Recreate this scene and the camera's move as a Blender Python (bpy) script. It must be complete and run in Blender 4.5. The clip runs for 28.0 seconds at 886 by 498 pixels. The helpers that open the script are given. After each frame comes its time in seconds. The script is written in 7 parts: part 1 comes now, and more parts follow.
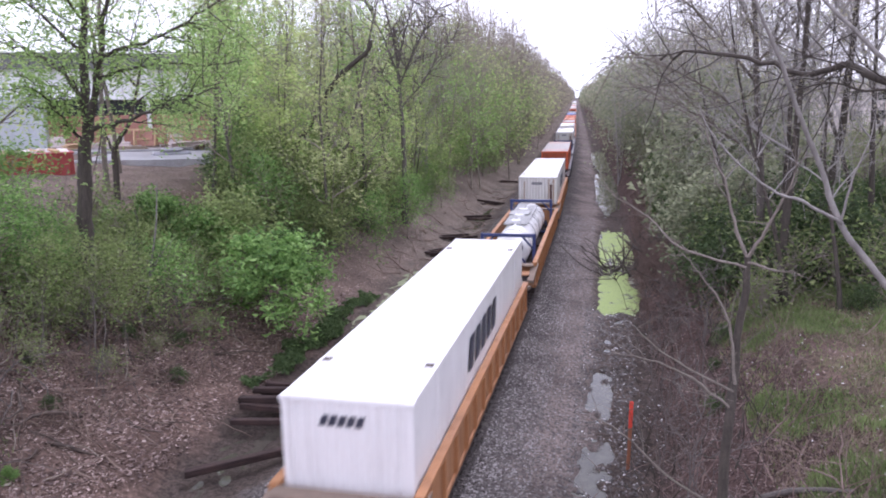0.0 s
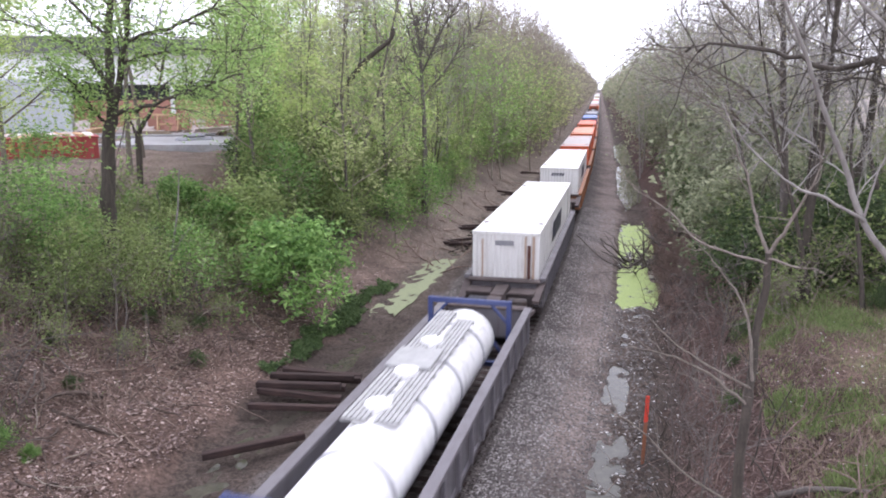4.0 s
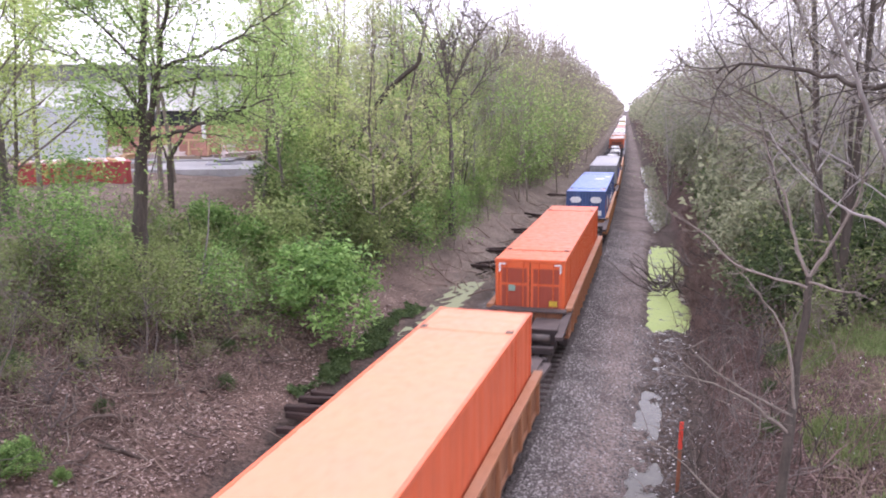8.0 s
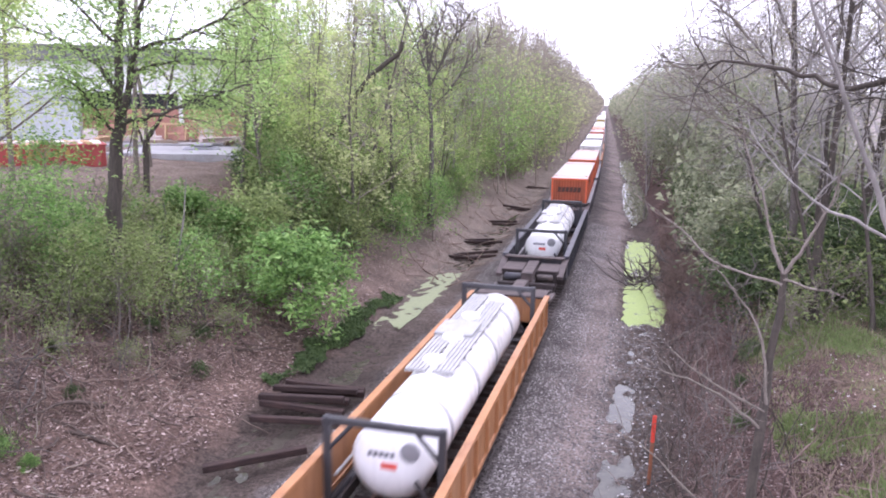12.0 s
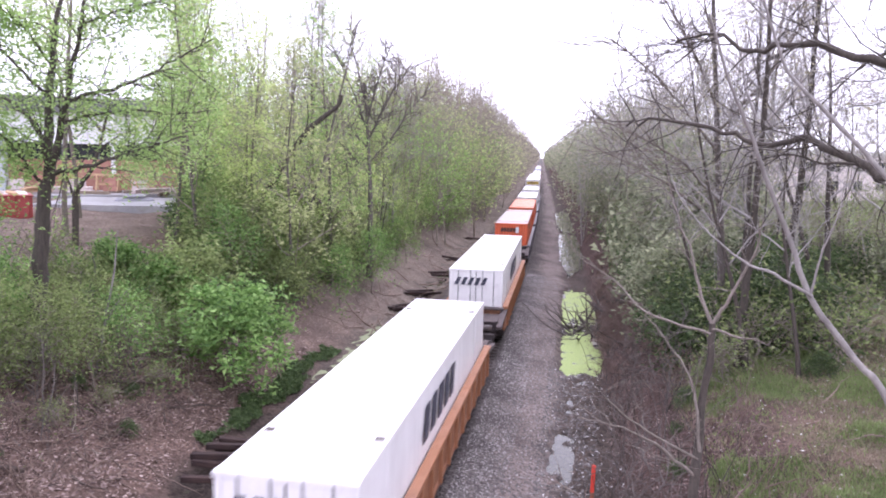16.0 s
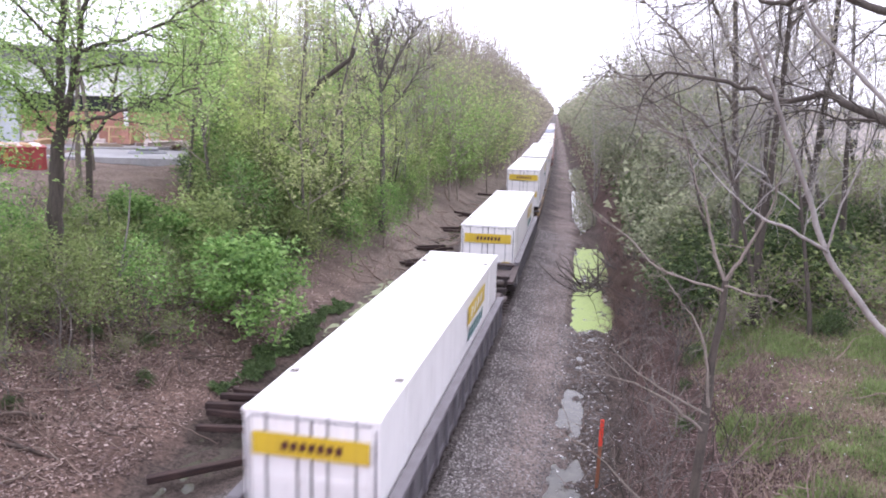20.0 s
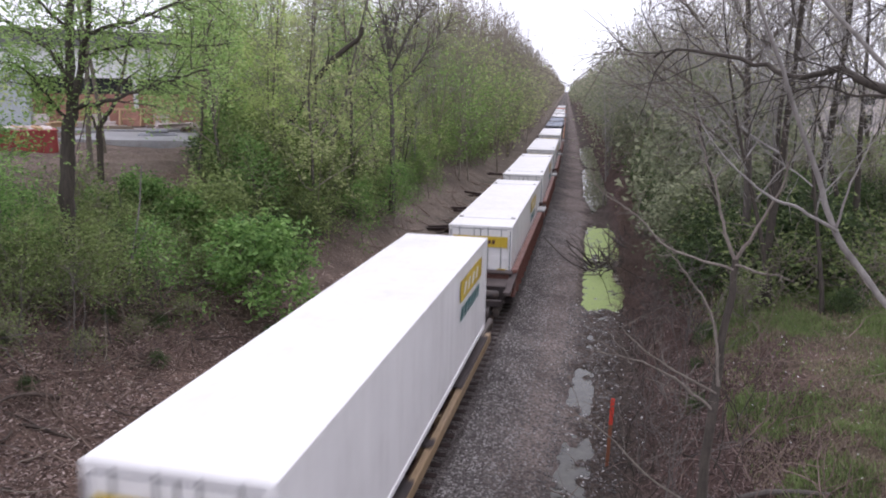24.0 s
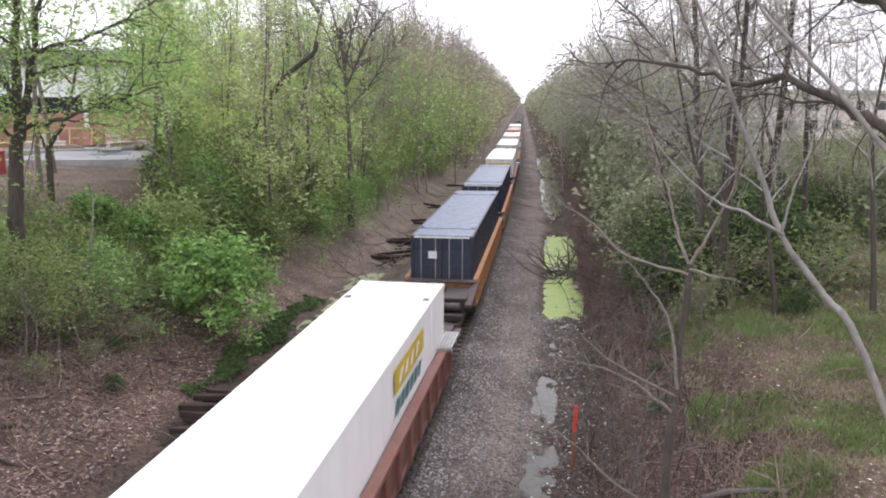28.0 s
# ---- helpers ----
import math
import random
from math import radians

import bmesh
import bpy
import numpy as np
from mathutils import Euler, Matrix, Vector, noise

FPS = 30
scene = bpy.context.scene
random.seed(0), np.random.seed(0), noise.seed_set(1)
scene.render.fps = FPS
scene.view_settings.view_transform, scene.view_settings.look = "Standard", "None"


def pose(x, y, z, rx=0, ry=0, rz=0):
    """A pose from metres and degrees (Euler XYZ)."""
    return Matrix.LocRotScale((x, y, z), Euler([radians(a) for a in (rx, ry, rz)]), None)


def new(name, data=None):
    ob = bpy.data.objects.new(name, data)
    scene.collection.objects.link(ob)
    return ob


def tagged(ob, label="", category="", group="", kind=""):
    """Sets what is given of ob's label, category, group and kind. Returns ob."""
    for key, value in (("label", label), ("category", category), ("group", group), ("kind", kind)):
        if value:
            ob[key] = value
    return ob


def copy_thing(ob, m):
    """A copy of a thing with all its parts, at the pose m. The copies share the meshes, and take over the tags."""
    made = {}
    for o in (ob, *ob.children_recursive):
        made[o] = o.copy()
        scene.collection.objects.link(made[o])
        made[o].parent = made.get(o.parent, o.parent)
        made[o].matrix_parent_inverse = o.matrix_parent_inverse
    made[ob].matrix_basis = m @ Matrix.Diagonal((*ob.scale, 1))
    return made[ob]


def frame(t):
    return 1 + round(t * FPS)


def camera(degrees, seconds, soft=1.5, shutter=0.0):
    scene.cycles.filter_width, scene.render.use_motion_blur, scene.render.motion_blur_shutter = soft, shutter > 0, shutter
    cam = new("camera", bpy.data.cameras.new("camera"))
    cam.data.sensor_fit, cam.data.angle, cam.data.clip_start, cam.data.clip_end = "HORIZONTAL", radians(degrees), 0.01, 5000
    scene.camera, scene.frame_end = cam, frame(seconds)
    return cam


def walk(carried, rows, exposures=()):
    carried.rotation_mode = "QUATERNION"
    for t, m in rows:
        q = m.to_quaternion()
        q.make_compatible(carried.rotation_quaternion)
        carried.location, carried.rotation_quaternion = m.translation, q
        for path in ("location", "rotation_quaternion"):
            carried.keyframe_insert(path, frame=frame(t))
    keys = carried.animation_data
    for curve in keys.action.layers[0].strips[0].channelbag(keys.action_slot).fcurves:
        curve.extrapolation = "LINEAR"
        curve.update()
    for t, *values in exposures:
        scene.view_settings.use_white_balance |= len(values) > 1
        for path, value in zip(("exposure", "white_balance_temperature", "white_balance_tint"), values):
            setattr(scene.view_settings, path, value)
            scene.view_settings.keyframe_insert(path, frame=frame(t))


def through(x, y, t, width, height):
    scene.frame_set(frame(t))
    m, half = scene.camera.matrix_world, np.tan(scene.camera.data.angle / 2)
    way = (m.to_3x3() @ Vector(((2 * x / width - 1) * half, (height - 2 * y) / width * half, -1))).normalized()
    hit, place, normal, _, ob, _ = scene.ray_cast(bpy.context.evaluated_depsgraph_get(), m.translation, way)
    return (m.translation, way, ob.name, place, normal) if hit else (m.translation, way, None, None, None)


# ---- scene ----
cam = camera(60.66, 28.0, soft=1.9, shutter=0.3)

# seconds, place, tilt, roll, yaw
PATH = [
    (0, 0.045, -0.077, 8.743, 78.69, 0.90, 9.83),
    (0.5, 0.057, -0.081, 8.750, 78.38, 0.48, 9.86),
    (1, 0.058, -0.083, 8.754, 78.12, -0.02, 10.19),
    (1.5, 0.063, -0.083, 8.762, 77.81, 0.57, 9.93),
    (2, 0.058, -0.080, 8.758, 77.43, 0.19, 9.66),
    (2.5, 0.054, -0.079, 8.753, 77.28, -0.79, 10.21),
    (3, 0.054, -0.078, 8.752, 77.44, -0.60, 10.69),
    (3.5, 0.060, -0.079, 8.748, 77.73, -0.20, 11.16),
    (5.5, 0.028, -0.061, 8.725, 78.38, 1.32, 12.69),
    (6, 0.001, -0.048, 8.720, 78.28, 1.18, 14.82),
    (6.5, -0.037, -0.043, 8.712, 77.80, 1.58, 15.36),
    (7, -0.080, -0.027, 8.713, 78.53, 1.60, 13.33),
    (7.5, -0.064, -0.007, 8.728, 79.30, 1.13, 13.42),
    (8, -0.017, 0.008, 8.741, 79.65, 0.62, 13.40),
    (8.5, -0.024, 0.025, 8.738, 78.66, -0.11, 12.81),
    (9, -0.031, 0.036, 8.737, 78.52, -0.77, 11.91),
    (9.5, -0.031, 0.047, 8.738, 78.59, -0.95, 10.99),
    (10, -0.042, 0.064, 8.743, 78.50, -1.75, 10.37),
    (10.5, -0.039, 0.064, 8.742, 77.97, -1.43, 11.97),
    (11, -0.027, 0.060, 8.736, 78.55, -0.72, 12.30),
    (11.5, -0.029, 0.060, 8.733, 78.79, -0.70, 12.04),
    (13.5, -0.035, 0.050, 8.739, 79.65, -1.14, 11.76),
    (14, -0.029, 0.027, 8.744, 79.85, -1.10, 10.51),
    (14.5, -0.022, 0.014, 8.753, 80.11, -1.03, 8.52),
    (15, -0.026, 0.016, 8.763, 81.32, -1.36, 7.80),
    (15.5, -0.019, 0.013, 8.769, 82.15, -1.14, 7.77),
    (16, -0.013, 0.008, 8.770, 82.86, -1.17, 7.39),
    (16.5, -0.008, 0.008, 8.775, 82.87, -1.23, 6.91),
    (17, -0.007, 0.014, 8.780, 82.94, -1.38, 6.65),
    (17.5, -0.017, 0.016, 8.776, 81.14, -1.11, 6.19),
    (18, -0.022, 0.009, 8.773, 80.67, -0.33, 6.57),
    (18.5, -0.012, 0.002, 8.764, 80.94, -0.38, 6.81),
    (19, -0.022, 0.017, 8.757, 80.88, -0.46, 7.23),
    (19.5, -0.030, 0.033, 8.747, 79.97, -1.01, 8.45),
    (20, -0.018, 0.024, 8.744, 79.50, -1.57, 8.37),
    (20.5, -0.016, 0.029, 8.743, 79.32, -1.74, 8.13),
    (22.5, 0.016, 0.025, 8.751, 78.78, -1.02, 8.88),
    (23, 0.010, 0.030, 8.755, 78.42, -1.17, 9.20),
    (23.5, 0.006, 0.033, 8.753, 78.11, -1.30, 9.29),
    (24, 0.010, 0.030, 8.755, 77.96, -1.04, 9.11),
    (24.5, 0.015, 0.019, 8.755, 77.91, -0.79, 8.71),
    (25, 0.021, 0.017, 8.753, 78.10, -0.64, 8.58),
    (25.5, 0.025, 0.017, 8.755, 78.24, -1.13, 8.52),
    (26, 0.031, 0.014, 8.756, 78.47, -0.62, 8.08),
    (26.5, 0.028, 0.015, 8.755, 78.72, -0.77, 7.52),
    (27, 0.035, 0.013, 8.758, 78.81, -0.52, 6.82),
    (27.5, 0.032, 0.004, 8.765, 78.81, -0.33, 6.31),
    (28, 0.031, 0.006, 8.764, 78.91, -0.08, 5.90),
]
# the camera's own exposure: seconds, stops
EXPOSURE = [(0, 0.58), (1, 0.55), (2, 0.83), (3.5, 0.81), (6, 0.79), (6.5, 0.48), (7, 0.28), (7.5, 0.63), (8, 0.95), (9, 1.05), (10, 1.09), (11.5, 1.09), (14, 1.33), (15, 1.23), (16, 1.01), (17, 0.75), (18, 0.63), (19, 0.93), (20, 1.01), (23, 0.35), (24, 0.13), (25, 0.05), (26, 0.13), (27, 0.08), (28, 0.63)]
# its white balance: seconds, kelvin, tint
BALANCE = [(0, 5780, 28.3), (1, 5790, 27), (2, 5810, 27.7), (3, 6020, 21.2), (6, 5990, 23.7), (7, 6160, 23), (8, 6090, 31.1), (9, 5990, 25.7), (10, 5990, 25.7), (11, 5840, 32.4), (14, 5820, 28.7), (15, 5950, 36.4), (16, 5890, 31.4), (18, 5800, 31), (19, 5750, 25.6), (20, 5950, 26.4), (23, 5950, 22.3), (24, 6080, 22.3), (25, 5990, 21.6), (26, 5910, 23), (27, 6020, 21.2), (28, 6310, 18.4)]
(ET, EV), (BT, KELVIN, TINT) = zip(*EXPOSURE), zip(*BALANCE)
(ET, EV), (BT, KELVIN, TINT) = zip(*EXPOSURE), zip(*BALANCE)
(ET, EV), (BT, KELVIN, TINT) = zip(*EXPOSURE), zip(*BALANCE)
(ET, EV), (BT, KELVIN, TINT) = zip(*EXPOSURE), zip(*BALANCE)
(ET, EV), (BT, KELVIN, TINT) = zip(*EXPOSURE), zip(*BALANCE)
(ET, EV), (BT, KELVIN, TINT) = zip(*EXPOSURE), zip(*BALANCE)
(ET, EV), (BT, KELVIN, TINT) = zip(*EXPOSURE), zip(*BALANCE)
(ET, EV), (BT, KELVIN, TINT) = zip(*EXPOSURE), zip(*BALANCE)
walk(cam, [(t, pose(x, y, z, rx, ry, rz)) for t, x, y, z, rx, ry, rz in PATH],
     exposures=[(t, *(float(np.interp(t, times, values)) for times, values in ((ET, EV), (BT, KELVIN), (BT, TINT)))) for t in sorted({*ET, *BT})])

# ---- overcast sky, soft sun ----
world = bpy.data.worlds.new("overcast")
scene.world = world
world.use_nodes = True
wn = world.node_tree
wbg = wn.nodes["Background"]
wsky = wn.nodes.new("ShaderNodeTexSky")
wsky.sky_type, wsky.sun_disc = "NISHITA", False
wsky.sun_elevation, wsky.sun_rotation = radians(52), radians(200)
wsky.air_density, wsky.dust_density = 1.0, 1.0
whs = wn.nodes.new("ShaderNodeHueSaturation")
whs.inputs["Saturation"].default_value = 0.12
wn.links.new(wsky.outputs[0], whs.inputs["Color"])
wmix = wn.nodes.new("ShaderNodeMix")
wmix.data_type = "RGBA"
wmix.inputs[0].default_value = 0.75
wmix.inputs[7].default_value = (8.4, 8.6, 8.9, 1)
wn.links.new(whs.outputs[0], wmix.inputs[6])
wn.links.new(wmix.outputs[2], wbg.inputs["Color"])
wbg.inputs["Strength"].default_value = 0.15
sun = new("sun", bpy.data.lights.new("sun", "SUN"))
sun.data.energy, sun.data.angle, sun.data.color = 1.0, radians(25), (1.0, 0.97, 0.93)
sun.matrix_world = pose(0, 0, 60, 38, 0, 160)


# ---- materials ----
def node(nt, kind, **values):
    n = nt.nodes.new("ShaderNode" + kind)
    for k, v in values.items():
        n.inputs[k].default_value = v
    return n


def blend(nt, fac, a, b, how="MIX"):
    """Mixes two colours; fac, a and b are sockets or values."""
    m = nt.nodes.new("ShaderNodeMix")
    m.data_type, m.blend_type = "RGBA", how
    for slot, v in ((0, fac), (6, a), (7, b)):
        if hasattr(v, "links"):
            nt.links.new(v, m.inputs[slot])
        elif slot == 0:
            m.inputs[slot].default_value = v
        else:
            m.inputs[slot].default_value = (*v, 1) if len(v) == 3 else v
    return m.outputs[2]


def ramp(nt, src, stops, how="LINEAR"):
    r = nt.nodes.new("ShaderNodeValToRGB")
    r.color_ramp.interpolation = how
    el = r.color_ramp.elements
    while len(el) < len(stops):
        el.new(0.5)
    for e, (p, c) in zip(el, stops):
        e.position = p
        e.color = (c, c, c, 1) if isinstance(c, (int, float)) else (*c, 1)
    nt.links.new(src, r.inputs[0])
    return r.outputs[0]


def noise_tex(nt, src, scale, detail=4.0, rough=0.6, stretch=None):
    if stretch:
        mp = nt.nodes.new("ShaderNodeMapping")
        mp.inputs["Scale"].default_value = stretch
        nt.links.new(src, mp.inputs[0])
        src = mp.outputs[0]
    n = node(nt, "TexNoise", Scale=scale, Detail=detail, Roughness=rough)
    nt.links.new(src, n.inputs["Vector"])
    return n.outputs[0]


def material(name):
    m = bpy.data.materials.new(name)
    m.use_nodes = True
    nt = m.node_tree
    return m, nt, nt.nodes["Principled BSDF"], nt.nodes.new("ShaderNodeTexCoord")


def bump(nt, bsdf, src, strength, dist=0.01):
    b = node(nt, "Bump", Strength=strength, Distance=dist)
    nt.links.new(src, b.inputs["Height"])
    nt.links.new(b.outputs[0], bsdf.inputs["Normal"])


def surface(name, a, b, scale=2.0, fine=25.0, rough=0.7, metal=0.0, bumps=0.3, stain=None, stain_amount=0.5, streak=None, spread=0.0):
    """A two-scale surface: a varies into b, with finer grain, optional stains, and a shade of its own on each piece."""
    m, nt, bs, tc = material(name)
    co = tc.outputs["Object"]
    big = noise_tex(nt, co, scale, 5, 0.65, streak)
    small = noise_tex(nt, co, fine, 3, 0.6)
    col = blend(nt, ramp(nt, big, [(0.32, 0.0), (0.7, 1.0)]), a, b)
    col = blend(nt, 0.35, col, ramp(nt, small, [(0.3, 0.35), (0.7, 0.75)]), "OVERLAY")
    if stain:
        st = noise_tex(nt, co, scale * 0.6 + 0.3, 6, 0.75, streak)
        col = blend(nt, ramp(nt, st, [(0.52, 0.0), (0.75, stain_amount)]), col, stain)
    if spread:
        oi = nt.nodes.new("ShaderNodeObjectInfo")
        col = blend(nt, spread, col, ramp(nt, oi.outputs["Random"], [(0, 0.15), (1, 0.85)]), "OVERLAY")
    nt.links.new(col, bs.inputs["Base Color"])
    bs.inputs["Roughness"].default_value, bs.inputs["Metallic"].default_value = rough, metal
    if bumps:
        bump(nt, bs, small, bumps)
    return m


def leafy(name, a, b, c, sheen=0.45, through=0.35):
    """Foliage: each leaf has its own shade; light passes through."""
    m, nt, bs, tc = material(name)
    # draws each colour towards grey and lifts it, standing in for haze
    a, b, c = [tuple(min(1, 1.06 * (0.82 * v + 0.18 * (0.3 * k[0] + 0.6 * k[1] + 0.1 * k[2]))) for v in k) for k in (a, b, c)]
    geo = nt.nodes.new("ShaderNodeNewGeometry")
    col = ramp(nt, geo.outputs["Random Per Island"], [(0.0, a), (0.5, b), (1.0, c)])
    oi = nt.nodes.new("ShaderNodeObjectInfo")
    big = noise_tex(nt, tc.outputs["Object"], 0.7, 3)
    col = blend(nt, 0.5, col, ramp(nt, big, [(0.3, 0.3), (0.7, 0.7)]), "OVERLAY")
    col = blend(nt, 0.42, col, ramp(nt, oi.outputs["Random"], [(0, 0.25), (1, 0.75)]), "OVERLAY")
    nt.links.new(col, bs.inputs["Base Color"])
    bs.inputs["Roughness"].default_value = sheen + 0.2
    bs.inputs["Specular IOR Level"].default_value = 0.25
    tr = nt.nodes.new("ShaderNodeBsdfTranslucent")
    nt.links.new(col, tr.inputs["Color"])
    mx = nt.nodes.new("ShaderNodeMixShader")
    mx.inputs[0].default_value = through
    nt.links.new(bs.outputs[0], mx.inputs[1])
    nt.links.new(tr.outputs[0], mx.inputs[2])
    nt.links.new(mx.outputs[0], nt.nodes["Material Output"].inputs["Surface"])
    return m


def paint(name, col, dirt=(0.12, 0.09, 0.07), dirt_amount=0.35, rough=0.45, worn=None):
    """Painted steel: slightly faded, streaked with grime running down."""
    m, nt, bs, tc = material(name)
    co = tc.outputs["Object"]
    faded = tuple(min(1, c * 0.86 + 0.03) for c in col)
    c0 = blend(nt, ramp(nt, noise_tex(nt, co, 0.5, 4), [(0.35, 0.0), (0.7, 1.0)]), col, worn or faded)
    st = noise_tex(nt, co, 2.2, 6, 0.7, (1.6, 1.6, 0.16))
    c0 = blend(nt, ramp(nt, st, [(0.5, 0.0), (0.78, dirt_amount)]), c0, dirt)
    sp = noise_tex(nt, co, 14, 4, 0.7)
    c0 = blend(nt, ramp(nt, sp, [(0.62, 0.0), (0.75, dirt_amount * 0.8)]), c0, dirt)
    nt.links.new(c0, bs.inputs["Base Color"])
    nt.links.new(ramp(nt, st, [(0.4, rough - 0.08), (0.8, min(1, rough + 0.25))]), bs.inputs["Roughness"])
    bump(nt, bs, noise_tex(nt, co, 5, 3), 0.08)
    return m


ROOF_BAND = paint("faded_pink_band", (0.72, 0.34, 0.20), (0.60, 0.25, 0.15), 0.3, 0.5)
RUST = surface("thin_rust_stain", (0.34, 0.24, 0.17), (0.50, 0.40, 0.32), 3, 20, 0.7, 0, 0)
FADED_STRIPE = paint("faded_orange_stripe", (0.74, 0.30, 0.13), (0.60, 0.20, 0.10), 0.4, 0.5)
WHITE = paint("white_paint", (0.82, 0.805, 0.79), (0.30, 0.27, 0.24), 0.22)
WHITE_OLD = paint("old_white_paint", (0.72, 0.71, 0.68), (0.25, 0.20, 0.16), 0.5, 0.55)
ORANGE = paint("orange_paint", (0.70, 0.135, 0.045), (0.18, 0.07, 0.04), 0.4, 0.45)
RED_ORANGE = paint("red_orange_paint", (0.67, 0.12, 0.028), (0.20, 0.06, 0.04), 0.35, 0.45)
PALE_ORANGE = paint("faded_orange_paint", (0.64, 0.27, 0.145), (0.40, 0.16, 0.08), 0.25, 0.5)
# for end walls: grime, with the shade on that face mixed into the orange
ORANGE_GRIME_SHADE = paint("grimy_shaded_orange_paint", (0.40, 0.09, 0.034), (0.13, 0.05, 0.03), 0.7, 0.6)
ROOF_PINK = paint("weathered_roof", (0.41, 0.37, 0.36), (0.62, 0.30, 0.18), 0.45, 0.55)
ROOF_CREAM = paint("cream_roof", (0.38, 0.34, 0.315), (0.70, 0.42, 0.28), 0.3, 0.5)
BLUE_ROOF = paint("faded_blue_roof", (0.10, 0.19, 0.52), (0.14, 0.17, 0.30), 0.25, 0.4)
BLUE = paint("blue_paint", (0.05, 0.095, 0.23), (0.05, 0.05, 0.08), 0.35, 0.42)
GREY = paint("grey_paint", (0.25, 0.25, 0.265), (0.12, 0.11, 0.11), 0.35, 0.45)
GREY_ROOF = paint("pale_grey_roof", (0.289, 0.292, 0.32), (0.35, 0.30, 0.28), 0.25, 0.45)
NAVY = paint("dark_navy_paint", (0.018, 0.024, 0.045), (0.08, 0.07, 0.07), 0.35, 0.4)
NAVY_ROOF = paint("navy_roof", (0.13, 0.165, 0.235), (0.16, 0.14, 0.13), 0.35, 0.4)
YELLOW = paint("yellow_paint", (0.60, 0.42, 0.02), (0.22, 0.15, 0.05), 0.55)
CAR_ORANGE = paint("wagon_orange", (0.41, 0.185, 0.07), (0.12, 0.055, 0.035), 0.75, 0.6)
CAR_BROWN = paint("wagon_brown", (0.33, 0.14, 0.06), (0.08, 0.045, 0.03), 0.6, 0.65)
CAR_TAN = paint("wagon_tan", (0.28, 0.19, 0.10), (0.12, 0.08, 0.05), 0.6, 0.6)
CAR_RED = paint("wagon_oxide_red", (0.18, 0.07, 0.05), (0.07, 0.045, 0.035), 0.6, 0.65)
CAR_GREY = paint("wagon_grey", (0.14, 0.13, 0.14), (0.07, 0.05, 0.045), 0.6, 0.6)
CAR_BLACK = paint("wagon_black", (0.045, 0.045, 0.055), (0.10, 0.07, 0.05), 0.5, 0.6)
DECK = surface("grimy_deck", (0.028, 0.022, 0.022), (0.062, 0.046, 0.042), 1.2, 22, 0.85, 0.0, 0.4, (0.03, 0.025, 0.025), 0.8)
DECK_TOP = surface("grimy_beam", (0.048, 0.036, 0.034), (0.10, 0.075, 0.070), 1.2, 22, 0.8, 0.0, 0.4, (0.04, 0.032, 0.03), 0.7)
GRIMY_TAN = surface("grimy_tan_beam", (0.16, 0.12, 0.09), (0.27, 0.20, 0.15), 1.2, 22, 0.8, 0.0, 0.4, (0.08, 0.06, 0.05), 0.6)
STEEL = surface("dark_steel", (0.06, 0.055, 0.055), (0.12, 0.09, 0.075), 3, 30, 0.6, 0.4, 0.2)
GALV = surface("galvanised_grating", (0.30, 0.30, 0.30), (0.42, 0.42, 0.41), 3, 40, 0.5, 0.4, 0.2)
INK = surface("dark_lettering", (0.03, 0.035, 0.06), (0.06, 0.06, 0.08), 3, 30, 0.5, 0, 0)
INK_BLUE = surface("blue_lettering", (0.03, 0.07, 0.30), (0.05, 0.10, 0.36), 3, 30, 0.5, 0, 0)
INK_BROWN = surface("dark_brown_panel", (0.06, 0.022, 0.015), (0.11, 0.04, 0.025), 5, 30, 0.5, 0, 0)
INK_WHITE = surface("white_lettering", (0.75, 0.75, 0.75), (0.65, 0.65, 0.66), 3, 30, 0.5, 0, 0)
LABEL_GREEN = surface("faded_green_label", (0.16, 0.28, 0.22), (0.22, 0.34, 0.27), 3, 30, 0.5, 0, 0)
INK_TEAL = surface("teal_lettering", (0.05, 0.16, 0.17), (0.08, 0.2, 0.2), 3, 30, 0.5, 0, 0)
TANK = paint("tank_white", (0.87, 0.87, 0.86), (0.25, 0.22, 0.20), 0.2, 0.3)
FRAME_BLUE = paint("frame_blue", (0.028, 0.045, 0.15), (0.04, 0.04, 0.05), 0.4)
FRAME_DARK = paint("frame_dark", (0.035, 0.035, 0.04), (0.09, 0.07, 0.06), 0.4)
RUBBER = surface("tyre_rubber", (0.02, 0.02, 0.02), (0.035, 0.033, 0.03), 4, 30, 0.85)
BARK = surface("grey_brown_bark", (0.13, 0.108, 0.09), (0.22, 0.19, 0.16), 3, 24, 0.9, 0, 0.7, (0.05, 0.06, 0.03), 0.4, (6, 6, 1))
BARK_DARK = surface("dark_bark", (0.085, 0.072, 0.064), (0.15, 0.13, 0.115), 3, 24, 0.9, 0, 0.7, None, 0.4, (6, 6, 1))
BARK_WET = surface("dark_wet_bark", (0.036, 0.029, 0.023), (0.08, 0.065, 0.052), 3, 24, 0.85, 0, 0.8, (0.06, 0.07, 0.045), 0.4, (6, 6, 1))
BARK_PALE = surface("pale_grey_bark", (0.15, 0.137, 0.125), (0.26, 0.24, 0.22), 3, 18, 0.85, 0, 0.5, (0.14, 0.12, 0.11), 0.5, (6, 6, 1))
# pale grey twigs: haze before the trees is put into the colour
TWIG = surface("bare_twigs", (0.27, 0.25, 0.235), (0.42, 0.395, 0.375), 2, 20, 0.9, 0, 0.2)
TWIG_BROWN = surface("brown_twigs", (0.21, 0.18, 0.145), (0.33, 0.29, 0.235), 2, 20, 0.9, 0, 0.2)
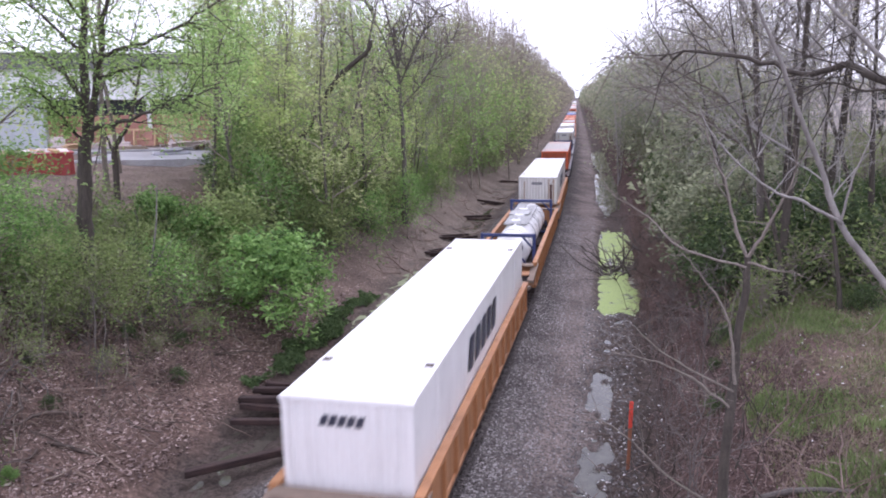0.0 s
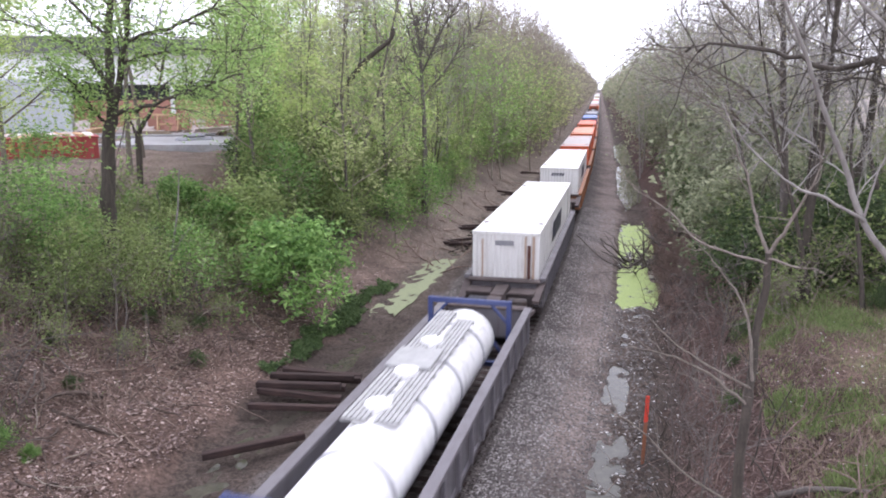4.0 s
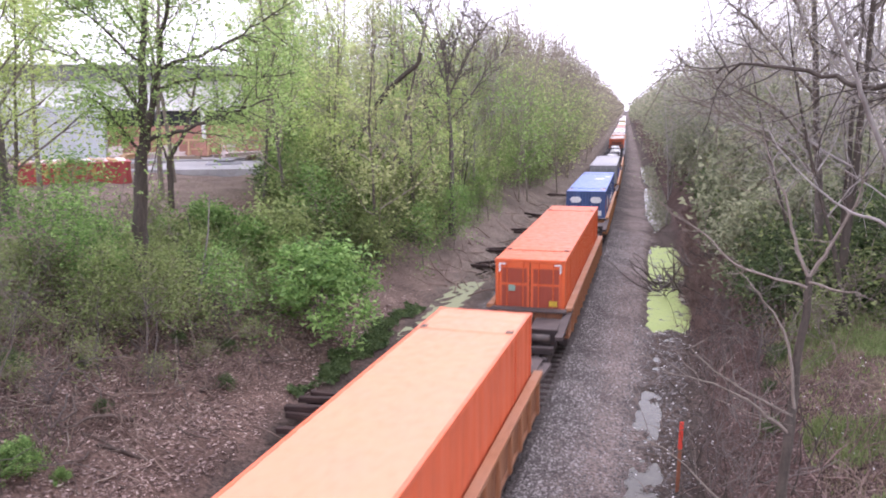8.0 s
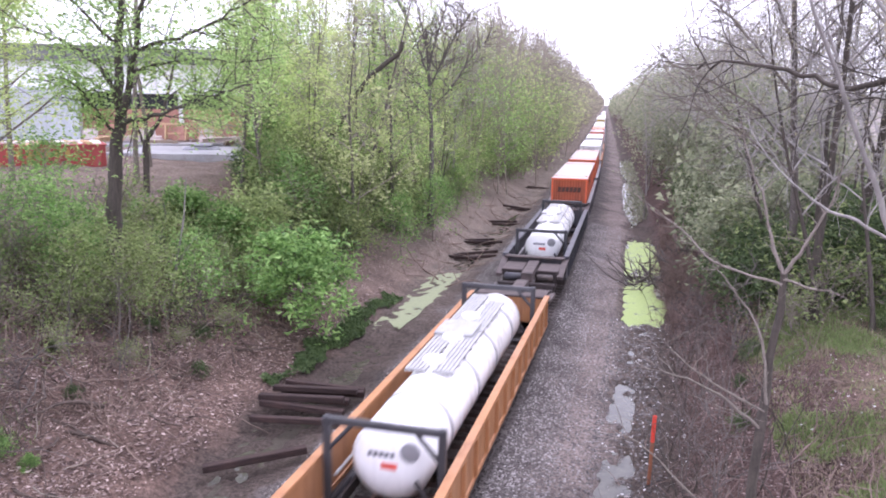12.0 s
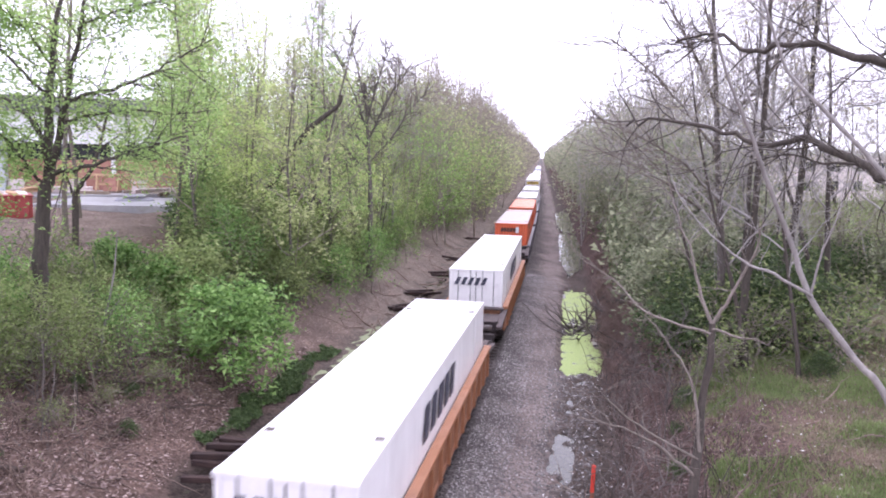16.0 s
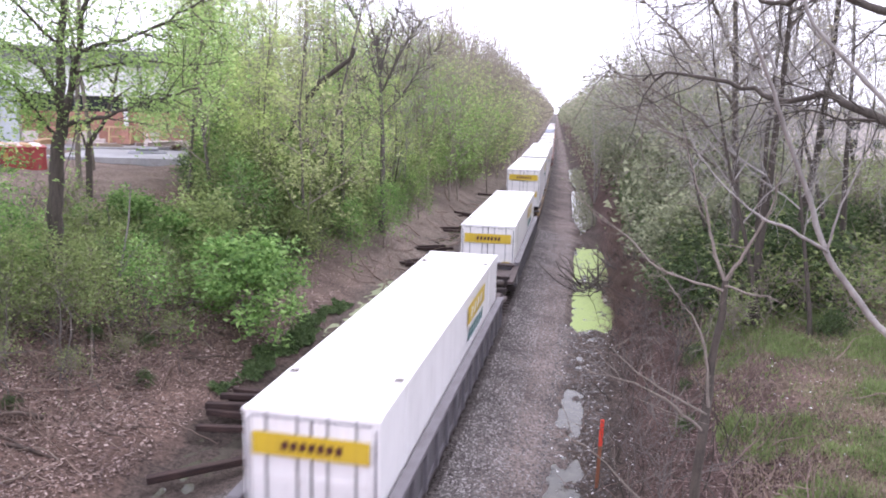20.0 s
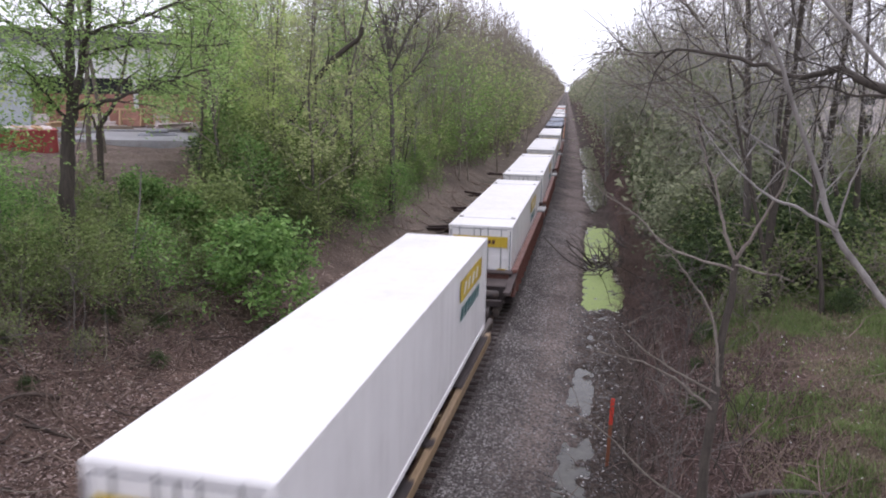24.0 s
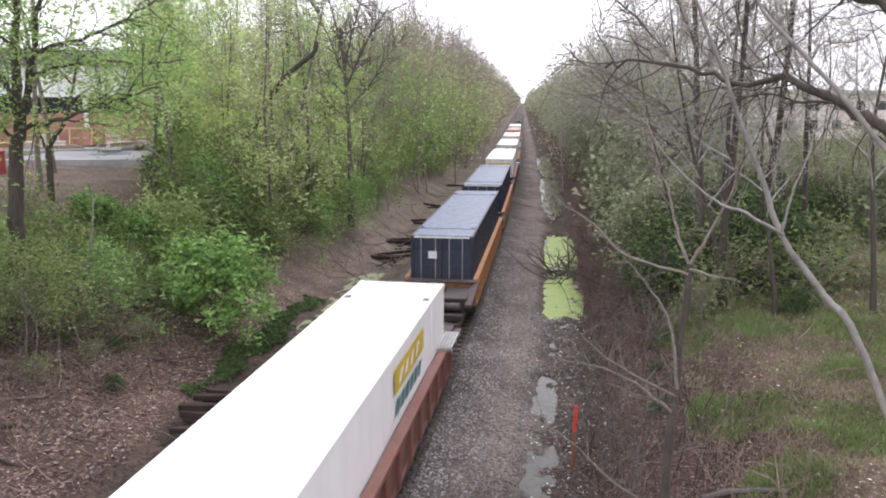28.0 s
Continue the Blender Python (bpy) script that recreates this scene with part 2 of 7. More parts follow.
TWIG_RED = surface("reddish_brush", (0.15, 0.10, 0.085), (0.25, 0.18, 0.155), 2, 20, 0.9, 0, 0.2)
LEAF_SPRING = leafy("spring_leaves", (0.29, 0.41, 0.08), (0.43, 0.56, 0.135), (0.60, 0.70, 0.24), 0.45, 0.6)
LEAF_GREEN = leafy("light_green_leaves", (0.22, 0.38, 0.075), (0.34, 0.52, 0.12), (0.50, 0.66, 0.21), 0.45, 0.6)
LEAF_MID = leafy("olive_green_leaves", (0.122, 0.172, 0.044), (0.205, 0.275, 0.075), (0.335, 0.41, 0.125), 0.45, 0.5)
LEAF_BRIGHT = leafy("bright_green_leaves", (0.075, 0.17, 0.028), (0.155, 0.31, 0.05), (0.28, 0.46, 0.10), 0.45, 0.4)
LEAF_OLIVE = leafy("olive_leaves", (0.28, 0.335, 0.11), (0.39, 0.455, 0.155), (0.55, 0.59, 0.23), 0.45, 0.5)
LEAF_DARK = leafy("dark_undergrowth", (0.04, 0.075, 0.022), (0.07, 0.12, 0.034), (0.15, 0.225, 0.07), 0.45, 0.4)
LEAF_DITCH = leafy("dark_green_ditch_leaves", (0.035, 0.07, 0.02), (0.07, 0.125, 0.035), (0.14, 0.21, 0.06), 0.45, 0.3)
LEAF_BUD = leafy("brown_buds", (0.30, 0.265, 0.16), (0.36, 0.34, 0.19), (0.42, 0.37, 0.25), 0.45, 0.5)
# far leaves are lifted and greyed, with some haze put into their colour
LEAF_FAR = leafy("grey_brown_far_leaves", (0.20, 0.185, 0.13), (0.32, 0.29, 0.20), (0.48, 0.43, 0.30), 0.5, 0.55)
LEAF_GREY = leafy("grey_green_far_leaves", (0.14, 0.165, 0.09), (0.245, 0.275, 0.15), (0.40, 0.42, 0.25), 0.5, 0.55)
GRASS = leafy("grass_blades", (0.115, 0.17, 0.042), (0.17, 0.245, 0.062), (0.25, 0.31, 0.10))
STRAW = leafy("dry_grass", (0.20, 0.15, 0.10), (0.27, 0.205, 0.14), (0.37, 0.29, 0.20), 0.5, 0.2)
LITTER_WET = leafy("wet_dead_leaves", (0.085, 0.052, 0.046), (0.15, 0.10, 0.088), (0.30, 0.22, 0.19), 0.5, 0.1)
LITTER = leafy("dead_leaves", (0.13, 0.08, 0.064), (0.27, 0.185, 0.152), (0.50, 0.385, 0.335), 0.6, 0.1)
SCRAP = leafy("pale_scraps", (0.40, 0.38, 0.36), (0.60, 0.58, 0.56), (0.80, 0.79, 0.77), 0.3, 0.1)
DEADWOOD_DARK = surface("dark_rotting_branches", (0.05, 0.037, 0.03), (0.115, 0.085, 0.068), 2, 20, 0.9, 0, 0.4)
DEADWOOD = surface("dead_branches", (0.12, 0.085, 0.065), (0.25, 0.185, 0.15), 2, 20, 0.9, 0, 0.3)
STONES = leafy("ballast_stones", (0.075, 0.068, 0.064), (0.145, 0.129, 0.12), (0.34, 0.315, 0.30), 0.7, 0.0)
STONES_WET = leafy("wet_stones", (0.035, 0.03, 0.027), (0.075, 0.062, 0.055), (0.17, 0.15, 0.14), 0.2, 0.0)
TIE = surface("creosoted_timber", (0.022, 0.014, 0.013), (0.06, 0.036, 0.030), 2, 20, 1.0, 0, 0.6, (0.02, 0.016, 0.016), 0.7, (1, 8, 8), 0.3)
RAIL = surface("rail_steel", (0.13, 0.075, 0.05), (0.20, 0.12, 0.08), 3, 30, 0.55, 0.5, 0.2)
STAKE = paint("orange_red_marker", (0.68, 0.06, 0.03), (0.25, 0.06, 0.04), 0.3, 0.5)
STAKE_LOW = paint("faded_marker", (0.25, 0.095, 0.045), (0.25, 0.10, 0.07), 0.5, 0.6)
BRICK = surface("red_brick_wall", (0.37, 0.18, 0.135), (0.45, 0.24, 0.185), 1.0, 16, 0.85, 0, 0.3)
CLAD = surface("white_cladding", (0.78, 0.79, 0.80), (0.86, 0.86, 0.86), 0.5, 12, 0.5, 0, 0.1)
CONCRETE = surface("pale_concrete", (0.50, 0.49, 0.47), (0.60, 0.585, 0.56), 0.5, 12, 0.8, 0, 0.2)
WET_CONCRETE = surface("wet_concrete", (0.24, 0.245, 0.255), (0.38, 0.38, 0.385), 0.35, 9, 0.45, 0, 0.2, (0.17, 0.14, 0.12), 0.7)
CONCRETE_DK = surface("grey_fascia", (0.12, 0.125, 0.115), (0.19, 0.195, 0.18), 0.5, 12, 0.8, 0, 0.2)
ANNEX = surface("grey_blue_sheeting", (0.40, 0.44, 0.46), (0.50, 0.53, 0.55), 0.6, 10, 0.5, 0, 0.15, (0.30, 0.33, 0.34), 0.5)
PINKWALL = surface("pale_pink_wall", (0.60, 0.50, 0.48), (0.70, 0.62, 0.60), 0.4, 10, 0.8, 0, 0.1)
DARKGLASS = surface("dark_glazing", (0.02, 0.022, 0.025), (0.035, 0.036, 0.04), 1, 10, 0.15, 0, 0)
NEW_TIMBER = surface("new_tan_timber", (0.46, 0.30, 0.17), (0.58, 0.40, 0.25), 3, 20, 0.8, 0, 0.3)
SKIP_YELLOW = paint("worn_yellow_lettering", (0.40, 0.24, 0.05), (0.30, 0.05, 0.045), 1.0, 0.6)
SKIP_RED = paint("skip_red", (0.34, 0.045, 0.042), (0.16, 0.05, 0.04), 0.5, 0.6)


def water_mat():
    m, nt, bs, tc = material("ditch_water")
    co = tc.outputs["Object"]
    n = noise_tex(nt, co, 3.2, 9, 0.72)
    nt.links.new(ramp(nt, n, [(0.43, (0.03, 0.025, 0.019)), (0.49, (0.10, 0.09, 0.062)), (0.57, (0.20, 0.185, 0.13))]), bs.inputs["Base Color"])
    nt.links.new(ramp(nt, n, [(0.43, 0.03), (0.5, 0.16), (0.58, 0.5)]), bs.inputs["Roughness"])
    bs.inputs["Specular IOR Level"].default_value = 0.75
    bump(nt, bs, noise_tex(nt, co, 12, 7, 0.7), 0.5, 0.03)
    return m


def weed_mat(name, a, b, lo, shine=0.05):
    """Duckweed lying on still water: a broken green skin with dark gaps."""
    m, nt, bs, tc = material(name)
    co = tc.outputs["Object"]
    n = noise_tex(nt, co, 1.3, 7, 0.72)
    fine = noise_tex(nt, co, 30, 3)
    col = blend(nt, ramp(nt, fine, [(0.35, 0.0), (0.65, 1.0)]), a, b)
    gap = ramp(nt, n, [(lo, 0.0), (lo + 0.08, 1.0)])
    nt.links.new(blend(nt, gap, (0.05, 0.05, 0.03), col), bs.inputs["Base Color"])
    nt.links.new(ramp(nt, n, [(lo, shine), (lo + 0.08, 0.75)]), bs.inputs["Roughness"])
    bump(nt, bs, fine, 0.3)
    return m


WATER = water_mat()
POOL = surface("murky_pool", (0.04, 0.037, 0.027), (0.085, 0.08, 0.058), 2.0, 14, 0.09, 0, 0.05, (0.05, 0.042, 0.03), 0.8)
PUDDLE = surface("clear_puddle", (0.05, 0.045, 0.037), (0.09, 0.08, 0.065), 1.5, 12, 0.02, 0, 0.006)
DOOR_RED = paint("shaded_red_door", (0.30, 0.05, 0.02), (0.10, 0.03, 0.02), 0.4, 0.5)
DOOR_GRIMY = paint("grimy_grey_door", (0.28, 0.29, 0.29), (0.12, 0.12, 0.12), 0.5, 0.55)
DOOR_GREY = paint("grey_green_door", (0.20, 0.22, 0.22), (0.10, 0.10, 0.10), 0.4, 0.5)
WEED = weed_mat("duckweed", (0.23, 0.32, 0.085), (0.36, 0.44, 0.155), 0.37)
WEED_DULL = weed_mat("dull_duckweed", (0.18, 0.21, 0.11), (0.27, 0.295, 0.17), 0.33, 0.25)


def ground_mat():
    """Earth that changes across the cutting: the UV holds metres from the track and metres along it."""
    m, nt, bs, tc = material("cutting_ground")
    co = tc.outputs["Object"]
    uv = nt.nodes.new("ShaderNodeSeparateXYZ")
    nt.links.new(tc.outputs["UV"], uv.inputs[0])
    wob = noise_tex(nt, co, 0.55, 5, 0.65)
    add = nt.nodes.new("ShaderNodeMath")
    add.operation = "MULTIPLY_ADD"
    nt.links.new(wob, add.inputs[0])
    add.inputs[1].default_value = 2.4
    nt.links.new(uv.outputs[0], add.inputs[2])
    lat = nt.nodes.new("ShaderNodeMapRange")
    lat.inputs["From Min"].default_value, lat.inputs["From Max"].default_value = -28.8, 31.2
    nt.links.new(add.outputs[0], lat.inputs[0])

    def p(x):
        return (x + 30) / 60
    litter, mud, red = (0.15, 0.102, 0.082), (0.08, 0.062, 0.052), (0.105, 0.068, 0.058)
    gravel, path = (0.14, 0.123, 0.114), (0.205, 0.17, 0.153)
    dirt, green, tan = (0.19, 0.145, 0.12), (0.10, 0.125, 0.05), (0.165, 0.126, 0.088)
    base = ramp(nt, lat.outputs[0], [
        (p(-24), dirt), (p(-17), dirt), (p(-15.5), litter), (p(-6.6), litter), (p(-5.8), mud), (p(-3.6), mud), (p(-3.2), gravel),
        (p(1.9), gravel), (p(2.7), path), (p(3.9), path), (p(4.5), mud), (p(5.9), mud), (p(6.6), red), (p(8.6), red), (p(9.8), litter),
        (p(11), tan), (p(20), green)])
    # the wooded slope blends into a paler grey-brown towards its far end
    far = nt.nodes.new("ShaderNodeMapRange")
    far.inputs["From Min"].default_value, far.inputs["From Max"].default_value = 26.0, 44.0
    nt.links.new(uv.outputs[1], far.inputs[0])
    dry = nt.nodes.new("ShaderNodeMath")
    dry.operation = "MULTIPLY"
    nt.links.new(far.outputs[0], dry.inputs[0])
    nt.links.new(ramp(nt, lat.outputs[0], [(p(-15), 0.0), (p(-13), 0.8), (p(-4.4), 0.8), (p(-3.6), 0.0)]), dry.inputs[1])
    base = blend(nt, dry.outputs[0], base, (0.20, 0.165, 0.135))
    n1, n2 = noise_tex(nt, co, 0.35, 5, 0.7), noise_tex(nt, co, 9, 5, 0.7)
    patch = ramp(nt, noise_tex(nt, co, 0.6, 6, 0.7), [(0.43, 0.0), (0.58, 1.0)])
    right = ramp(nt, lat.outputs[0], [(p(8.5), 0.0), (p(11), 0.75)])
    both = nt.nodes.new("ShaderNodeMath")
    both.operation = "MULTIPLY"
    nt.links.new(patch, both.inputs[0])
    nt.links.new(right, both.inputs[1])
    base = blend(nt, both.outputs[0], base, green)
    base = blend(nt, 0.7, base, ramp(nt, n1, [(0.3, 0.2), (0.7, 0.75)]), "OVERLAY")
    base = blend(nt, 0.85, base, ramp(nt, n2, [(0.32, 0.12), (0.68, 0.82)]), "OVERLAY")
    vo = node(nt, "TexVoronoi", Scale=17.0)
    nt.links.new(co, vo.inputs["Vector"])
    stone = ramp(nt, vo.outputs["Color"], [(0.1, 0.18), (0.8, 0.5), (1.0, 0.8)])
    isgravel = ramp(nt, lat.outputs[0], [(p(-3.6), 0.0), (p(-3.1), 0.9), (p(2.0), 0.9), (p(3.0), 0.4), (p(4.4), 0.1)])
    base = blend(nt, isgravel, base, blend(nt, 0.75, base, stone, "OVERLAY"))
    nt.links.new(base, bs.inputs["Base Color"])
    bs.inputs["Roughness"].default_value = 0.92
    bs.inputs["Specular IOR Level"].default_value = 0.2
    h = blend(nt, isgravel, n2, vo.outputs["Distance"])
    bump(nt, bs, h, 1.0, 0.09)
    return m


GROUND = ground_mat()


# ---- geometry helpers ----
class Shape:
    """Collects vertices and faces of one mesh."""

    def __init__(self):
        self.v, self.f = [], []

    def add(self, verts, faces):
        n = len(self.v)
        self.v += [tuple(p) for p in verts]
        self.f += [tuple(n + i for i in face) for face in faces]
        return self

    def box(self, x0, x1, y0, y1, z0, z1, c=0.0, m=None):
        """A box with chamfered edges of width c."""
        c = min(c, abs(x1 - x0) * 0.45, abs(y1 - y0) * 0.45, abs(z1 - z0) * 0.45)
        if c <= 0:
            vs = [(x, y, z) for x in (x0, x1) for y in (y0, y1) for z in (z0, z1)]
            fs = [(0, 1, 3, 2), (4, 6, 7, 5), (0, 4, 5, 1), (2, 3, 7, 6), (0, 2, 6, 4), (1, 5, 7, 3)]
        else:
            vs, ids = [], {}
            for i in (0, 1):
                for j in (0, 1):
                    for k in (0, 1):
                        X, Y, Z = (x0, x1)[i], (y0, y1)[j], (z0, z1)[k]
                        dx, dy, dz = (c, -c)[i], (c, -c)[j], (c, -c)[k]
                        for ax, p in (("x", (X, Y + dy, Z + dz)), ("y", (X + dx, Y, Z + dz)), ("z", (X + dx, Y + dy, Z))):
                            ids[ax, i, j, k] = len(vs)
                            vs.append(p)

            def g(key):
                return ids[key]
            fs = [(g(("x", 0, 0, 0)), g(("x", 0, 0, 1)), g(("x", 0, 1, 1)), g(("x", 0, 1, 0))),
                  (g(("x", 1, 0, 0)), g(("x", 1, 1, 0)), g(("x", 1, 1, 1)), g(("x", 1, 0, 1))),
                  (g(("y", 0, 0, 0)), g(("y", 1, 0, 0)), g(("y", 1, 0, 1)), g(("y", 0, 0, 1))),
                  (g(("y", 0, 1, 0)), g(("y", 0, 1, 1)), g(("y", 1, 1, 1)), g(("y", 1, 1, 0))),
                  (g(("z", 0, 0, 0)), g(("z", 0, 1, 0)), g(("z", 1, 1, 0)), g(("z", 1, 0, 0))),
                  (g(("z", 0, 0, 1)), g(("z", 1, 0, 1)), g(("z", 1, 1, 1)), g(("z", 0, 1, 1)))]
            for j in (0, 1):
                for k in (0, 1):
                    fs.append((g(("y", 0, j, k)), g(("y", 1, j, k)), g(("z", 1, j, k)), g(("z", 0, j, k))))
                    fs.append((g(("x", j, 0, k)), g(("x", j, 1, k)), g(("z", j, 1, k)), g(("z", j, 0, k))))
                    fs.append((g(("x", j, k, 0)), g(("x", j, k, 1)), g(("y", j, k, 1)), g(("y", j, k, 0))))
            for i in (0, 1):
                for j in (0, 1):
                    for k in (0, 1):
                        fs.append((g(("x", i, j, k)), g(("y", i, j, k)), g(("z", i, j, k))))
        if m is not None:
            vs = [m @ Vector(p) for p in vs]
        return self.add(vs, fs)

    def tube(self, pts, radii, n=6, caps=True):
        """A tapered tube along points."""
        pts = [Vector(p) for p in pts]
        up = Vector((0, 0, 1)) if abs((pts[-1] - pts[0]).normalized().z) < 0.9 else Vector((1, 0, 0))
        vs, fs = [], []
        for i, p in enumerate(pts):
            d = (pts[min(i + 1, len(pts) - 1)] - pts[max(i - 1, 0)]).normalized()
            a = d.cross(up)
            a = a.normalized() if a.length > 1e-4 else d.orthogonal().normalized()
            b = d.cross(a)
            for k in range(n):
                w = 2 * math.pi * k / n
                vs.append(p + (a * math.cos(w) + b * math.sin(w)) * radii[i])
        for i in range(len(pts) - 1):
            for k in range(n):
                j = (k + 1) % n
                fs.append((i * n + k, i * n + j, (i + 1) * n + j, (i + 1) * n + k))
        if caps:
            fs += [tuple(range(n))[::-1], tuple((len(pts) - 1) * n + k for k in range(n))]
        return self.add(vs, fs)

    def lathe(self, profile, axis, centre, n=20):
        """Turns (along, radius) pairs about an axis 'x' or 'y' through centre."""
        vs, fs = [], []
        for s, r in profile:
            for k in range(n):
                w = 2 * math.pi * k / n
                p = (s, r * math.cos(w), r * math.sin(w)) if axis == "x" else (r * math.cos(w), s, r * math.sin(w))
                vs.append(tuple(a + b for a, b in zip(p, centre)))
        for i in range(len(profile) - 1):
            for k in range(n):
                j = (k + 1) % n
                fs.append((i * n + k, i * n + j, (i + 1) * n + j, (i + 1) * n + k))
        fs += [tuple(range(n))[::-1], tuple((len(profile) - 1) * n + k for k in range(n))]
        return self.add(vs, fs)

    def mesh(self, name, mat, smooth=False):
        me = bpy.data.meshes.new(name)
        me.from_pydata(self.v, [], self.f)
        bm = bmesh.new()
        bm.from_mesh(me)
        bmesh.ops.recalc_face_normals(bm, faces=bm.faces)
        bm.to_mesh(me)
        bm.free()
        me.materials.append(mat)
        if smooth:
            me.polygons.foreach_set("use_smooth", [True] * len(me.polygons))
        return me


MESHES = {}


def shared(key, mat, build, smooth=False):
    """One mesh for all alike pieces."""
    k = (key, mat.name)
    if k not in MESHES:
        s = Shape()
        build(s)
        MESHES[k] = s.mesh(key[0] if isinstance(key, tuple) else key, mat, smooth)
    return MESHES[k]


def part(name, me, parent, at=None, label=""):
    ob = new(name, me)
    ob.parent = parent
    if at is not None:
        ob.matrix_basis = at
    return tagged(ob, label) if label else ob


def cards(name, verts, faces, mat):
    """A mesh from arrays: verts (n, 3), faces (m, 3 or 4)."""
    me = bpy.data.meshes.new(name)
    k = faces.shape[1]
    me.vertices.add(len(verts))
    me.vertices.foreach_set("co", np.asarray(verts, np.float32).ravel())
    me.loops.add(faces.size)
    me.loops.foreach_set("vertex_index", np.asarray(faces, np.int32).ravel())
    me.polygons.add(len(faces))
    me.polygons.foreach_set("loop_start", np.arange(0, faces.size, k, dtype=np.int32))
    me.update(calc_edges=True)
    me.validate()
    me.materials.append(mat)
    return me


# ---- the line of the track ----
def mid(y):
    """How far to the right the track's middle lies, y metres ahead: a gentle bend that straightens far ahead."""
    return -1.5 - 3.5 * math.exp(-y / 41) if y > 0 else -5.0 + y * 3.5 / 41


def mids(y):
    y = np.asarray(y, float)
    return np.where(y > 0, -1.5 - 3.5 * np.exp(-np.maximum(y, 0) / 41), -5.0 + y * 3.5 / 41)


PROFILE = [(-3000, 5.6), (-60, 5.4), (-45, 5.3), (-30, 4.8), (-18, 4.5), (-14.5, 3.9), (-10.5, 1.7), (-7.0, 0.0), (-5.9, -0.62), (-4.6, -0.7), (-3.6, -0.48), (-2.2, -0.18),
           (1.75, -0.18), (2.7, -0.40), (3.9, -0.5), (4.5, -0.72), (5.9, -0.72), (6.4, -0.5), (7.4, 0.7), (8.4, 1.9), (9.4, 2.5), (13, 3.0), (20, 4.0), (60, 4.6), (3000, 4.8)]


def lump(x, y):
    return (np.sin(x * 0.9 + 1.3 * np.sin(y * 0.31)) * np.cos(y * 0.7 + 0.8 * np.sin(x * 0.43)) * 0.5
            + np.sin(x * 2.1 + y * 1.3) * np.sin(y * 2.3 - x * 0.7) * 0.22)


def ground_z(lat, y):
    lat, y = np.asarray(lat, float), np.asarray(y, float)
    lat0, lat = lat, lat + 0.55 * np.clip((30 - y) / 12, 0, 1) * np.clip((lat - 3) / 1.2, 0, 1) * np.clip((8.5 - lat) / 1.5, 0, 1)
    z = np.interp(lat, [p[0] for p in PROFILE], [p[1] for p in PROFILE])
    bank = np.clip(np.maximum(-lat - 6.2, lat - 6.6) / 2.0, 0, 1)
    # the ditch floor: deep where it holds pools, shallow and broken between them
    ditch = np.clip((lat - 3.9) / 0.5, 0, 1) * np.clip((6.5 - lat) / 0.5, 0, 1)
    deep = np.interp(y, [0, 19.3, 20.3, 21.2, 22.2, 25.0, 26.2, 32.5, 33.5, 52, 54, 65, 67, 91, 94, 97, 99, 125, 128], [0.03, 0.03, -0.05, -0.05, 0.035, 0.035, -0.05, -0.045, 0.16, 0.16, -0.06, -0.06, 0.10, 0.10, -0.05, -0.05, 0.08, 0.08, -0.05])
    rough = np.sin(lat * 5.3 + 2 * np.sin(y * 1.9)) * np.sin(y * 3.1 + 1.5 * np.sin(lat * 2.7)) + 0.6 * np.sin(y * 5.7 - lat * 3.3) * np.sin(lat * 9.1 + y)
    z = z + ditch * (0.07 * rough - deep)
    z = z + 0.16 * np.clip((lat0 - 4.7) / 0.35, 0, 1) * np.clip((6.2 - lat0) / 0.4, 0, 1) * np.clip((31.5 - y) / 2, 0, 1)
    # a silted stretch of the far-side ditch
    z = z + 0.24 * np.clip((y - 27) / 1.5, 0, 1) * np.clip((41.5 - y) / 1.5, 0, 1) * np.clip((lat + 7.2) / 0.5, 0, 1) * np.clip((-3.6 - lat) / 0.6, 0, 1)
    z = z + np.clip((-lat - 3.8) / 0.5, 0, 1) * np.clip((lat + 6.6) / 0.6, 0, 1) * 0.06 * rough
    return z + bank * 0.28 * lump(lat, y) + 0.02 * lump(lat * 3, y * 3) * (np.abs(lat) > 2.3)


def place(lat, y, dz=0.0):
    """A point on the ground, lat metres to the right of the track."""
    return (mid(y) + lat, y, float(ground_z(lat, y)) + dz)


# ---- ground, one sheet to the horizon ----
def build_ground():
    ys = np.concatenate([[-3000, -1200, -500, -200, -80, -40, -15], np.arange(0, 8, 0.5), np.arange(8, 60, 0.25), np.arange(60, 130, 1.5), np.arange(130, 400, 8), [450, 600, 900, 1500, 3000]])
    ls = np.concatenate([[-3000, -1200, -500, -200, -100, -60, -45, -35], np.arange(-28, -6, 0.5), np.arange(-6, 3.4, 0.2), np.arange(3.4, 7, 0.1), np.arange(7, 24, 0.5), [26, 30, 36, 45, 60, 100, 200, 500, 1200, 3000]])
    L, Y = np.meshgrid(ls, ys)
    V = np.stack([mids(Y) + L, Y, ground_z(L, Y)], -1).reshape(-1, 3)
    n, m = len(ys), len(ls)
    i = (np.arange(n - 1)[:, None] * m + np.arange(m - 1)).ravel()
    F = np.stack([i, i + 1, i + m + 1, i + m], -1)
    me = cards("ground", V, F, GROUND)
    uv = me.uv_layers.new(name="across")
    idx = F.ravel()
    flat = np.stack([L.ravel()[idx], Y.ravel()[idx]], -1)
    uv.data.foreach_set("uv", flat.astype(np.float32).ravel())
    me.polygons.foreach_set("use_smooth", [True] * len(F))
    ob = new("ground", me)
    tagged(ob, "brown leaf-littered railway cutting with grey ballast and muddy ditches", "ground", kind="structure")


build_ground()


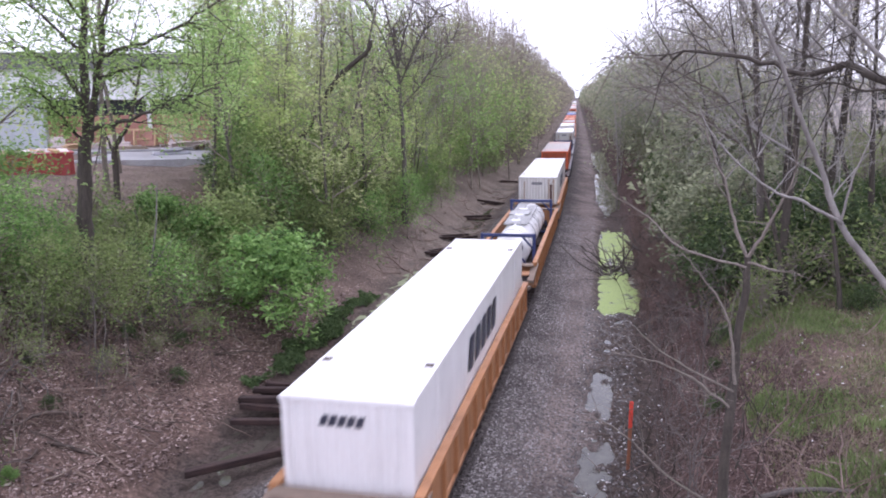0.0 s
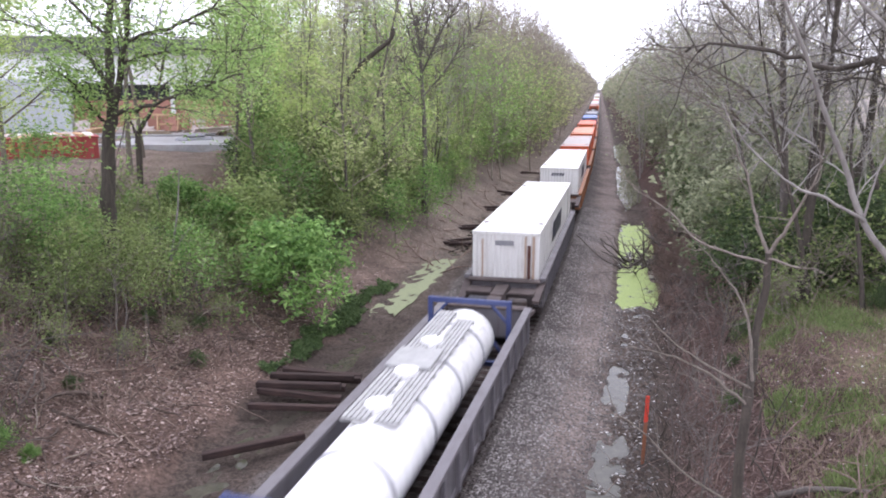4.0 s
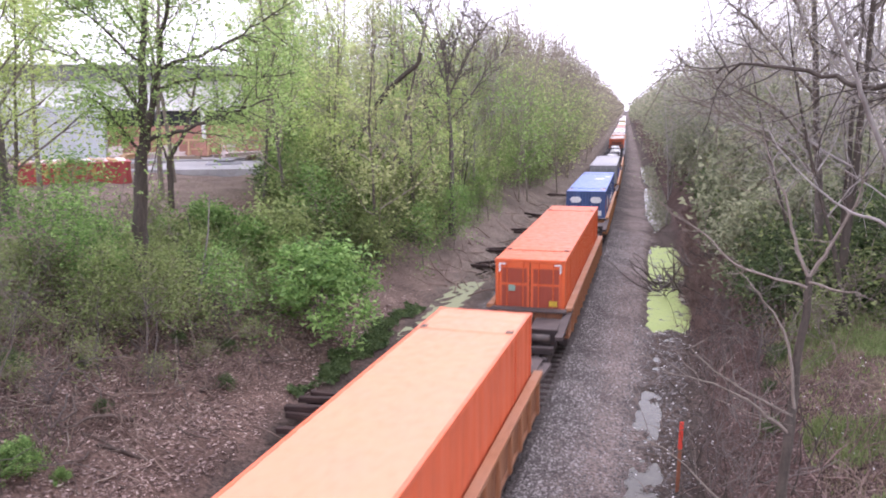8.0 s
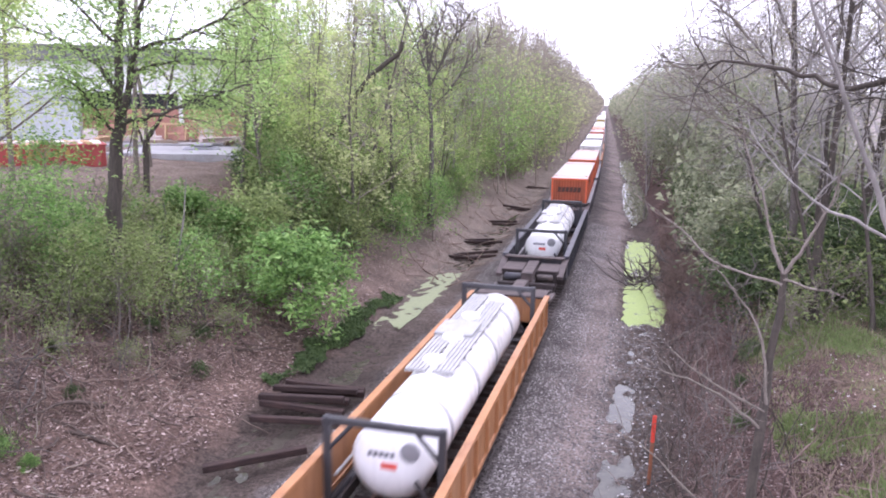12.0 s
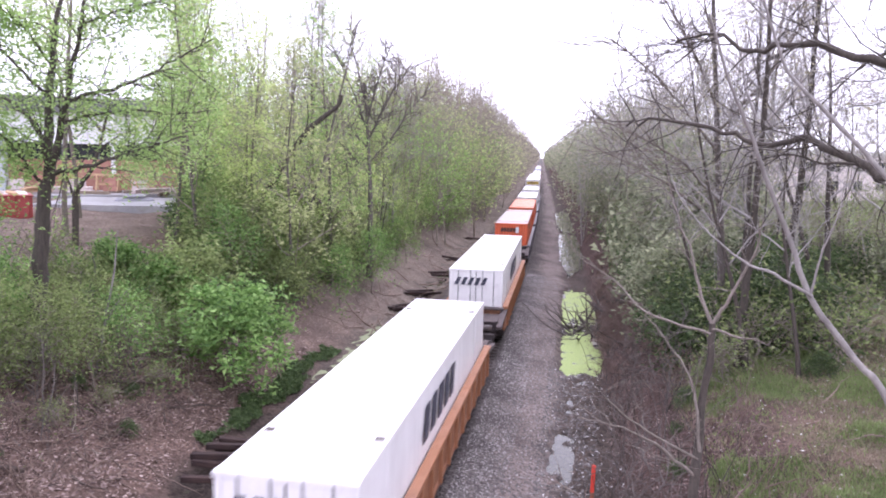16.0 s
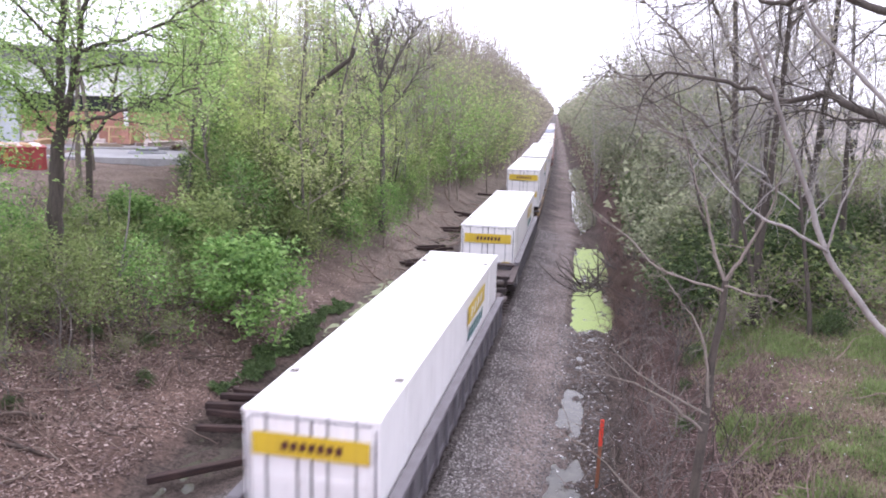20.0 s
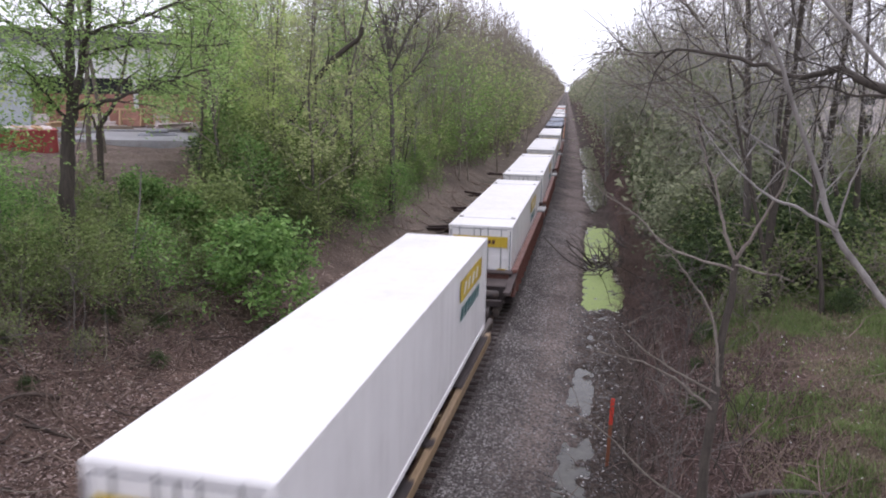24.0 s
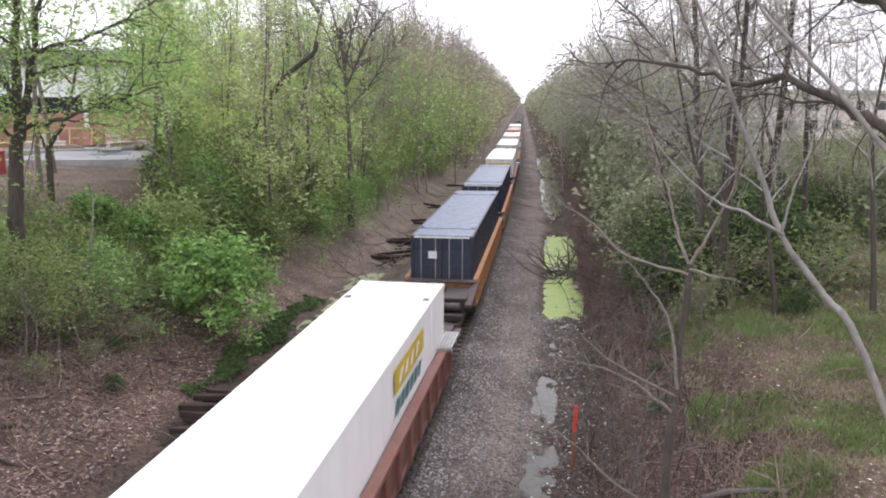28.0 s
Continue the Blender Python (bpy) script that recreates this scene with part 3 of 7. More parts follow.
def sheet(name, mat, lat0, lat1, y0, y1, z, seed, label, category, rag=1.0):
    """A flat pool of water with an uneven shore."""
    rng = np.random.default_rng(seed)
    n = 72
    a = np.linspace(0, 2 * np.pi, n, endpoint=False)
    w = 1 + rag * 0.09 * np.sin(3 * a + rng.uniform(0, 6)) + rag * 0.07 * np.sin(7 * a + rng.uniform(0, 6)) + rag * 0.04 * np.sin(13 * a + rng.uniform(0, 6)) + rng.normal(0, 0.03, n)
    c, s = np.cos(a), np.sin(a)
    lat = (lat0 + lat1) / 2 + (lat1 - lat0) / 2 * w * np.sign(c) * np.abs(c) ** (0.8 * rag ** 0.3)
    y = (y0 + y1) / 2 + (y1 - y0) / 2 * w * np.sign(s) * np.abs(s) ** 0.9
    V = np.vstack([np.stack([mids(y) + lat, y, np.full(n, z)], -1), [[mid((y0 + y1) / 2) + (lat0 + lat1) / 2, (y0 + y1) / 2, z]]])
    F = np.array([(i, (i + 1) % n, n) for i in range(n)])
    return tagged(new(name, cards(name, V, F, mat)), label, category, kind="structure")


DITCH = "shallow muddy ditch water beside the ballast"
sheet("water", POOL, 3.2, 6.6, 6, 31.5, -0.708, 1, DITCH, "water")
sheet("water", WATER, 3.6, 6.6, 30.5, 62, -0.718, 2, DITCH, "water")
sheet("water", PUDDLE, 3.8, 6.7, 62.5, 94, -0.61, 3, "long bright puddle in the ditch", "water")
sheet("water", PUDDLE, 3.9, 6.8, 95, 132, -0.61, 4, "long bright puddle in the ditch", "water")
sheet("water", PUDDLE, -6.2, -4.0, 12, 62, -0.68, 5, "dark standing water in the ditch below the bank", "water")
sheet("duckweed", WEED, 3.7, 6.1, 31.8, 41.6, -0.702, 6, "bright green duckweed on the ditch water", "duckweed", 1.9)
sheet("duckweed", WEED, 3.8, 6.5, 41.8, 54.5, -0.702, 7, "bright green duckweed on the ditch water", "duckweed", 1.9)
sheet("duckweed", WEED_DULL, -6.6, -4.2, 29.0, 39.5, -0.405, 9, "dull green duckweed in the ditch below the bank", "duckweed")


# ---- track: rails, then ties ----
def build_track():
    prof = [(-0.035, 0), (0.035, 0), (0.035, -0.03), (0.012, -0.05), (0.012, -0.14), (0.07, -0.165), (-0.07, -0.165), (-0.012, -0.14), (-0.012, -0.05), (-0.035, -0.03)]
    ys = np.concatenate([[-900, -300, -60], np.arange(-10, 160, 4), np.arange(160, 900, 40)])
    for side in (-0.755, 0.755):
        s = Shape()
        vs = [(mid(y) + side + px, y, pz) for y in ys for px, pz in prof]
        k = len(prof)
        fs = [(i * k + a, i * k + (a + 1) % k, (i + 1) * k + (a + 1) % k, (i + 1) * k + a) for i in range(len(ys) - 1) for a in range(k)]
        s.add(vs, fs)
        tagged(new("rail", s.mesh("rail", RAIL)), "rusty brown steel rail on timber ties", "rail", "rails", "structure")


build_track()

# ---- the train ----
# nose of each load along the track at the start, what it is, its paint, its wagon's paint
UNITS = [
    (12.6, "box", "white_nose", "orange"), (32.8, "tank", "blue", "orange"), (52.0, "box", "white_old", "orange"), (76.8, "box", "orange", "grey"),
    (96.6, "tank", "blue", "grey"), (117.2, "box", "white_old", "grey"), (141.4, "box", "white_nose", "brown"), (161.6, "box", "orange_hub", "brown"),
    (181.5, "box", "pale_orange", "brown"), (205.0, "box", "red_door", "brown"), (229.3, "box", "blue", "orange"), (253.5, "box", "grey", "orange"),
    (278.0, "tank", "dark", "orange"), (302.3, "tank", "dark", "black"), (322.6, "box", "orange", "grey"), (342.1, "box", "orange", "grey"),
    (367.0, "box", "white_swoosh", "brown"), (391.2, "box", "white_swoosh", "brown"), (416.7, "box", "orange_hub", "grey"), (436.1, "box", "pale_orange", "grey"),
    (456.4, "box", "yellow_band", "grey"), (480.0, "box", "yellow_band", "grey"), (504.0, "trailer", "yellow_band", "tan"), (522.4, "trailer", "yellow_band", "tan"),
    (540.2, "trailer", "yellow_band", "tan"), (563.0, "box", "yellow_band", "red"), (582.5, "box", "yellow_band", "red"), (604.2, "box", "yellow_band", "red"),
    (627.8, "box", "yellow_band", "red"), (652.1, "box", "navy", "orange"), (671.5, "box", "navy", "orange"), (694.5, "box", "yellow_band", "red"),
    (718.0, "box", "white_old", "brown"), (742.0, "box", "white_old", "grey"), (766.0, "box", "orange", "grey"), (790.0, "box", "white_old", "brown"),
]
SPEED = 22.2
LENGTH, HALF, TOP = 16.15, 1.295, 3.30
CARS = {"orange": CAR_ORANGE, "grey": CAR_GREY, "brown": CAR_BROWN, "black": CAR_BLACK, "red": CAR_RED, "tan": CAR_TAN}
CAR_WORD = {"orange": "weathered yellow-orange", "grey": "grimy grey", "brown": "rusty orange-brown", "black": "black", "red": "oxide-red", "tan": "yellow-tan"}
MOVING = []   # (thing, nose along the track)


def thing(name, label, category, group=""):
    return tagged(new(name), label, category, group)


def wheelset(s, y):
    """An axle with two flanged wheels."""
    for x in (-0.755, 0.755):
        o = 0.07 if x > 0 else -0.07
        s.lathe([(x - 0.065, 0.40), (x - 0.05, 0.42), (x + 0.05, 0.42), (x + 0.065, 0.40)], "x", (0, y, 0.425), 18)
        s.lathe([(x - o - 0.02, 0.445), (x - o + 0.02, 0.445)], "x", (0, y, 0.425), 18)
    s.tube([(-1.0, y, 0.425), (1.0, y, 0.425)], [0.08, 0.08], 8)


def truck(car, y):
    """A three-piece bogie centred at y: two side frames, a bolster, two wheelsets."""
    def frame_side(s):
        s.box(-0.09, 0.09, -1.15, 1.15, 0.50, 0.66, 0.03).box(-0.09, 0.09, -0.55, 0.55, 0.24, 0.36, 0.03)
        for e in (-1, 1):
            s.box(-0.11, 0.11, e * 0.9 - 0.17, e * 0.9 + 0.17, 0.30, 0.60, 0.04)
            s.box(-0.07, 0.07, e * 0.55 - 0.07, e * 0.55 + 0.07, 0.3, 0.55, 0.02)
    for x in (-1.02, 1.02):
        part("side_frame", shared("side_frame", STEEL, frame_side), car, pose(x, y, 0))
    part("bolster", shared("bolster", STEEL, lambda s: s.box(-1.0, 1.0, -0.2, 0.2, 0.42, 0.66, 0.04)), car, pose(0, y, 0))
    for e in (-0.9, 0.9):
        part("wheelset", shared("wheelset", STEEL, lambda s: wheelset(s, 0), False), car, pose(0, y + e, 0))


def end_platform(deck, d, mat, colour, i, near):
    """The end of a wagon over its bogie, from the well's bulkhead (y = 0) outwards to y = d."""
    plate = mat if colour == "orange" and i < 3 else DECK_TOP
    m = round(max(0.75, d * 0.62), 2)
    part("bulkhead", shared("bulkhead", mat, lambda s: s.box(-1.36, 1.36, 0.0, 0.10, 0.5, 1.46, 0.02)), deck)
    part("draft_sill", shared(("draft_sill", d), DECK, lambda s: s.box(-0.30, 0.30, 0.10, d, 0.62, 0.975, 0.03)), deck)
    # dark sheet added for the shade around the bogie; wagons have no such cover
    part("bogie_cover", shared(("bogie_cover", d), DECK, lambda s: s.box(-1.22, 1.22, 0.12, d * 0.93, 0.70, 0.74, 0.01)), deck)
    for sx in (-1, 1):
        part("deck_plate", shared(("deck_plate", m), plate, lambda s: s.box(-0.47, 0.47, 0.40, m, 1.24, 1.30, 0.015)), deck, pose(sx * 0.80, 0, 0))
        part("deck_leg", shared("deck_leg", DECK, lambda s: s.box(-0.10, 0.10, -0.05, 0.05, 0.72, 1.235, 0.01)), deck, pose(sx * 1.12, m - 0.06, 0))
        part("chord_end", shared(("chord_end", m, sx), GRIMY_TAN if colour == "orange" and i < 3 else DECK_TOP, lambda s: s.add(
            [(sx * x, y, z) for z0, z1 in ((1.38, 1.0), (1.50, 1.12)) for x, y, z in ((1.28, -0.4, z0), (1.585, -0.4, z0), (1.50, m + 0.25, z1), (1.24, m + 0.25, z1))],
            [(0, 3, 2, 1), (4, 5, 6, 7), (0, 1, 5, 4), (1, 2, 6, 5), (2, 3, 7, 6), (3, 0, 4, 7)])), deck)
        part("grab_iron", shared("grab_iron", STEEL, lambda s: s.tube([(-0.16, 0, 0.72), (-0.16, 0, 0.60), (0.16, 0, 0.60), (0.16, 0, 0.72)], [0.014] * 4, 6)), deck, pose(sx * 1.12, m + 0.02, 0))
    part("end_beam", shared("end_beam", DECK, lambda s: s.box(-1.30, 1.30, 0.0, 0.22, 0.98, 1.235, 0.03)), deck, pose(0, m - 0.28, 0))
    if d > 1.6:
        part("brake_cylinder", shared("brake_cylinder", STEEL, lambda s: s.lathe([(-0.45, 0.05), (-0.42, 0.15), (0.25, 0.15), (0.30, 0.06)], "x", (0.1, 0, 0), 14), True), deck, pose(-0.72, m + 0.22, 1.02))
        part("air_reservoir", shared("air_reservoir", CAR_BLACK, lambda s: s.lathe([(-0.42, 0.05), (-0.36, 0.17), (0.36, 0.17), (0.42, 0.05)], "x", (0, 0, 0), 14), True), deck, pose(0.72, m + 0.24, 1.02))
    part("outer_beam", shared("outer_beam", DECK, lambda s: s.box(-1.26, 1.26, -0.08, 0.08, 0.745, 0.99, 0.02)), deck, pose(0, d * 0.97, 0))
    if i % 3 == 0 and near:
        part("brake_stand", shared("brake_stand", CAR_BLACK, lambda s: s.box(-0.24, 0.24, -0.14, 0.14, 0.975, 1.72, 0.05)), deck, pose(0.85, m + 0.55, 0))
        part("brake_wheel", shared("brake_wheel", STEEL, lambda s: s.lathe([(-0.03, 0.20), (-0.03, 0.28), (0.03, 0.28), (0.03, 0.20)], "x", (0, 0, 0), 16), True), deck, pose(0.56, m + 0.55, 1.5))
    part("hose", shared("air_hose", STEEL, lambda s: s.tube([(0.3, 0, 0.9), (0.42, 0.2, 0.7), (0.45, 0.45, 0.62), (0.4, 0.7, 0.8)], [0.025] * 4, 6)), deck, pose(0, d * 0.6, 0))


def sill_side(s, L0, L1, sgn, lip):
    """One side of a well: a broad top chord on a thin web, with a heavier foot."""
    prof = [(-0.07, 0.46), (0.07, 0.46), (0.07, 0.56), (0.03, 0.58), (0.03, 1.46), (lip, 1.49), (lip, 1.585), (lip - 0.015, 1.60), (-0.085, 1.60), (-0.10, 1.585), (-0.10, 1.49), (-0.03, 1.46), (-0.03, 0.58), (-0.07, 0.56)]
    k = len(prof)
    s.add([(sgn * x, y, z) for y in (L0, L1) for x, z in prof], [(a, (a + 1) % k, k + (a + 1) % k, k + a) for a in range(k)] + [tuple(range(k - 1, -1, -1)), tuple(range(k, 2 * k))])


def well_car(i, near, far, joined_near, joined_far, colour):
    """A well wagon for load i; near and far are the lengths of its two end platforms."""
    car = thing("well_wagon", CAR_WORD[colour] + " steel well wagon with grimy end decks on rails", "rail wagon", "wagons of the train")
    mat = CARS[colour]
    L0, L1 = -0.25, LENGTH + 0.25
    lip = 0.10 if colour == "orange" else 0.155
    for x, sgn in ((-1.43, -1), (1.43, 1)):
        sill = part("side_sill", shared(("side_sill", sgn, lip), mat, lambda s: sill_side(s, L0, L1, sgn, lip)), car, pose(x, 0, 0))
        rib = shared(("stiffener", lip), mat, lambda s: s.box(-0.05, 0.05, -0.045, 0.045, 0.57, 1.48, 0.012))
        for k in range(14):
            part("stiffener", rib, sill, pose(sgn * (lip - 0.03), 0.35 + k * 1.188, 0))
    for x in (-1.27, 1.27):
        part("floor_beam", shared("floor_beam", DECK, lambda s: s.box(-0.17, 0.17, L0, L1, 0.18, 0.45, 0.02)), car, pose(x, 0, 0))
    for k in range(4):
        part("floor_plate", shared("floor_plate", DECK, lambda s: s.box(-1.1, 1.1, 0, 0.5, 0.20, 0.33, 0.02)), car, pose(0, L0 + k * 5.3, 0))
    for depth, at, first_end in ((near, pose(0, L0, 0, 0, 0, 180), True), (far, pose(0, L1, 0), False)):
        d = round(depth, 2)
        deck = part("end_deck", shared(("end_deck", d), DECK_TOP, lambda s: s.box(-0.25, 0.25, 0.36, d * 0.95, 0.98, 1.40, 0.02)), car, at)
        part("cross_beam", shared("cross_beam", GRIMY_TAN if colour == "orange" and i < 3 else DECK_TOP, lambda s: s.box(-1.40, 1.40, -0.06, 0.37, 1.465, 1.55, 0.02)), deck)
        end_platform(deck, d, mat, colour, i, first_end)
    if colour == "red":
        def fender(s):
            for k in range(5):
                s.box(-0.22 + k * 0.09, -0.15 + k * 0.09, 0, 1.6, 1.66, 1.70, 0.008)
            for y in (0, 0.77, 1.54):
                s.box(-0.24, 0.24, y, y + 0.06, 1.60, 1.66)
        for x in (-1.52, 1.52):
            part("walkway_grating", shared("walkway_grating", GALV, fender), car, pose(x, L1 - 1.5, 0), "pale galvanised walkway grating")
    truck(car, L0 - (near + 0.25 - 0.01 if joined_near else near * 0.55))
    if not joined_far:
        truck(car, L1 + far * 0.55)
    for joined, depth, at in ((joined_near, near, pose(0, L0 - near, 0, 0, 0, 180)), (joined_far, far, pose(0, L1 + far, 0))):
        if not joined:
            part("coupler", shared("coupler", STEEL, lambda s: s.box(-0.09, 0.09, -0.3, 0.28, 0.74, 0.92, 0.03).box(-0.17, 0.15, 0.22, 0.46, 0.70, 0.97, 0.05)), car, at)
    return car


def spine_car(i, near, far, joined_near, joined_far, colour):
    """A low flat wagon that carries a road trailer."""
    car = thing("flat_wagon", "yellow-tan steel flat wagon with low side rails", "rail wagon", "wagons of the train")
    mat = CARS[colour]
    part("centre_sill", shared("centre_sill", mat, lambda s: s.box(-0.35, 0.35, -near, LENGTH + far, 0.55, 0.95, 0.03)), car)
    for x in (-1.32, 1.32):
        part("side_rail", shared("side_rail", mat, lambda s: s.box(-0.09, 0.09, -0.3, LENGTH + 0.3, 0.62, 0.92, 0.03)), car, pose(x, 0, 0))
    for y, w in ((-0.3, 1.2), (2.0, 4.5), (8.0, 0.4), (11.5, 4.4)):
        part("trailer_deck", shared(("trailer_deck", w), DECK, lambda s: s.box(-1.4, 1.4, 0, w, 0.90, 0.97, 0.02)), car, pose(0, y, 0))
    for k in range(9):
        part("cross_bearer", shared("cross_bearer", mat, lambda s: s.box(-1.3, 1.3, -0.07, 0.07, 0.66, 0.86, 0.02)), car, pose(0, 0.9 + k * 1.8, 0))
    part("hitch", shared("trailer_hitch", STEEL, lambda s: s.box(-0.4, 0.4, 13.6, 14.2, 0.97, 1.28, 0.05)), car)
    truck(car, -near * 0.6)
    truck(car, LENGTH + far * 0.6)
    return car


def bars(s, u0, u1, v0, v1, n, plane, slant=0.0, gap=0.3):
    """Unreadable lettering: a row of n plain slabs. plane maps (u, v, depth) into the thing's space."""
    w = (u1 - u0) / n
    for k in range(n):
        a, b = u0 + k * w, u0 + (k + 1) * w - w * gap
        q = [(a, v0), (b, v0), (b + slant, v1), (a + slant, v1)]
        vs = [plane(u, v, d) for d in (0.002, 0.012) for u, v in q]
        s.add(vs, [(0, 1, 2, 3), (4, 7, 6, 5), (0, 4, 5, 1), (1, 5, 6, 2), (2, 6, 7, 3), (3, 7, 4, 0)])
    return s


def hexagon(s, u, v, w, h, plane):
    """A flat six-cornered mark about (u, v)."""
    q = [(u - w, v), (u - w * 0.6, v - h), (u + w * 0.6, v - h), (u + w, v), (u + w * 0.6, v + h), (u - w * 0.6, v + h)]
    s.add([plane(a, b, d) for d in (0.002, 0.012) for a, b in q], [tuple(range(6)), tuple(range(11, 5, -1))] + [(k, k + 6, (k + 1) % 6 + 6, (k + 1) % 6) for k in range(6)])
    return s


def end_plane(u, v, d):
    return (u, -d, v)


def right_plane(u, v, d):
    return (HALF + 0.022 + d, u, v)


def corrugated(s, along, z0, z1, x, n, depth):
    """A ribbed side wall at x."""
    ys = []
    for k in range(n):
        a, w = along * k / n, along / n
        ys += [(a, 0), (a + w * 0.35, 0), (a + w * 0.5, depth), (a + w * 0.85, depth)]
    ys.append((along, 0))
    sg = 1 if x > 0 else -1
    vs = [(x - sg * d, y, z) for y, d in ys for z in (z0, z1)]
    fs = [(2 * i, 2 * i + 2, 2 * i + 3, 2 * i + 1) for i in range(len(ys) - 1)]
    s.add(vs, fs)


STYLES = {
    #                walls      roof        posts      doors, label
    "white_nose": (WHITE, WHITE, WHITE, False, "white steel freight container with dark lettering, in a well wagon"),
    "white_old": (WHITE_OLD, WHITE, WHITE_OLD, False, "dirty white steel freight container, in a well wagon"),
    "white_swoosh": (WHITE, WHITE, WHITE, True, "white freight container with dark lettering on its doors"),
    "orange": (ORANGE, ROOF_CREAM, ORANGE, False, "orange freight container with a faded cream roof"),
    "orange_hub": (ORANGE, ROOF_PINK, ORANGE, False, "orange freight container with a weathered pinkish roof and brown panel"),
    "pale_orange": (ORANGE, PALE_ORANGE, ORANGE, False, "faded orange freight container with an orange roof"),
    "red_door": (RED_ORANGE, RED_ORANGE, RED_ORANGE, True, "red-orange ribbed freight container with closed doors"),
    "blue": (BLUE, BLUE_ROOF, BLUE, False, "blue freight container with white markings"),
    "grey": (GREY, GREY_ROOF, GREY, True, "grey freight container with blue lettering and pale roof"),
    "navy": (NAVY, NAVY_ROOF, NAVY, True, "dark navy freight container with white corner marks"),
    "yellow_band": (WHITE, WHITE, WHITE, True, "white freight container with a yellow band on its doors"),
}


def container(style, trailer=False):
    wall, roof, post, doors, label = STYLES[style]
    if trailer:
        z0, z1 = 1.28, 4.20
        label = "white road trailer with a yellow band, on a flat wagon"
    else:
        z0, z1 = 0.36, TOP
    name = "road_trailer" if trailer else "freight_container"
    box = thing(name, label, "trailer" if trailer else "container", "loads of the train")
    ribbed = style in ("red_door", "blue", "grey", "navy")
    tag = (style, trailer)

    part("shell", shared(("shell", tag), wall, lambda s: s.box(-HALF + 0.06, HALF - 0.06, 0.06, LENGTH - 0.06, z0, z1 - 0.05)), box)
    for x in (-HALF + 0.012, HALF - 0.012):
        part("side_wall", shared(("side_wall", tag, x > 0), wall, lambda s: corrugated(s, LENGTH, z0 + 0.1, z1 - 0.06, x, 54 if ribbed else 27, 0.036 if ribbed else 0.004 if style.startswith(("white", "yellow")) else 0.012)), box)

    def top(s):
        n, w = 27, LENGTH / 27
        ys = [(k * w + f * w, d) for k in range(n) for f, d in ((0, 0), (0.42, 0), (0.5, 0.008), (0.92, 0.008))] + [(LENGTH, 0)]
        s.add([(x, y, z1 - 0.012 + d) for y, d in ys for x in (-HALF + 0.02, HALF - 0.02)], [(2 * i, 2 * i + 1, 2 * i + 3, 2 * i + 2) for i in range(len(ys) - 1)])
    part("roof", shared(("roof", tag), roof, top), box)
    rail = shared(("top_rail", tag), roof if style in ("blue", "orange", "orange_hub") else post, lambda s: s.box(-0.045, 0.045, 0, LENGTH, z1 - 0.11, z1 + 0.006, 0.012))
    low = shared(("bottom_rail", tag), post, lambda s: s.box(-0.05, 0.05, 0, LENGTH, z0, z0 + 0.14, 0.012))
    for x in (-HALF + 0.04, HALF - 0.04):
        part("top_rail", rail, box, pose(x, 0, 0))
        part("bottom_rail", low, box, pose(x, 0, 0))
        for y in (0.06, LENGTH - 0.06):
            part("corner_post", shared(("corner_post", tag), post, lambda s: s.box(-0.065, 0.065, -0.075, 0.075, z0, z1, 0.015)), box, pose(x * 0.985, y, 0))
            if not trailer:
                for z in (z0, z1 - 0.12):
                    part("corner_casting", shared("corner_casting", STEEL if style == "navy" else post, lambda s: s.box(-0.085, 0.085, -0.09, 0.09, 0, 0.125, 0.012)), box, pose(x * 0.985, y, z))
        if not trailer:
            for y in (1.98, LENGTH - 1.98):
                part("stacking_post", shared(("stacking_post", tag), post, lambda s: s.box(-0.05, 0.05, -0.09, 0.09, z0, z1 + 0.01, 0.012)), box, pose(x * 1.002, y, 0))
    if not trailer:
        for y in (1.98, LENGTH - 1.98):
            part("roof_band", shared(("roof_band", tag), ROOF_BAND if style.startswith("orange") else roof, lambda s: s.box(-HALF + 0.03, HALF - 0.03, *((-0.24, 0.24) if style == "orange" else (-0.12, 0.12)), z1 - 0.01, z1 + 0.014, 0.006)), box, pose(0, y, 0))
            for x in (-1.12, 1.12):
                part("lift_casting", shared("lift_casting", STEEL, lambda s: s.box(-0.09, 0.09, -0.09, 0.09, 0, 0.03, 0.008)), box, pose(x, y, z1 + 0.008))
    for name, za, zb in (("end_header", z1 - 0.13, z1 + 0.004), ("end_sill", z0, z0 + 0.16)):
        bar = shared((name, tag), post, lambda s: s.box(-HALF + 0.08, HALF - 0.08, 0.0, 0.1, za, zb, 0.012))
        part(name, bar, box)
        part(name, bar, box, pose(0, LENGTH, 0, 0, 0, 180))

    def nose(s):
        xs = [(-1.2 + (k + f) * 0.2, d) for k in range(12) for f, d in ((0, 0.045), (0.35, 0.045), (0.5, 0.012), (0.85, 0.012))] + [(1.2, 0.045)]
        s.add([(x, d, z) for x, d in xs for z in (z0 + 0.15, z1 - 0.12)], [(2 * i, 2 * i + 2, 2 * i + 3, 2 * i + 1) for i in range(len(xs) - 1)])
    h = z1 - z0
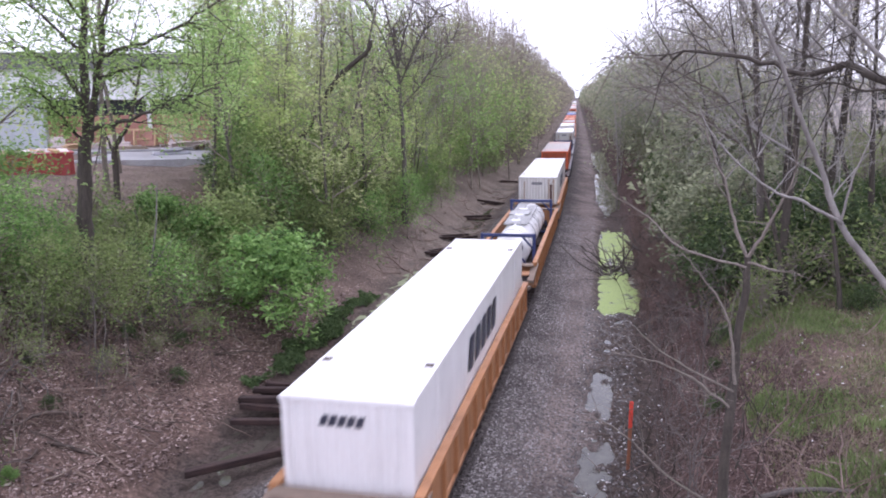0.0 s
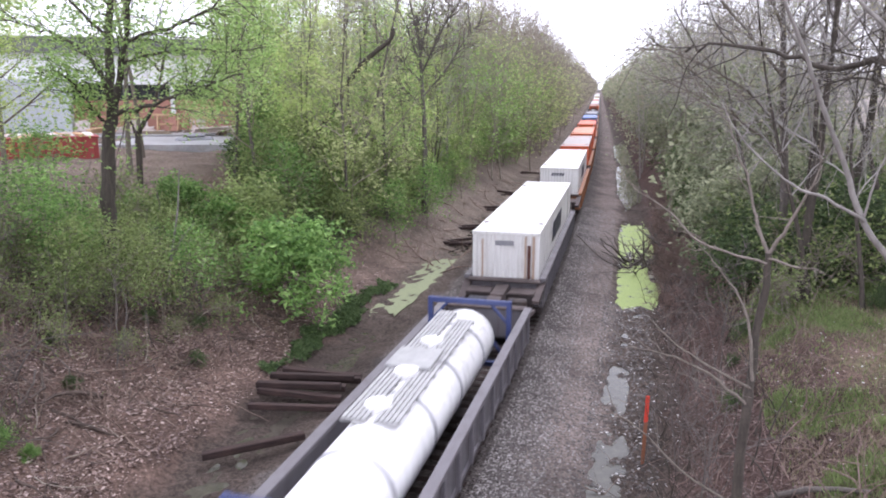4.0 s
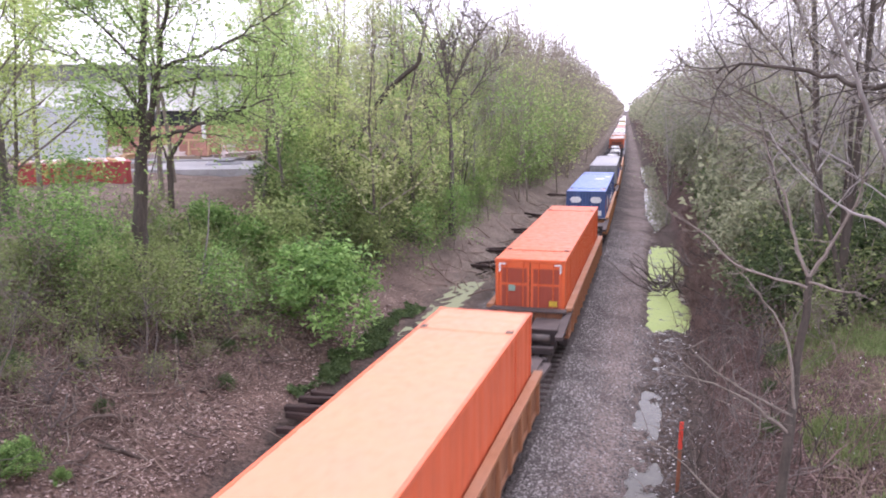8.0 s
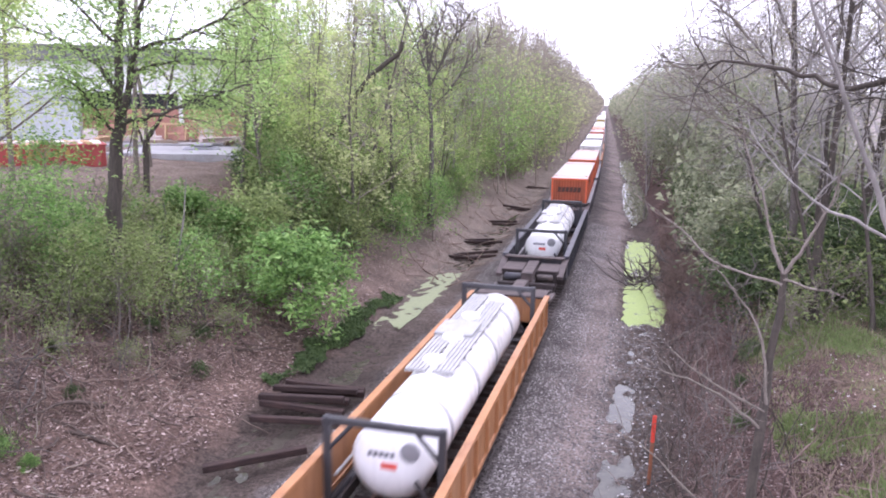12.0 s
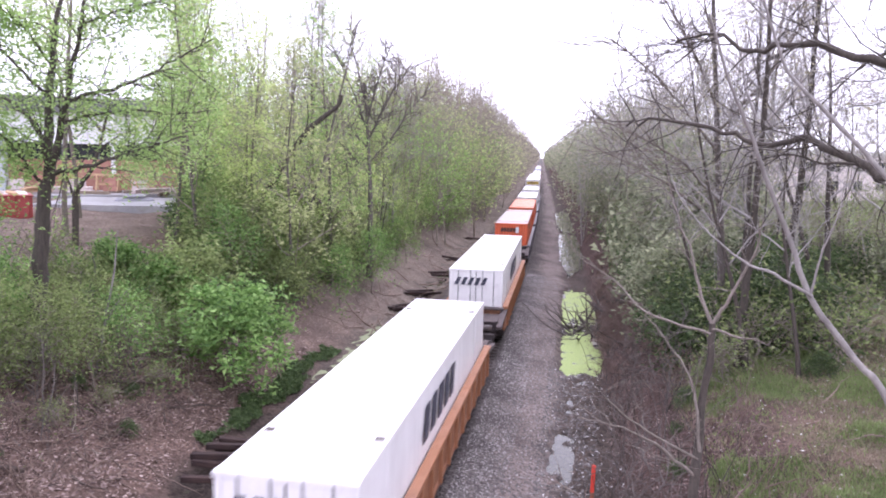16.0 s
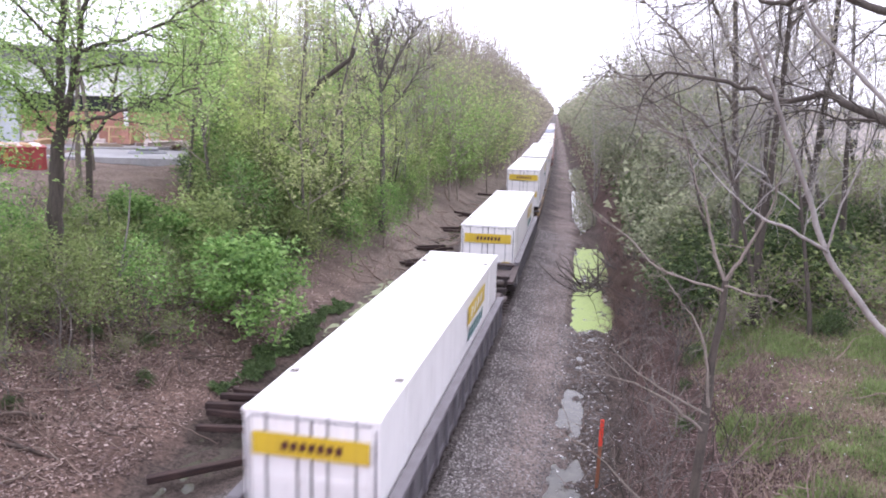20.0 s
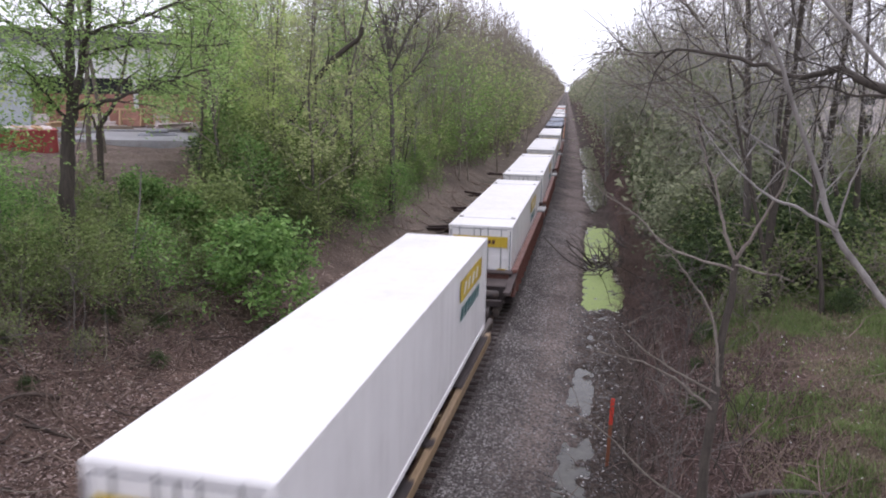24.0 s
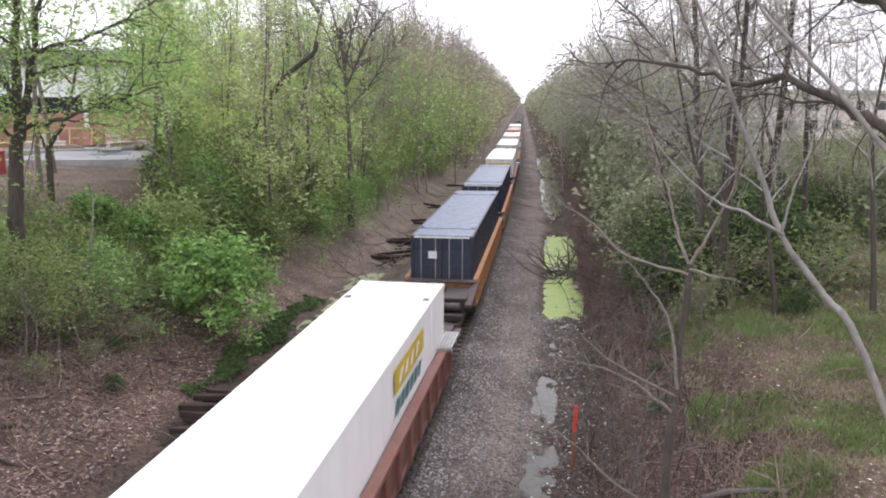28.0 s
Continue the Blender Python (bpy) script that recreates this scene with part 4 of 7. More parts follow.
    if doors:
        for sx in (-1, 1):
            door = part("door", shared(("door", tag), DOOR_GRIMY if style == "grey" else wall, lambda s: s.box(-0.575, 0.575, 0.012, 0.06, z0 + 0.17, z1 - 0.14, 0.012)), box, pose(sx * 0.59, 0, 0))
            for k in range(4):
                part("door_rib", shared(("door_rib", tag), wall, lambda s: s.box(-0.54, 0.54, -0.004, 0.02, z0 + 0.35, z0 + 0.52, 0.01)), door, pose(0, 0, k * h / 5))
            for dx in (-0.27, 0.33 if sx < 0 else 0.27):
                part("lock_rod", shared(("lock_rod", tag), wall if style == "red_door" else GALV, lambda s: s.tube([(0, -0.03, z0 + 0.1), (0, -0.03, z1 - 0.06)], [0.022, 0.022], 6)), door, pose(dx, 0, 0))
                part("rod_handle", shared(("rod_handle", tag), GALV, lambda s: s.box(0, 0.4, -0.05, -0.03, z0 + 0.95, z0 + 1.0, 0.005)), door, pose(dx - (0.4 if sx > 0 else 0), 0, 0))
            if style in ("red_door", "grey"):
                for za, zb in ((0.18, 1.0), (1.1, 1.95), (2.05, 2.6)):
                    part("door_recess", shared(("door_recess", tag, za), DOOR_RED if style == "red_door" else DOOR_GREY, lambda s: s.box(-0.47, 0.47, -0.012, 0.0, z0 + za, z0 + zb, 0.004)), door)
            part("door_gasket", shared(("door_gasket", tag), RUBBER, lambda s: s.box(-0.008, 0.008, 0.0, 0.03, z0 + 0.17, z1 - 0.14)), door, pose(sx * -0.586, 0, 0))
    else:
        # the facing end takes the darker orange, grime and painted shade together
        part("nose_ribs", shared(("front_ribs", tag), ORANGE_GRIME_SHADE if style in ("orange", "pale_orange") else wall, nose), box)
    part("nose_ribs", shared(("nose_ribs", tag), wall, nose), box, pose(0, LENGTH, 0, 0, 0, 180))

    def mark(label_text, mat, build):
        tagged(part("marking", shared(("marking", tag, label_text), mat, build), box, None, label_text), kind="stuff")
    if style == "white_nose":
        mark("dark slanted lettering", INK, lambda s: bars(s, -0.55, 0.35, z1 - 0.55, z1 - 0.34, 5, end_plane, 0.08))
        mark("large dark slanted side lettering", INK, lambda s: bars(s, 5.2, 9.7, 1.98, 2.82, 5, right_plane, 0.25, 0.40))
        mark("small data plate", GREY, lambda s: bars(s, -0.1, 0.25, z0 + 0.75, z0 + 0.95, 1, end_plane, 0, 0))
    elif style == "white_swoosh":
        mark("dark slanted lettering", INK_BLUE if trailer else INK, lambda s: bars(s, -1.05, 0.55, z1 - 0.76, z1 - 0.40, 5, lambda u, v, d: (u, -0.045 - d, v), 0.16, 0.42))
        mark("large dark slanted side lettering", INK, lambda s: bars(s, 5.2, 9.7, 1.98, 2.82, 5, right_plane, 0.25, 0.40))
    elif style == "white_old":
        mark("smudged grey label", GREY, lambda s: bars(s, -0.42, 0.30, z1 - 0.52, z1 - 0.34, 1, end_plane, 0, 0))
        mark("rusty brown streak panel", INK_BROWN, lambda s: bars(s, 0.84, 0.96, z0 + 1.0, z1 - 0.5, 1, end_plane, 0, 0))
        mark("pale rust streaks", RUST, lambda s: [bars(s, 0.72, 0.80, z0 + 0.6, z1 - 0.14, 1, end_plane, 0, 0), bars(s, 1.02, 1.12, z0 + 0.6, z1 - 0.14, 1, end_plane, 0, 0), bars(s, -0.95, -0.88, z0 + 0.9, z1 - 0.3, 1, end_plane, 0, 0)])
        mark("large faded dark side lettering", INK, lambda s: bars(s, 5.2, 9.7, 1.98, 2.82, 5, right_plane, 0.25, 0.40))
    if style in ("orange", "orange_hub"):
        mark("faded pale stripes down the side", FADED_STRIPE, lambda s: [bars(s, 1.88, 2.18, z0 + 0.2, z1 - 0.16, 1, right_plane, 0, 0), bars(s, LENGTH - 2.15, LENGTH - 1.85, z0 + 0.2, z1 - 0.16, 1, right_plane, 0, 0)])
        mark("dark brown side panel", INK_BROWN, lambda s: bars(s, 3.35, 4.95, 2.55, 2.95, 1, right_plane, 0, 0))
    if style in ("orange", "pale_orange"):
        drop = 0.64 if style == "orange" else 0.42
        mark("dark brown end lettering", INK_BROWN, lambda s: bars(s, -0.85, 0.85, z1 - drop - 0.36, z1 - drop, 6, end_plane, 0.06, 0.14))
    elif style == "orange_hub":
        mark("dark brown end lettering", INK_BROWN, lambda s: bars(s, -0.85, 0.36, z1 - 0.68, z1 - 0.36, 5, end_plane, 0.05, 0.1))
        mark("white square badge", INK_WHITE, lambda s: bars(s, 0.38, 0.62, z1 - 0.76, z1 - 0.28, 1, lambda u, v, d: (u, -0.012 - d, v), 0, 0))
        mark("grey diamond", GREY, lambda s: s.add([(0.45, -0.014, z0 + 0.85), (0.75, -0.014, z0 + 1.0), (0.45, -0.014, z0 + 1.15), (0.2, -0.014, z0 + 1.0), (0.45, 0, z0 + 1.0)], [(0, 1, 2, 3), (0, 4, 1), (1, 4, 2), (2, 4, 3), (3, 4, 0)]))
    elif style == "red_door":
        mark("white corner brackets", INK_WHITE, lambda s: [bars(s, a, a + 0.26, z1 - 0.20, z1 - 0.145, 1, lambda u, v, d: (u, -0.055 - d, v), 0, 0) for a in (-1.16, 0.90)] + [bars(s, a, a + 0.06, z1 - 0.48, z1 - 0.20, 1, lambda u, v, d: (u, -0.055 - d, v), 0, 0) for a in (-1.16, 1.10)])
        mark("green round label", LABEL_GREEN, lambda s: bars(s, -0.80, -0.55, z0 + 1.75, z0 + 1.98, 1, lambda u, v, d: (u, -0.055 - d, v), 0, 0))
        mark("yellow square label", YELLOW, lambda s: bars(s, 0.72, 1.02, z0 + 1.22, z0 + 1.42, 1, lambda u, v, d: (u, -0.055 - d, v), 0, 0))
    elif style == "blue":
        mark("white hexagonal marks", INK_WHITE, lambda s: [hexagon(s, a, z1 - 0.58, 0.40, 0.20, end_plane) for a in (-0.68, 0.66)] + [bars(s, -1.05, -0.65, z0 + 0.9, z0 + 1.25, 1, end_plane, 0, 0), bars(s, 0.7, 1.05, z0 + 1.3, z0 + 1.65, 1, end_plane, 0, 0)])
        mark("white side lettering", INK_WHITE, lambda s: [bars(s, 2.0, 3.1, 1.9, 2.7, 1, right_plane, 0.2, 0), bars(s, 8.1, 8.9, 2.65, 3.0, 1, right_plane, 0, 0), bars(s, 6.8, 11.6, 1.66, 2.2, 5, right_plane, 0.3, 0.5)])
        mark("dull red side lettering", DOOR_RED, lambda s: bars(s, 3.6, 4.8, 1.75, 2.35, 2, right_plane, 0.2, 0.45))
        mark("red corner stripe", RED_ORANGE, lambda s: bars(s, 0.02, 0.16, z0 + 0.2, z1 - 0.15, 1, right_plane, 0, 0))
        mark("rust-brown patches on the roof corners", RUST, lambda s: [hexagon(s, a, b, c, d, lambda u, v, e: (u, v, z1 + 0.006 + e)) for a, b, c, d in ((-1.1, 1.2, 0.14, 0.3), (1.02, 1.5, 0.2, 0.25), (1.12, 0.9, 0.1, 0.3))])
        mark("white roof marks", INK_WHITE, lambda s: [s.box(0.1, 0.75, 9.0, 9.9, z1 + 0.008, z1 + 0.016), s.box(0.75, 1.1, 11.2, 11.7, z1 + 0.008, z1 + 0.016)])
    elif style == "grey":
        mark("large blue side lettering", INK_BLUE, lambda s: [bars(s, 4.5, 5.9, 1.60, 2.75, 2, right_plane, 0.0, 0.22), bars(s, 6.0, 11.4, 1.60, 2.38, 5, right_plane, 0.0, 0.22)])
        mark("dark door lettering", INK, lambda s: bars(s, 0.15, 0.95, z0 + 1.5, z0 + 1.75, 6, lambda u, v, d: (u, -0.05 - d, v)))
    elif style == "navy":
        mark("white corner marks", INK_WHITE, lambda s: [bars(s, -1.2, 1.2, z1 - 0.09, z1 - 0.02, 1, end_plane, 0, 0), bars(s, -1.28, -1.2, z0 + 0.1, z1 - 0.1, 1, end_plane, 0, 0), bars(s, 1.2, 1.28, z0 + 0.1, z1 - 0.1, 1, end_plane, 0, 0), bars(s, -0.55, -0.2, z0 + 2.0, z0 + 2.3, 1, lambda u, v, d: (u, -0.05 - d, v), 0, 0)])
    elif style == "yellow_band":
        mark("yellow band across the doors", YELLOW, lambda s: bars(s, -1.12, 1.12, z1 - 0.86, z1 - 0.42, 1, lambda u, v, d: (u, -0.055 - d, v), 0, 0))
        mark("worn lettering on the band", INK_BROWN, lambda s: bars(s, -0.55, 0.65, z1 - 0.73, z1 - 0.56, 7, lambda u, v, d: (u, -0.067 - d, v), 0.02))
        mark("dark seal strips round the doors", INK, lambda s: [bars(s, 1.215, 1.24, z0 + 0.2, z1 - 0.2, 1, lambda u, v, d: (u, -0.03 - d, v), 0, 0), bars(s, -1.24, -1.215, z0 + 0.2, z1 - 0.2, 1, lambda u, v, d: (u, -0.03 - d, v), 0, 0), bars(s, -1.15, 1.15, z1 - 0.135, z1 - 0.12, 1, lambda u, v, d: (u, -0.03 - d, v), 0, 0)])
        u0 = 11.6 if trailer else 9.4
        mark("yellow side panel", YELLOW, lambda s: bars(s, u0, u0 + 3.3, z1 - 0.90, z1 - 0.34, 1, right_plane, 0, 0))
        mark("pale lettering on the yellow panel", INK_WHITE, lambda s: bars(s, u0 + 0.4, u0 + 2.9, z1 - 0.76, z1 - 0.48, 4, lambda u, v, d: (right_plane(u, v, d)[0] + 0.012, *right_plane(u, v, d)[1:]), 0.2, 0.72))
        mark("dark grey side lettering", INK_TEAL, lambda s: bars(s, u0 + 0.1, u0 + 3.1, z1 - 1.42, z1 - 1.08, 6, right_plane, 0.15, 0.5))
        mark("yellow square label", YELLOW, lambda s: bars(s, 0.72, 1.1, z0 + 0.75, z0 + 1.2, 1, lambda u, v, d: (u, -0.055 - d, v), 0, 0))
        if trailer:
            mark("dark vents", INK, lambda s: bars(s, 0.2, 0.5, z0 + 0.9, z0 + 1.15, 1, lambda u, v, d: (u, -0.055 - d, v), 0, 0))
    if trailer:
        def tyre(s):
            s.lathe([(-0.14, 0.40), (-0.11, 0.48), (0.11, 0.48), (0.14, 0.40)], "x", (0, 0, 0), 20)
        for y in (2.1, 3.4):
            for x in (-1.08, -0.76, 0.76, 1.08):
                w = part("wheel", shared("trailer_tyre", RUBBER, tyre, False), box, pose(x, y, 1.46 - 0.02 - 0.0))
                w.matrix_basis = pose(x, y, 0.97 + 0.48 - 0.0)
        part("chassis_rails", shared("chassis_rails", STEEL, lambda s: s.box(-0.5, -0.38, 0.6, LENGTH - 0.6, 1.1, 1.30, 0.02).box(0.38, 0.5, 0.6, LENGTH - 0.6, 1.1, 1.30, 0.02)), box)
        for x in (-0.95, 0.95):
            part("landing_leg", shared("landing_leg", STEEL, lambda s: s.box(-0.06, 0.06, -0.06, 0.06, 0.97, 1.30, 0.01)), box, pose(x, 11.8, 0))
    return box


def tank_container(style):
    """A forty-foot frame with a white tank lying in it; the load lies in the middle of its well."""
    frame_mat = FRAME_BLUE if style == "blue" else FRAME_DARK
    tank = thing("tank_container", "white tank container in a %s frame, in a well wagon" % ("dark blue" if style == "blue" else "black"), "tank container", "loads of the train")
    a, b, z0, z1 = 1.95, 14.15, 0.36, 2.45
    r, zc = 0.88, 1.40

    def shell(s):
        s.lathe([(a + 0.25, 0.1), (a + 0.28, 0.48), (a + 0.38, 0.72), (a + 0.60, r), (b - 0.60, r), (b - 0.38, 0.72), (b - 0.28, 0.48), (b - 0.25, 0.1)], "y", (0, 0, zc), 32)
    part("tank_shell", shared("tank_shell", TANK, shell, True), tank)
    for y in (4.2, 7.0, 9.4, 12.0):
        part("tank_band", shared("tank_band", GREY_ROOF, lambda s: s.lathe([(-0.05, r + 0.004), (-0.05, r + 0.02), (0.05, r + 0.02), (0.05, r + 0.004)], "y", (0, 0, zc), 32)), tank, pose(0, y, 0))
    for y in (a + 0.08, b - 0.08):
        ends = part("end_header", shared(("tank_end_header", style), frame_mat, lambda s: s.box(-1.2, 1.2, -0.07, 0.07, z1 - 0.16, z1, 0.02)), tank, pose(0, y, 0))
        part("end_sill", shared(("tank_end_sill", style), frame_mat, lambda s: s.box(-1.2, 1.2, -0.07, 0.07, z0, z0 + 0.16, 0.02)), tank, pose(0, y, 0))
        for x in (-1.22, 1.22):
            part("corner_post", shared(("tank_post", style), frame_mat, lambda s: s.box(-0.075, 0.075, -0.08, 0.08, z0, z1 + 0.01, 0.02)), ends, pose(x, 0, 0))
            part("top_brace", shared(("tank_top_brace", style), frame_mat, lambda s: s.tube([(0, 0, z1 - 0.75), (-0.6, 0, z1 - 0.08)], [0.05, 0.05], 6)), ends, pose(x, 0, 0) @ Matrix.Diagonal((1 if x > 0 else -1, 1, 1, 1)))
            part("brace", shared(("tank_brace", style), frame_mat, lambda s: s.tube([(0, 0, z0 + 0.1), (-0.55, 0, z0 + 0.9)], [0.05, 0.05], 6)), ends, pose(x, 0, 0) @ Matrix.Diagonal((1 if x > 0 else -1, 1, 1, 1)))
    for x in (-1.22, 1.22):
        part("bottom_rail", shared(("tank_rail", style), frame_mat, lambda s: s.box(-0.06, 0.06, a, b, z0, z0 + 0.14, 0.02)), tank, pose(x, 0, 0))
        part("pipe", shared("tank_pipe", GALV, lambda s: s.tube([(0, a + 0.4, 0), (0, b - 0.4, 0)], [0.04, 0.04], 6)), tank, pose(x * 0.97, 0, 1.0))

    def plank(s):
        for k in range(5):
            s.box(-0.26 + k * 0.105, -0.26 + k * 0.105 + 0.085, 0, 3.4, 0, 0.03, 0.004)
        for y in np.arange(0, 3.5, 0.65):
            s.box(-0.27, 0.27, y, y + 0.05, -0.05, 0.0)
    for x, y in ((-0.38, 5.4), (0.30, 5.4), (0.30, 8.9), (-0.38, 9.6)):
        part("walkway", shared("tank_walkway", GALV, plank), tank, pose(x, y, zc + r + 0.05), "grey grating walkway")
    for y in (6.1, 8.0, 10.2):
        part("manway", shared("manway", TANK, lambda s: s.tube([(0, 0, 0), (0, 0, 0.20)], [0.30, 0.28], 18)), tank, pose(-0.1, y, zc + r - 0.04))
    part("spill_box", shared("spill_box", GALV, lambda s: s.box(-0.6, 0.5, 7.6, 8.9, 0, 0.16, 0.02)), tank, pose(-0.1, 0.6, zc + r + 0.0))
    tagged(part("marking", shared("tank_mark", INK, lambda s: bars(s, -0.4, 0.2, 1.62, 1.72, 5, lambda u, v, d: (u, a + 0.26 - d, v))), tank, None, "small dark lettering"), kind="stuff")
    tagged(part("marking", shared("tank_red_mark", STAKE, lambda s: bars(s, -0.12, 0.22, 1.36, 1.50, 1, lambda u, v, d: (u, a + 0.26 - d, v), 0, 0)), tank, None, "small red label"), kind="stuff")
    part("gauge_box", shared("gauge_box", GREY, lambda s: s.lathe([(-0.10, 0.05), (-0.08, 0.20), (0.0, 0.20), (0.05, 0.18)], "y", (0, 0, 0), 16)), tank, pose(0.50, a + 0.30, 1.78), "round grey gauge cover")
    return tank


def build_train():
    first = {}
    n = len(UNITS)
    gap = [UNITS[i + 1][0] - UNITS[i][0] - LENGTH - 0.5 for i in range(n - 1)]
    for i, (s0, kind, style, colour) in enumerate(UNITS):
        g0, g1 = (gap[i - 1] if i else 6.8), (gap[i] if i < n - 1 else 6.8)
        j0, j1 = g0 < 4.7, g1 < 4.7
        near, far = (g0 / 2 if j0 else (g0 - 0.9) / 2), (g1 / 2 if j1 else (g1 - 0.9) / 2)
        near, far = max(near, 0.5), max(far, 0.5)
        build = spine_car if kind == "trailer" else well_car
        MOVING.append((build(i, near, far, j0, j1, colour), s0))
        if kind == "tank":
            load = copy_thing(first["tank", style], Matrix()) if ("tank", style) in first else first.setdefault(("tank", style), tank_container(style))
        else:
            k = (kind, style)
            load = copy_thing(first[k], Matrix()) if k in first else first.setdefault(k, container(style, kind == "trailer"))
        if kind == "trailer":
            load.scale = (1, 0.957, 1)
        MOVING.append((load, s0 + (0.35 if kind == "trailer" else 0)))


build_train()


def on_track(y):
    """The pose of a vehicle whose nose is y metres ahead."""
    a, b = mid(y), mid(y + LENGTH)
    return pose(a, y, 0, 0, 0, -math.degrees(math.atan2(b - a, LENGTH)))


def motions():
    for ob, s0 in MOVING:
        walk(ob, [(t, on_track(s0 - SPEED * t)) for t in range(29)])


# ---- growing things ----
def tubes(stems, sides):
    """All stems of one mesh: each is (points, radii, level); sides by level."""
    V, F, off = [], [], 0
    for pts, rad, lev in stems:
        n, k = sides[min(lev, len(sides) - 1)], len(pts)
        d = np.gradient(pts, axis=0)
        d /= np.linalg.norm(d, axis=1)[:, None] + 1e-9
        ref = np.array([0.31, 0.17, 0.94]) if abs(d[0, 2]) < 0.8 else np.array([0.94, 0.31, 0.17])
        a = np.cross(d, ref)
        a /= np.linalg.norm(a, axis=1)[:, None] + 1e-9
        b = np.cross(d, a)
        w = np.arange(n) * 2 * np.pi / n
        ring = a[:, None] * np.cos(w)[None, :, None] + b[:, None] * np.sin(w)[None, :, None]
        V.append((pts[:, None] + ring * rad[:, None, None]).reshape(-1, 3))
        i = (np.arange(k - 1)[:, None] * n + np.arange(n)).ravel()
        j = (np.arange(k - 1)[:, None] * n + (np.arange(n) + 1) % n).ravel()
        F.append(np.stack([i, j, j + n, i + n], -1) + off)
        off += n * k
    return np.vstack(V), np.vstack(F)


def stem(rng, start, way, length, r0, r1, n, wander, lift=0.0):
    """A wandering, tapering stem; lift bends it upwards (or down, below zero)."""
    p, d = np.array(start, float), np.array(way, float)
    d /= np.linalg.norm(d)
    pts = [p.copy()]
    for _ in range(n):
        d = d + rng.normal(0, wander, 3) + np.array([0, 0, lift])
        d /= np.linalg.norm(d)
        p = p + d * length / n
        pts.append(p.copy())
    return np.array(pts), np.linspace(r0, r1, n + 1)


def tree_form(seed, height, r0, first=0.25, limbs=14, reach=0.38, twigs=5, fine=3, rise=0.5, lean=(0, 0), wander=0.05, forks=1, spray=True):
    """Trunk stems, branch stems and twig ends of a tree that stands at the origin."""
    rng = np.random.default_rng(seed)
    trunk, branches, tips = [], [], []
    heads = []
    for f in range(forks):
        w = (lean[0] + rng.normal(0, 0.05 + 0.12 * (f > 0)), lean[1] + rng.normal(0, 0.05 + 0.12 * (f > 0)), 1)
        pts, rad = stem(rng, (rng.normal(0, 0.1 * f), rng.normal(0, 0.1 * f), -0.4), w, height * (1 - 0.12 * f), r0 * (1 - 0.25 * f), r0 * 0.12, 10, wander, 0.03)
        rad[0] *= 1.35
        trunk.append((pts, rad, 0))
        heads.append((pts, rad))
    for k in range(limbs):
        pts, rad = heads[k % forks]
        f = first + (1 - first) * ((k + rng.uniform(0, 0.9)) / limbs) ** 0.9
        f = min(f, 0.98)
        i = f * (len(pts) - 1)
        a, b = int(i), min(int(i) + 1, len(pts) - 1)
        at = pts[a] + (pts[b] - pts[a]) * (i - a)
        r = max(0.012, (rad[a]) * rng.uniform(0.35, 0.6))
        az = k * 2.4 + rng.uniform(-0.6, 0.6)
        ln = height * reach * (1.12 - f) * rng.uniform(0.75, 1.25) + 0.4
        el = rise + 0.5 * f + rng.uniform(-0.2, 0.2)
        p1, r1 = stem(rng, at, (math.cos(az) * math.cos(el), math.sin(az) * math.cos(el), math.sin(el)), ln, r, max(0.006, r * 0.2), 5, 0.13, 0.05)
        branches.append((p1, r1, 1))
        for m in range(twigs):
            g = 0.25 + 0.75 * (m + rng.uniform(0, 1)) / twigs
            q = p1[min(int(g * 5), 5)]
            d = (p1[min(int(g * 5) + 1, 5)] - p1[max(int(g * 5) - 1, 0)])
            d = d / (np.linalg.norm(d) + 1e-9) + rng.normal(0, 0.65, 3)
            l2 = ln * rng.uniform(0.22, 0.5) * (1.15 - 0.5 * g) + 0.25
            p2, r2 = stem(rng, q, d, l2, max(0.011, r * 0.3), 0.006, 3, 0.18, 0.04)
            branches.append((p2, r2, 2))
            tips.append((p2[-1], l2))
            for h in range(fine):
                q2 = p2[rng.integers(1, 4)]
                d2 = (p2[-1] - p2[0]) / (l2 + 1e-9) + rng.normal(0, 0.7, 3)
                l3 = l2 * rng.uniform(0.3, 0.7) + 0.15
                p3, r3 = stem(rng, q2, d2, l3, 0.008, 0.005, 1, 0.2, 0.03)
                if spray:
                    branches.append((p3, r3, 3))
                tips.append((p3[-1], l3))
                tips.append(((p3[0] + p3[1]) / 2, l3))
    return trunk, branches, tips


def leaf_quads(rng, centres, size, flat=0.5):
    """A small pointed leaf of four corners at each centre."""
    n = len(centres)
    a = rng.normal(0, 1, (n, 3))
    a[:, 2] *= flat
    a /= np.linalg.norm(a, axis=1)[:, None]
    b = np.cross(a, rng.normal(0, 1, (n, 3)))
    b /= np.linalg.norm(b, axis=1)[:, None] + 1e-9
    s = size * rng.uniform(0.6, 1.35, (n, 1))
    c = np.asarray(centres)
    V = np.stack([c - a * s, c + b * s * 0.48, c + a * s, c - b * s * 0.48], 1).reshape(-1, 3)
    F = np.arange(n * 4).reshape(n, 4)
    return V, F


def leaf_tris(rng, centres, size):
    """A small pointed leaf of three corners at each centre."""
    V, _ = leaf_quads(rng, centres, size)
    V = V.reshape(-1, 4, 3)[:, [0, 1, 2]]
    V[:, 1] += (V[:, 1] - (V[:, 0] + V[:, 2]) / 2) * 0.7
    return V.reshape(-1, 3), np.arange(len(V) * 3).reshape(-1, 3)


def around(rng, tips, per, spread):
    c = np.repeat(np.array([t[0] for t in tips]), per, 0)
    return c + rng.normal(0, spread, c.shape)


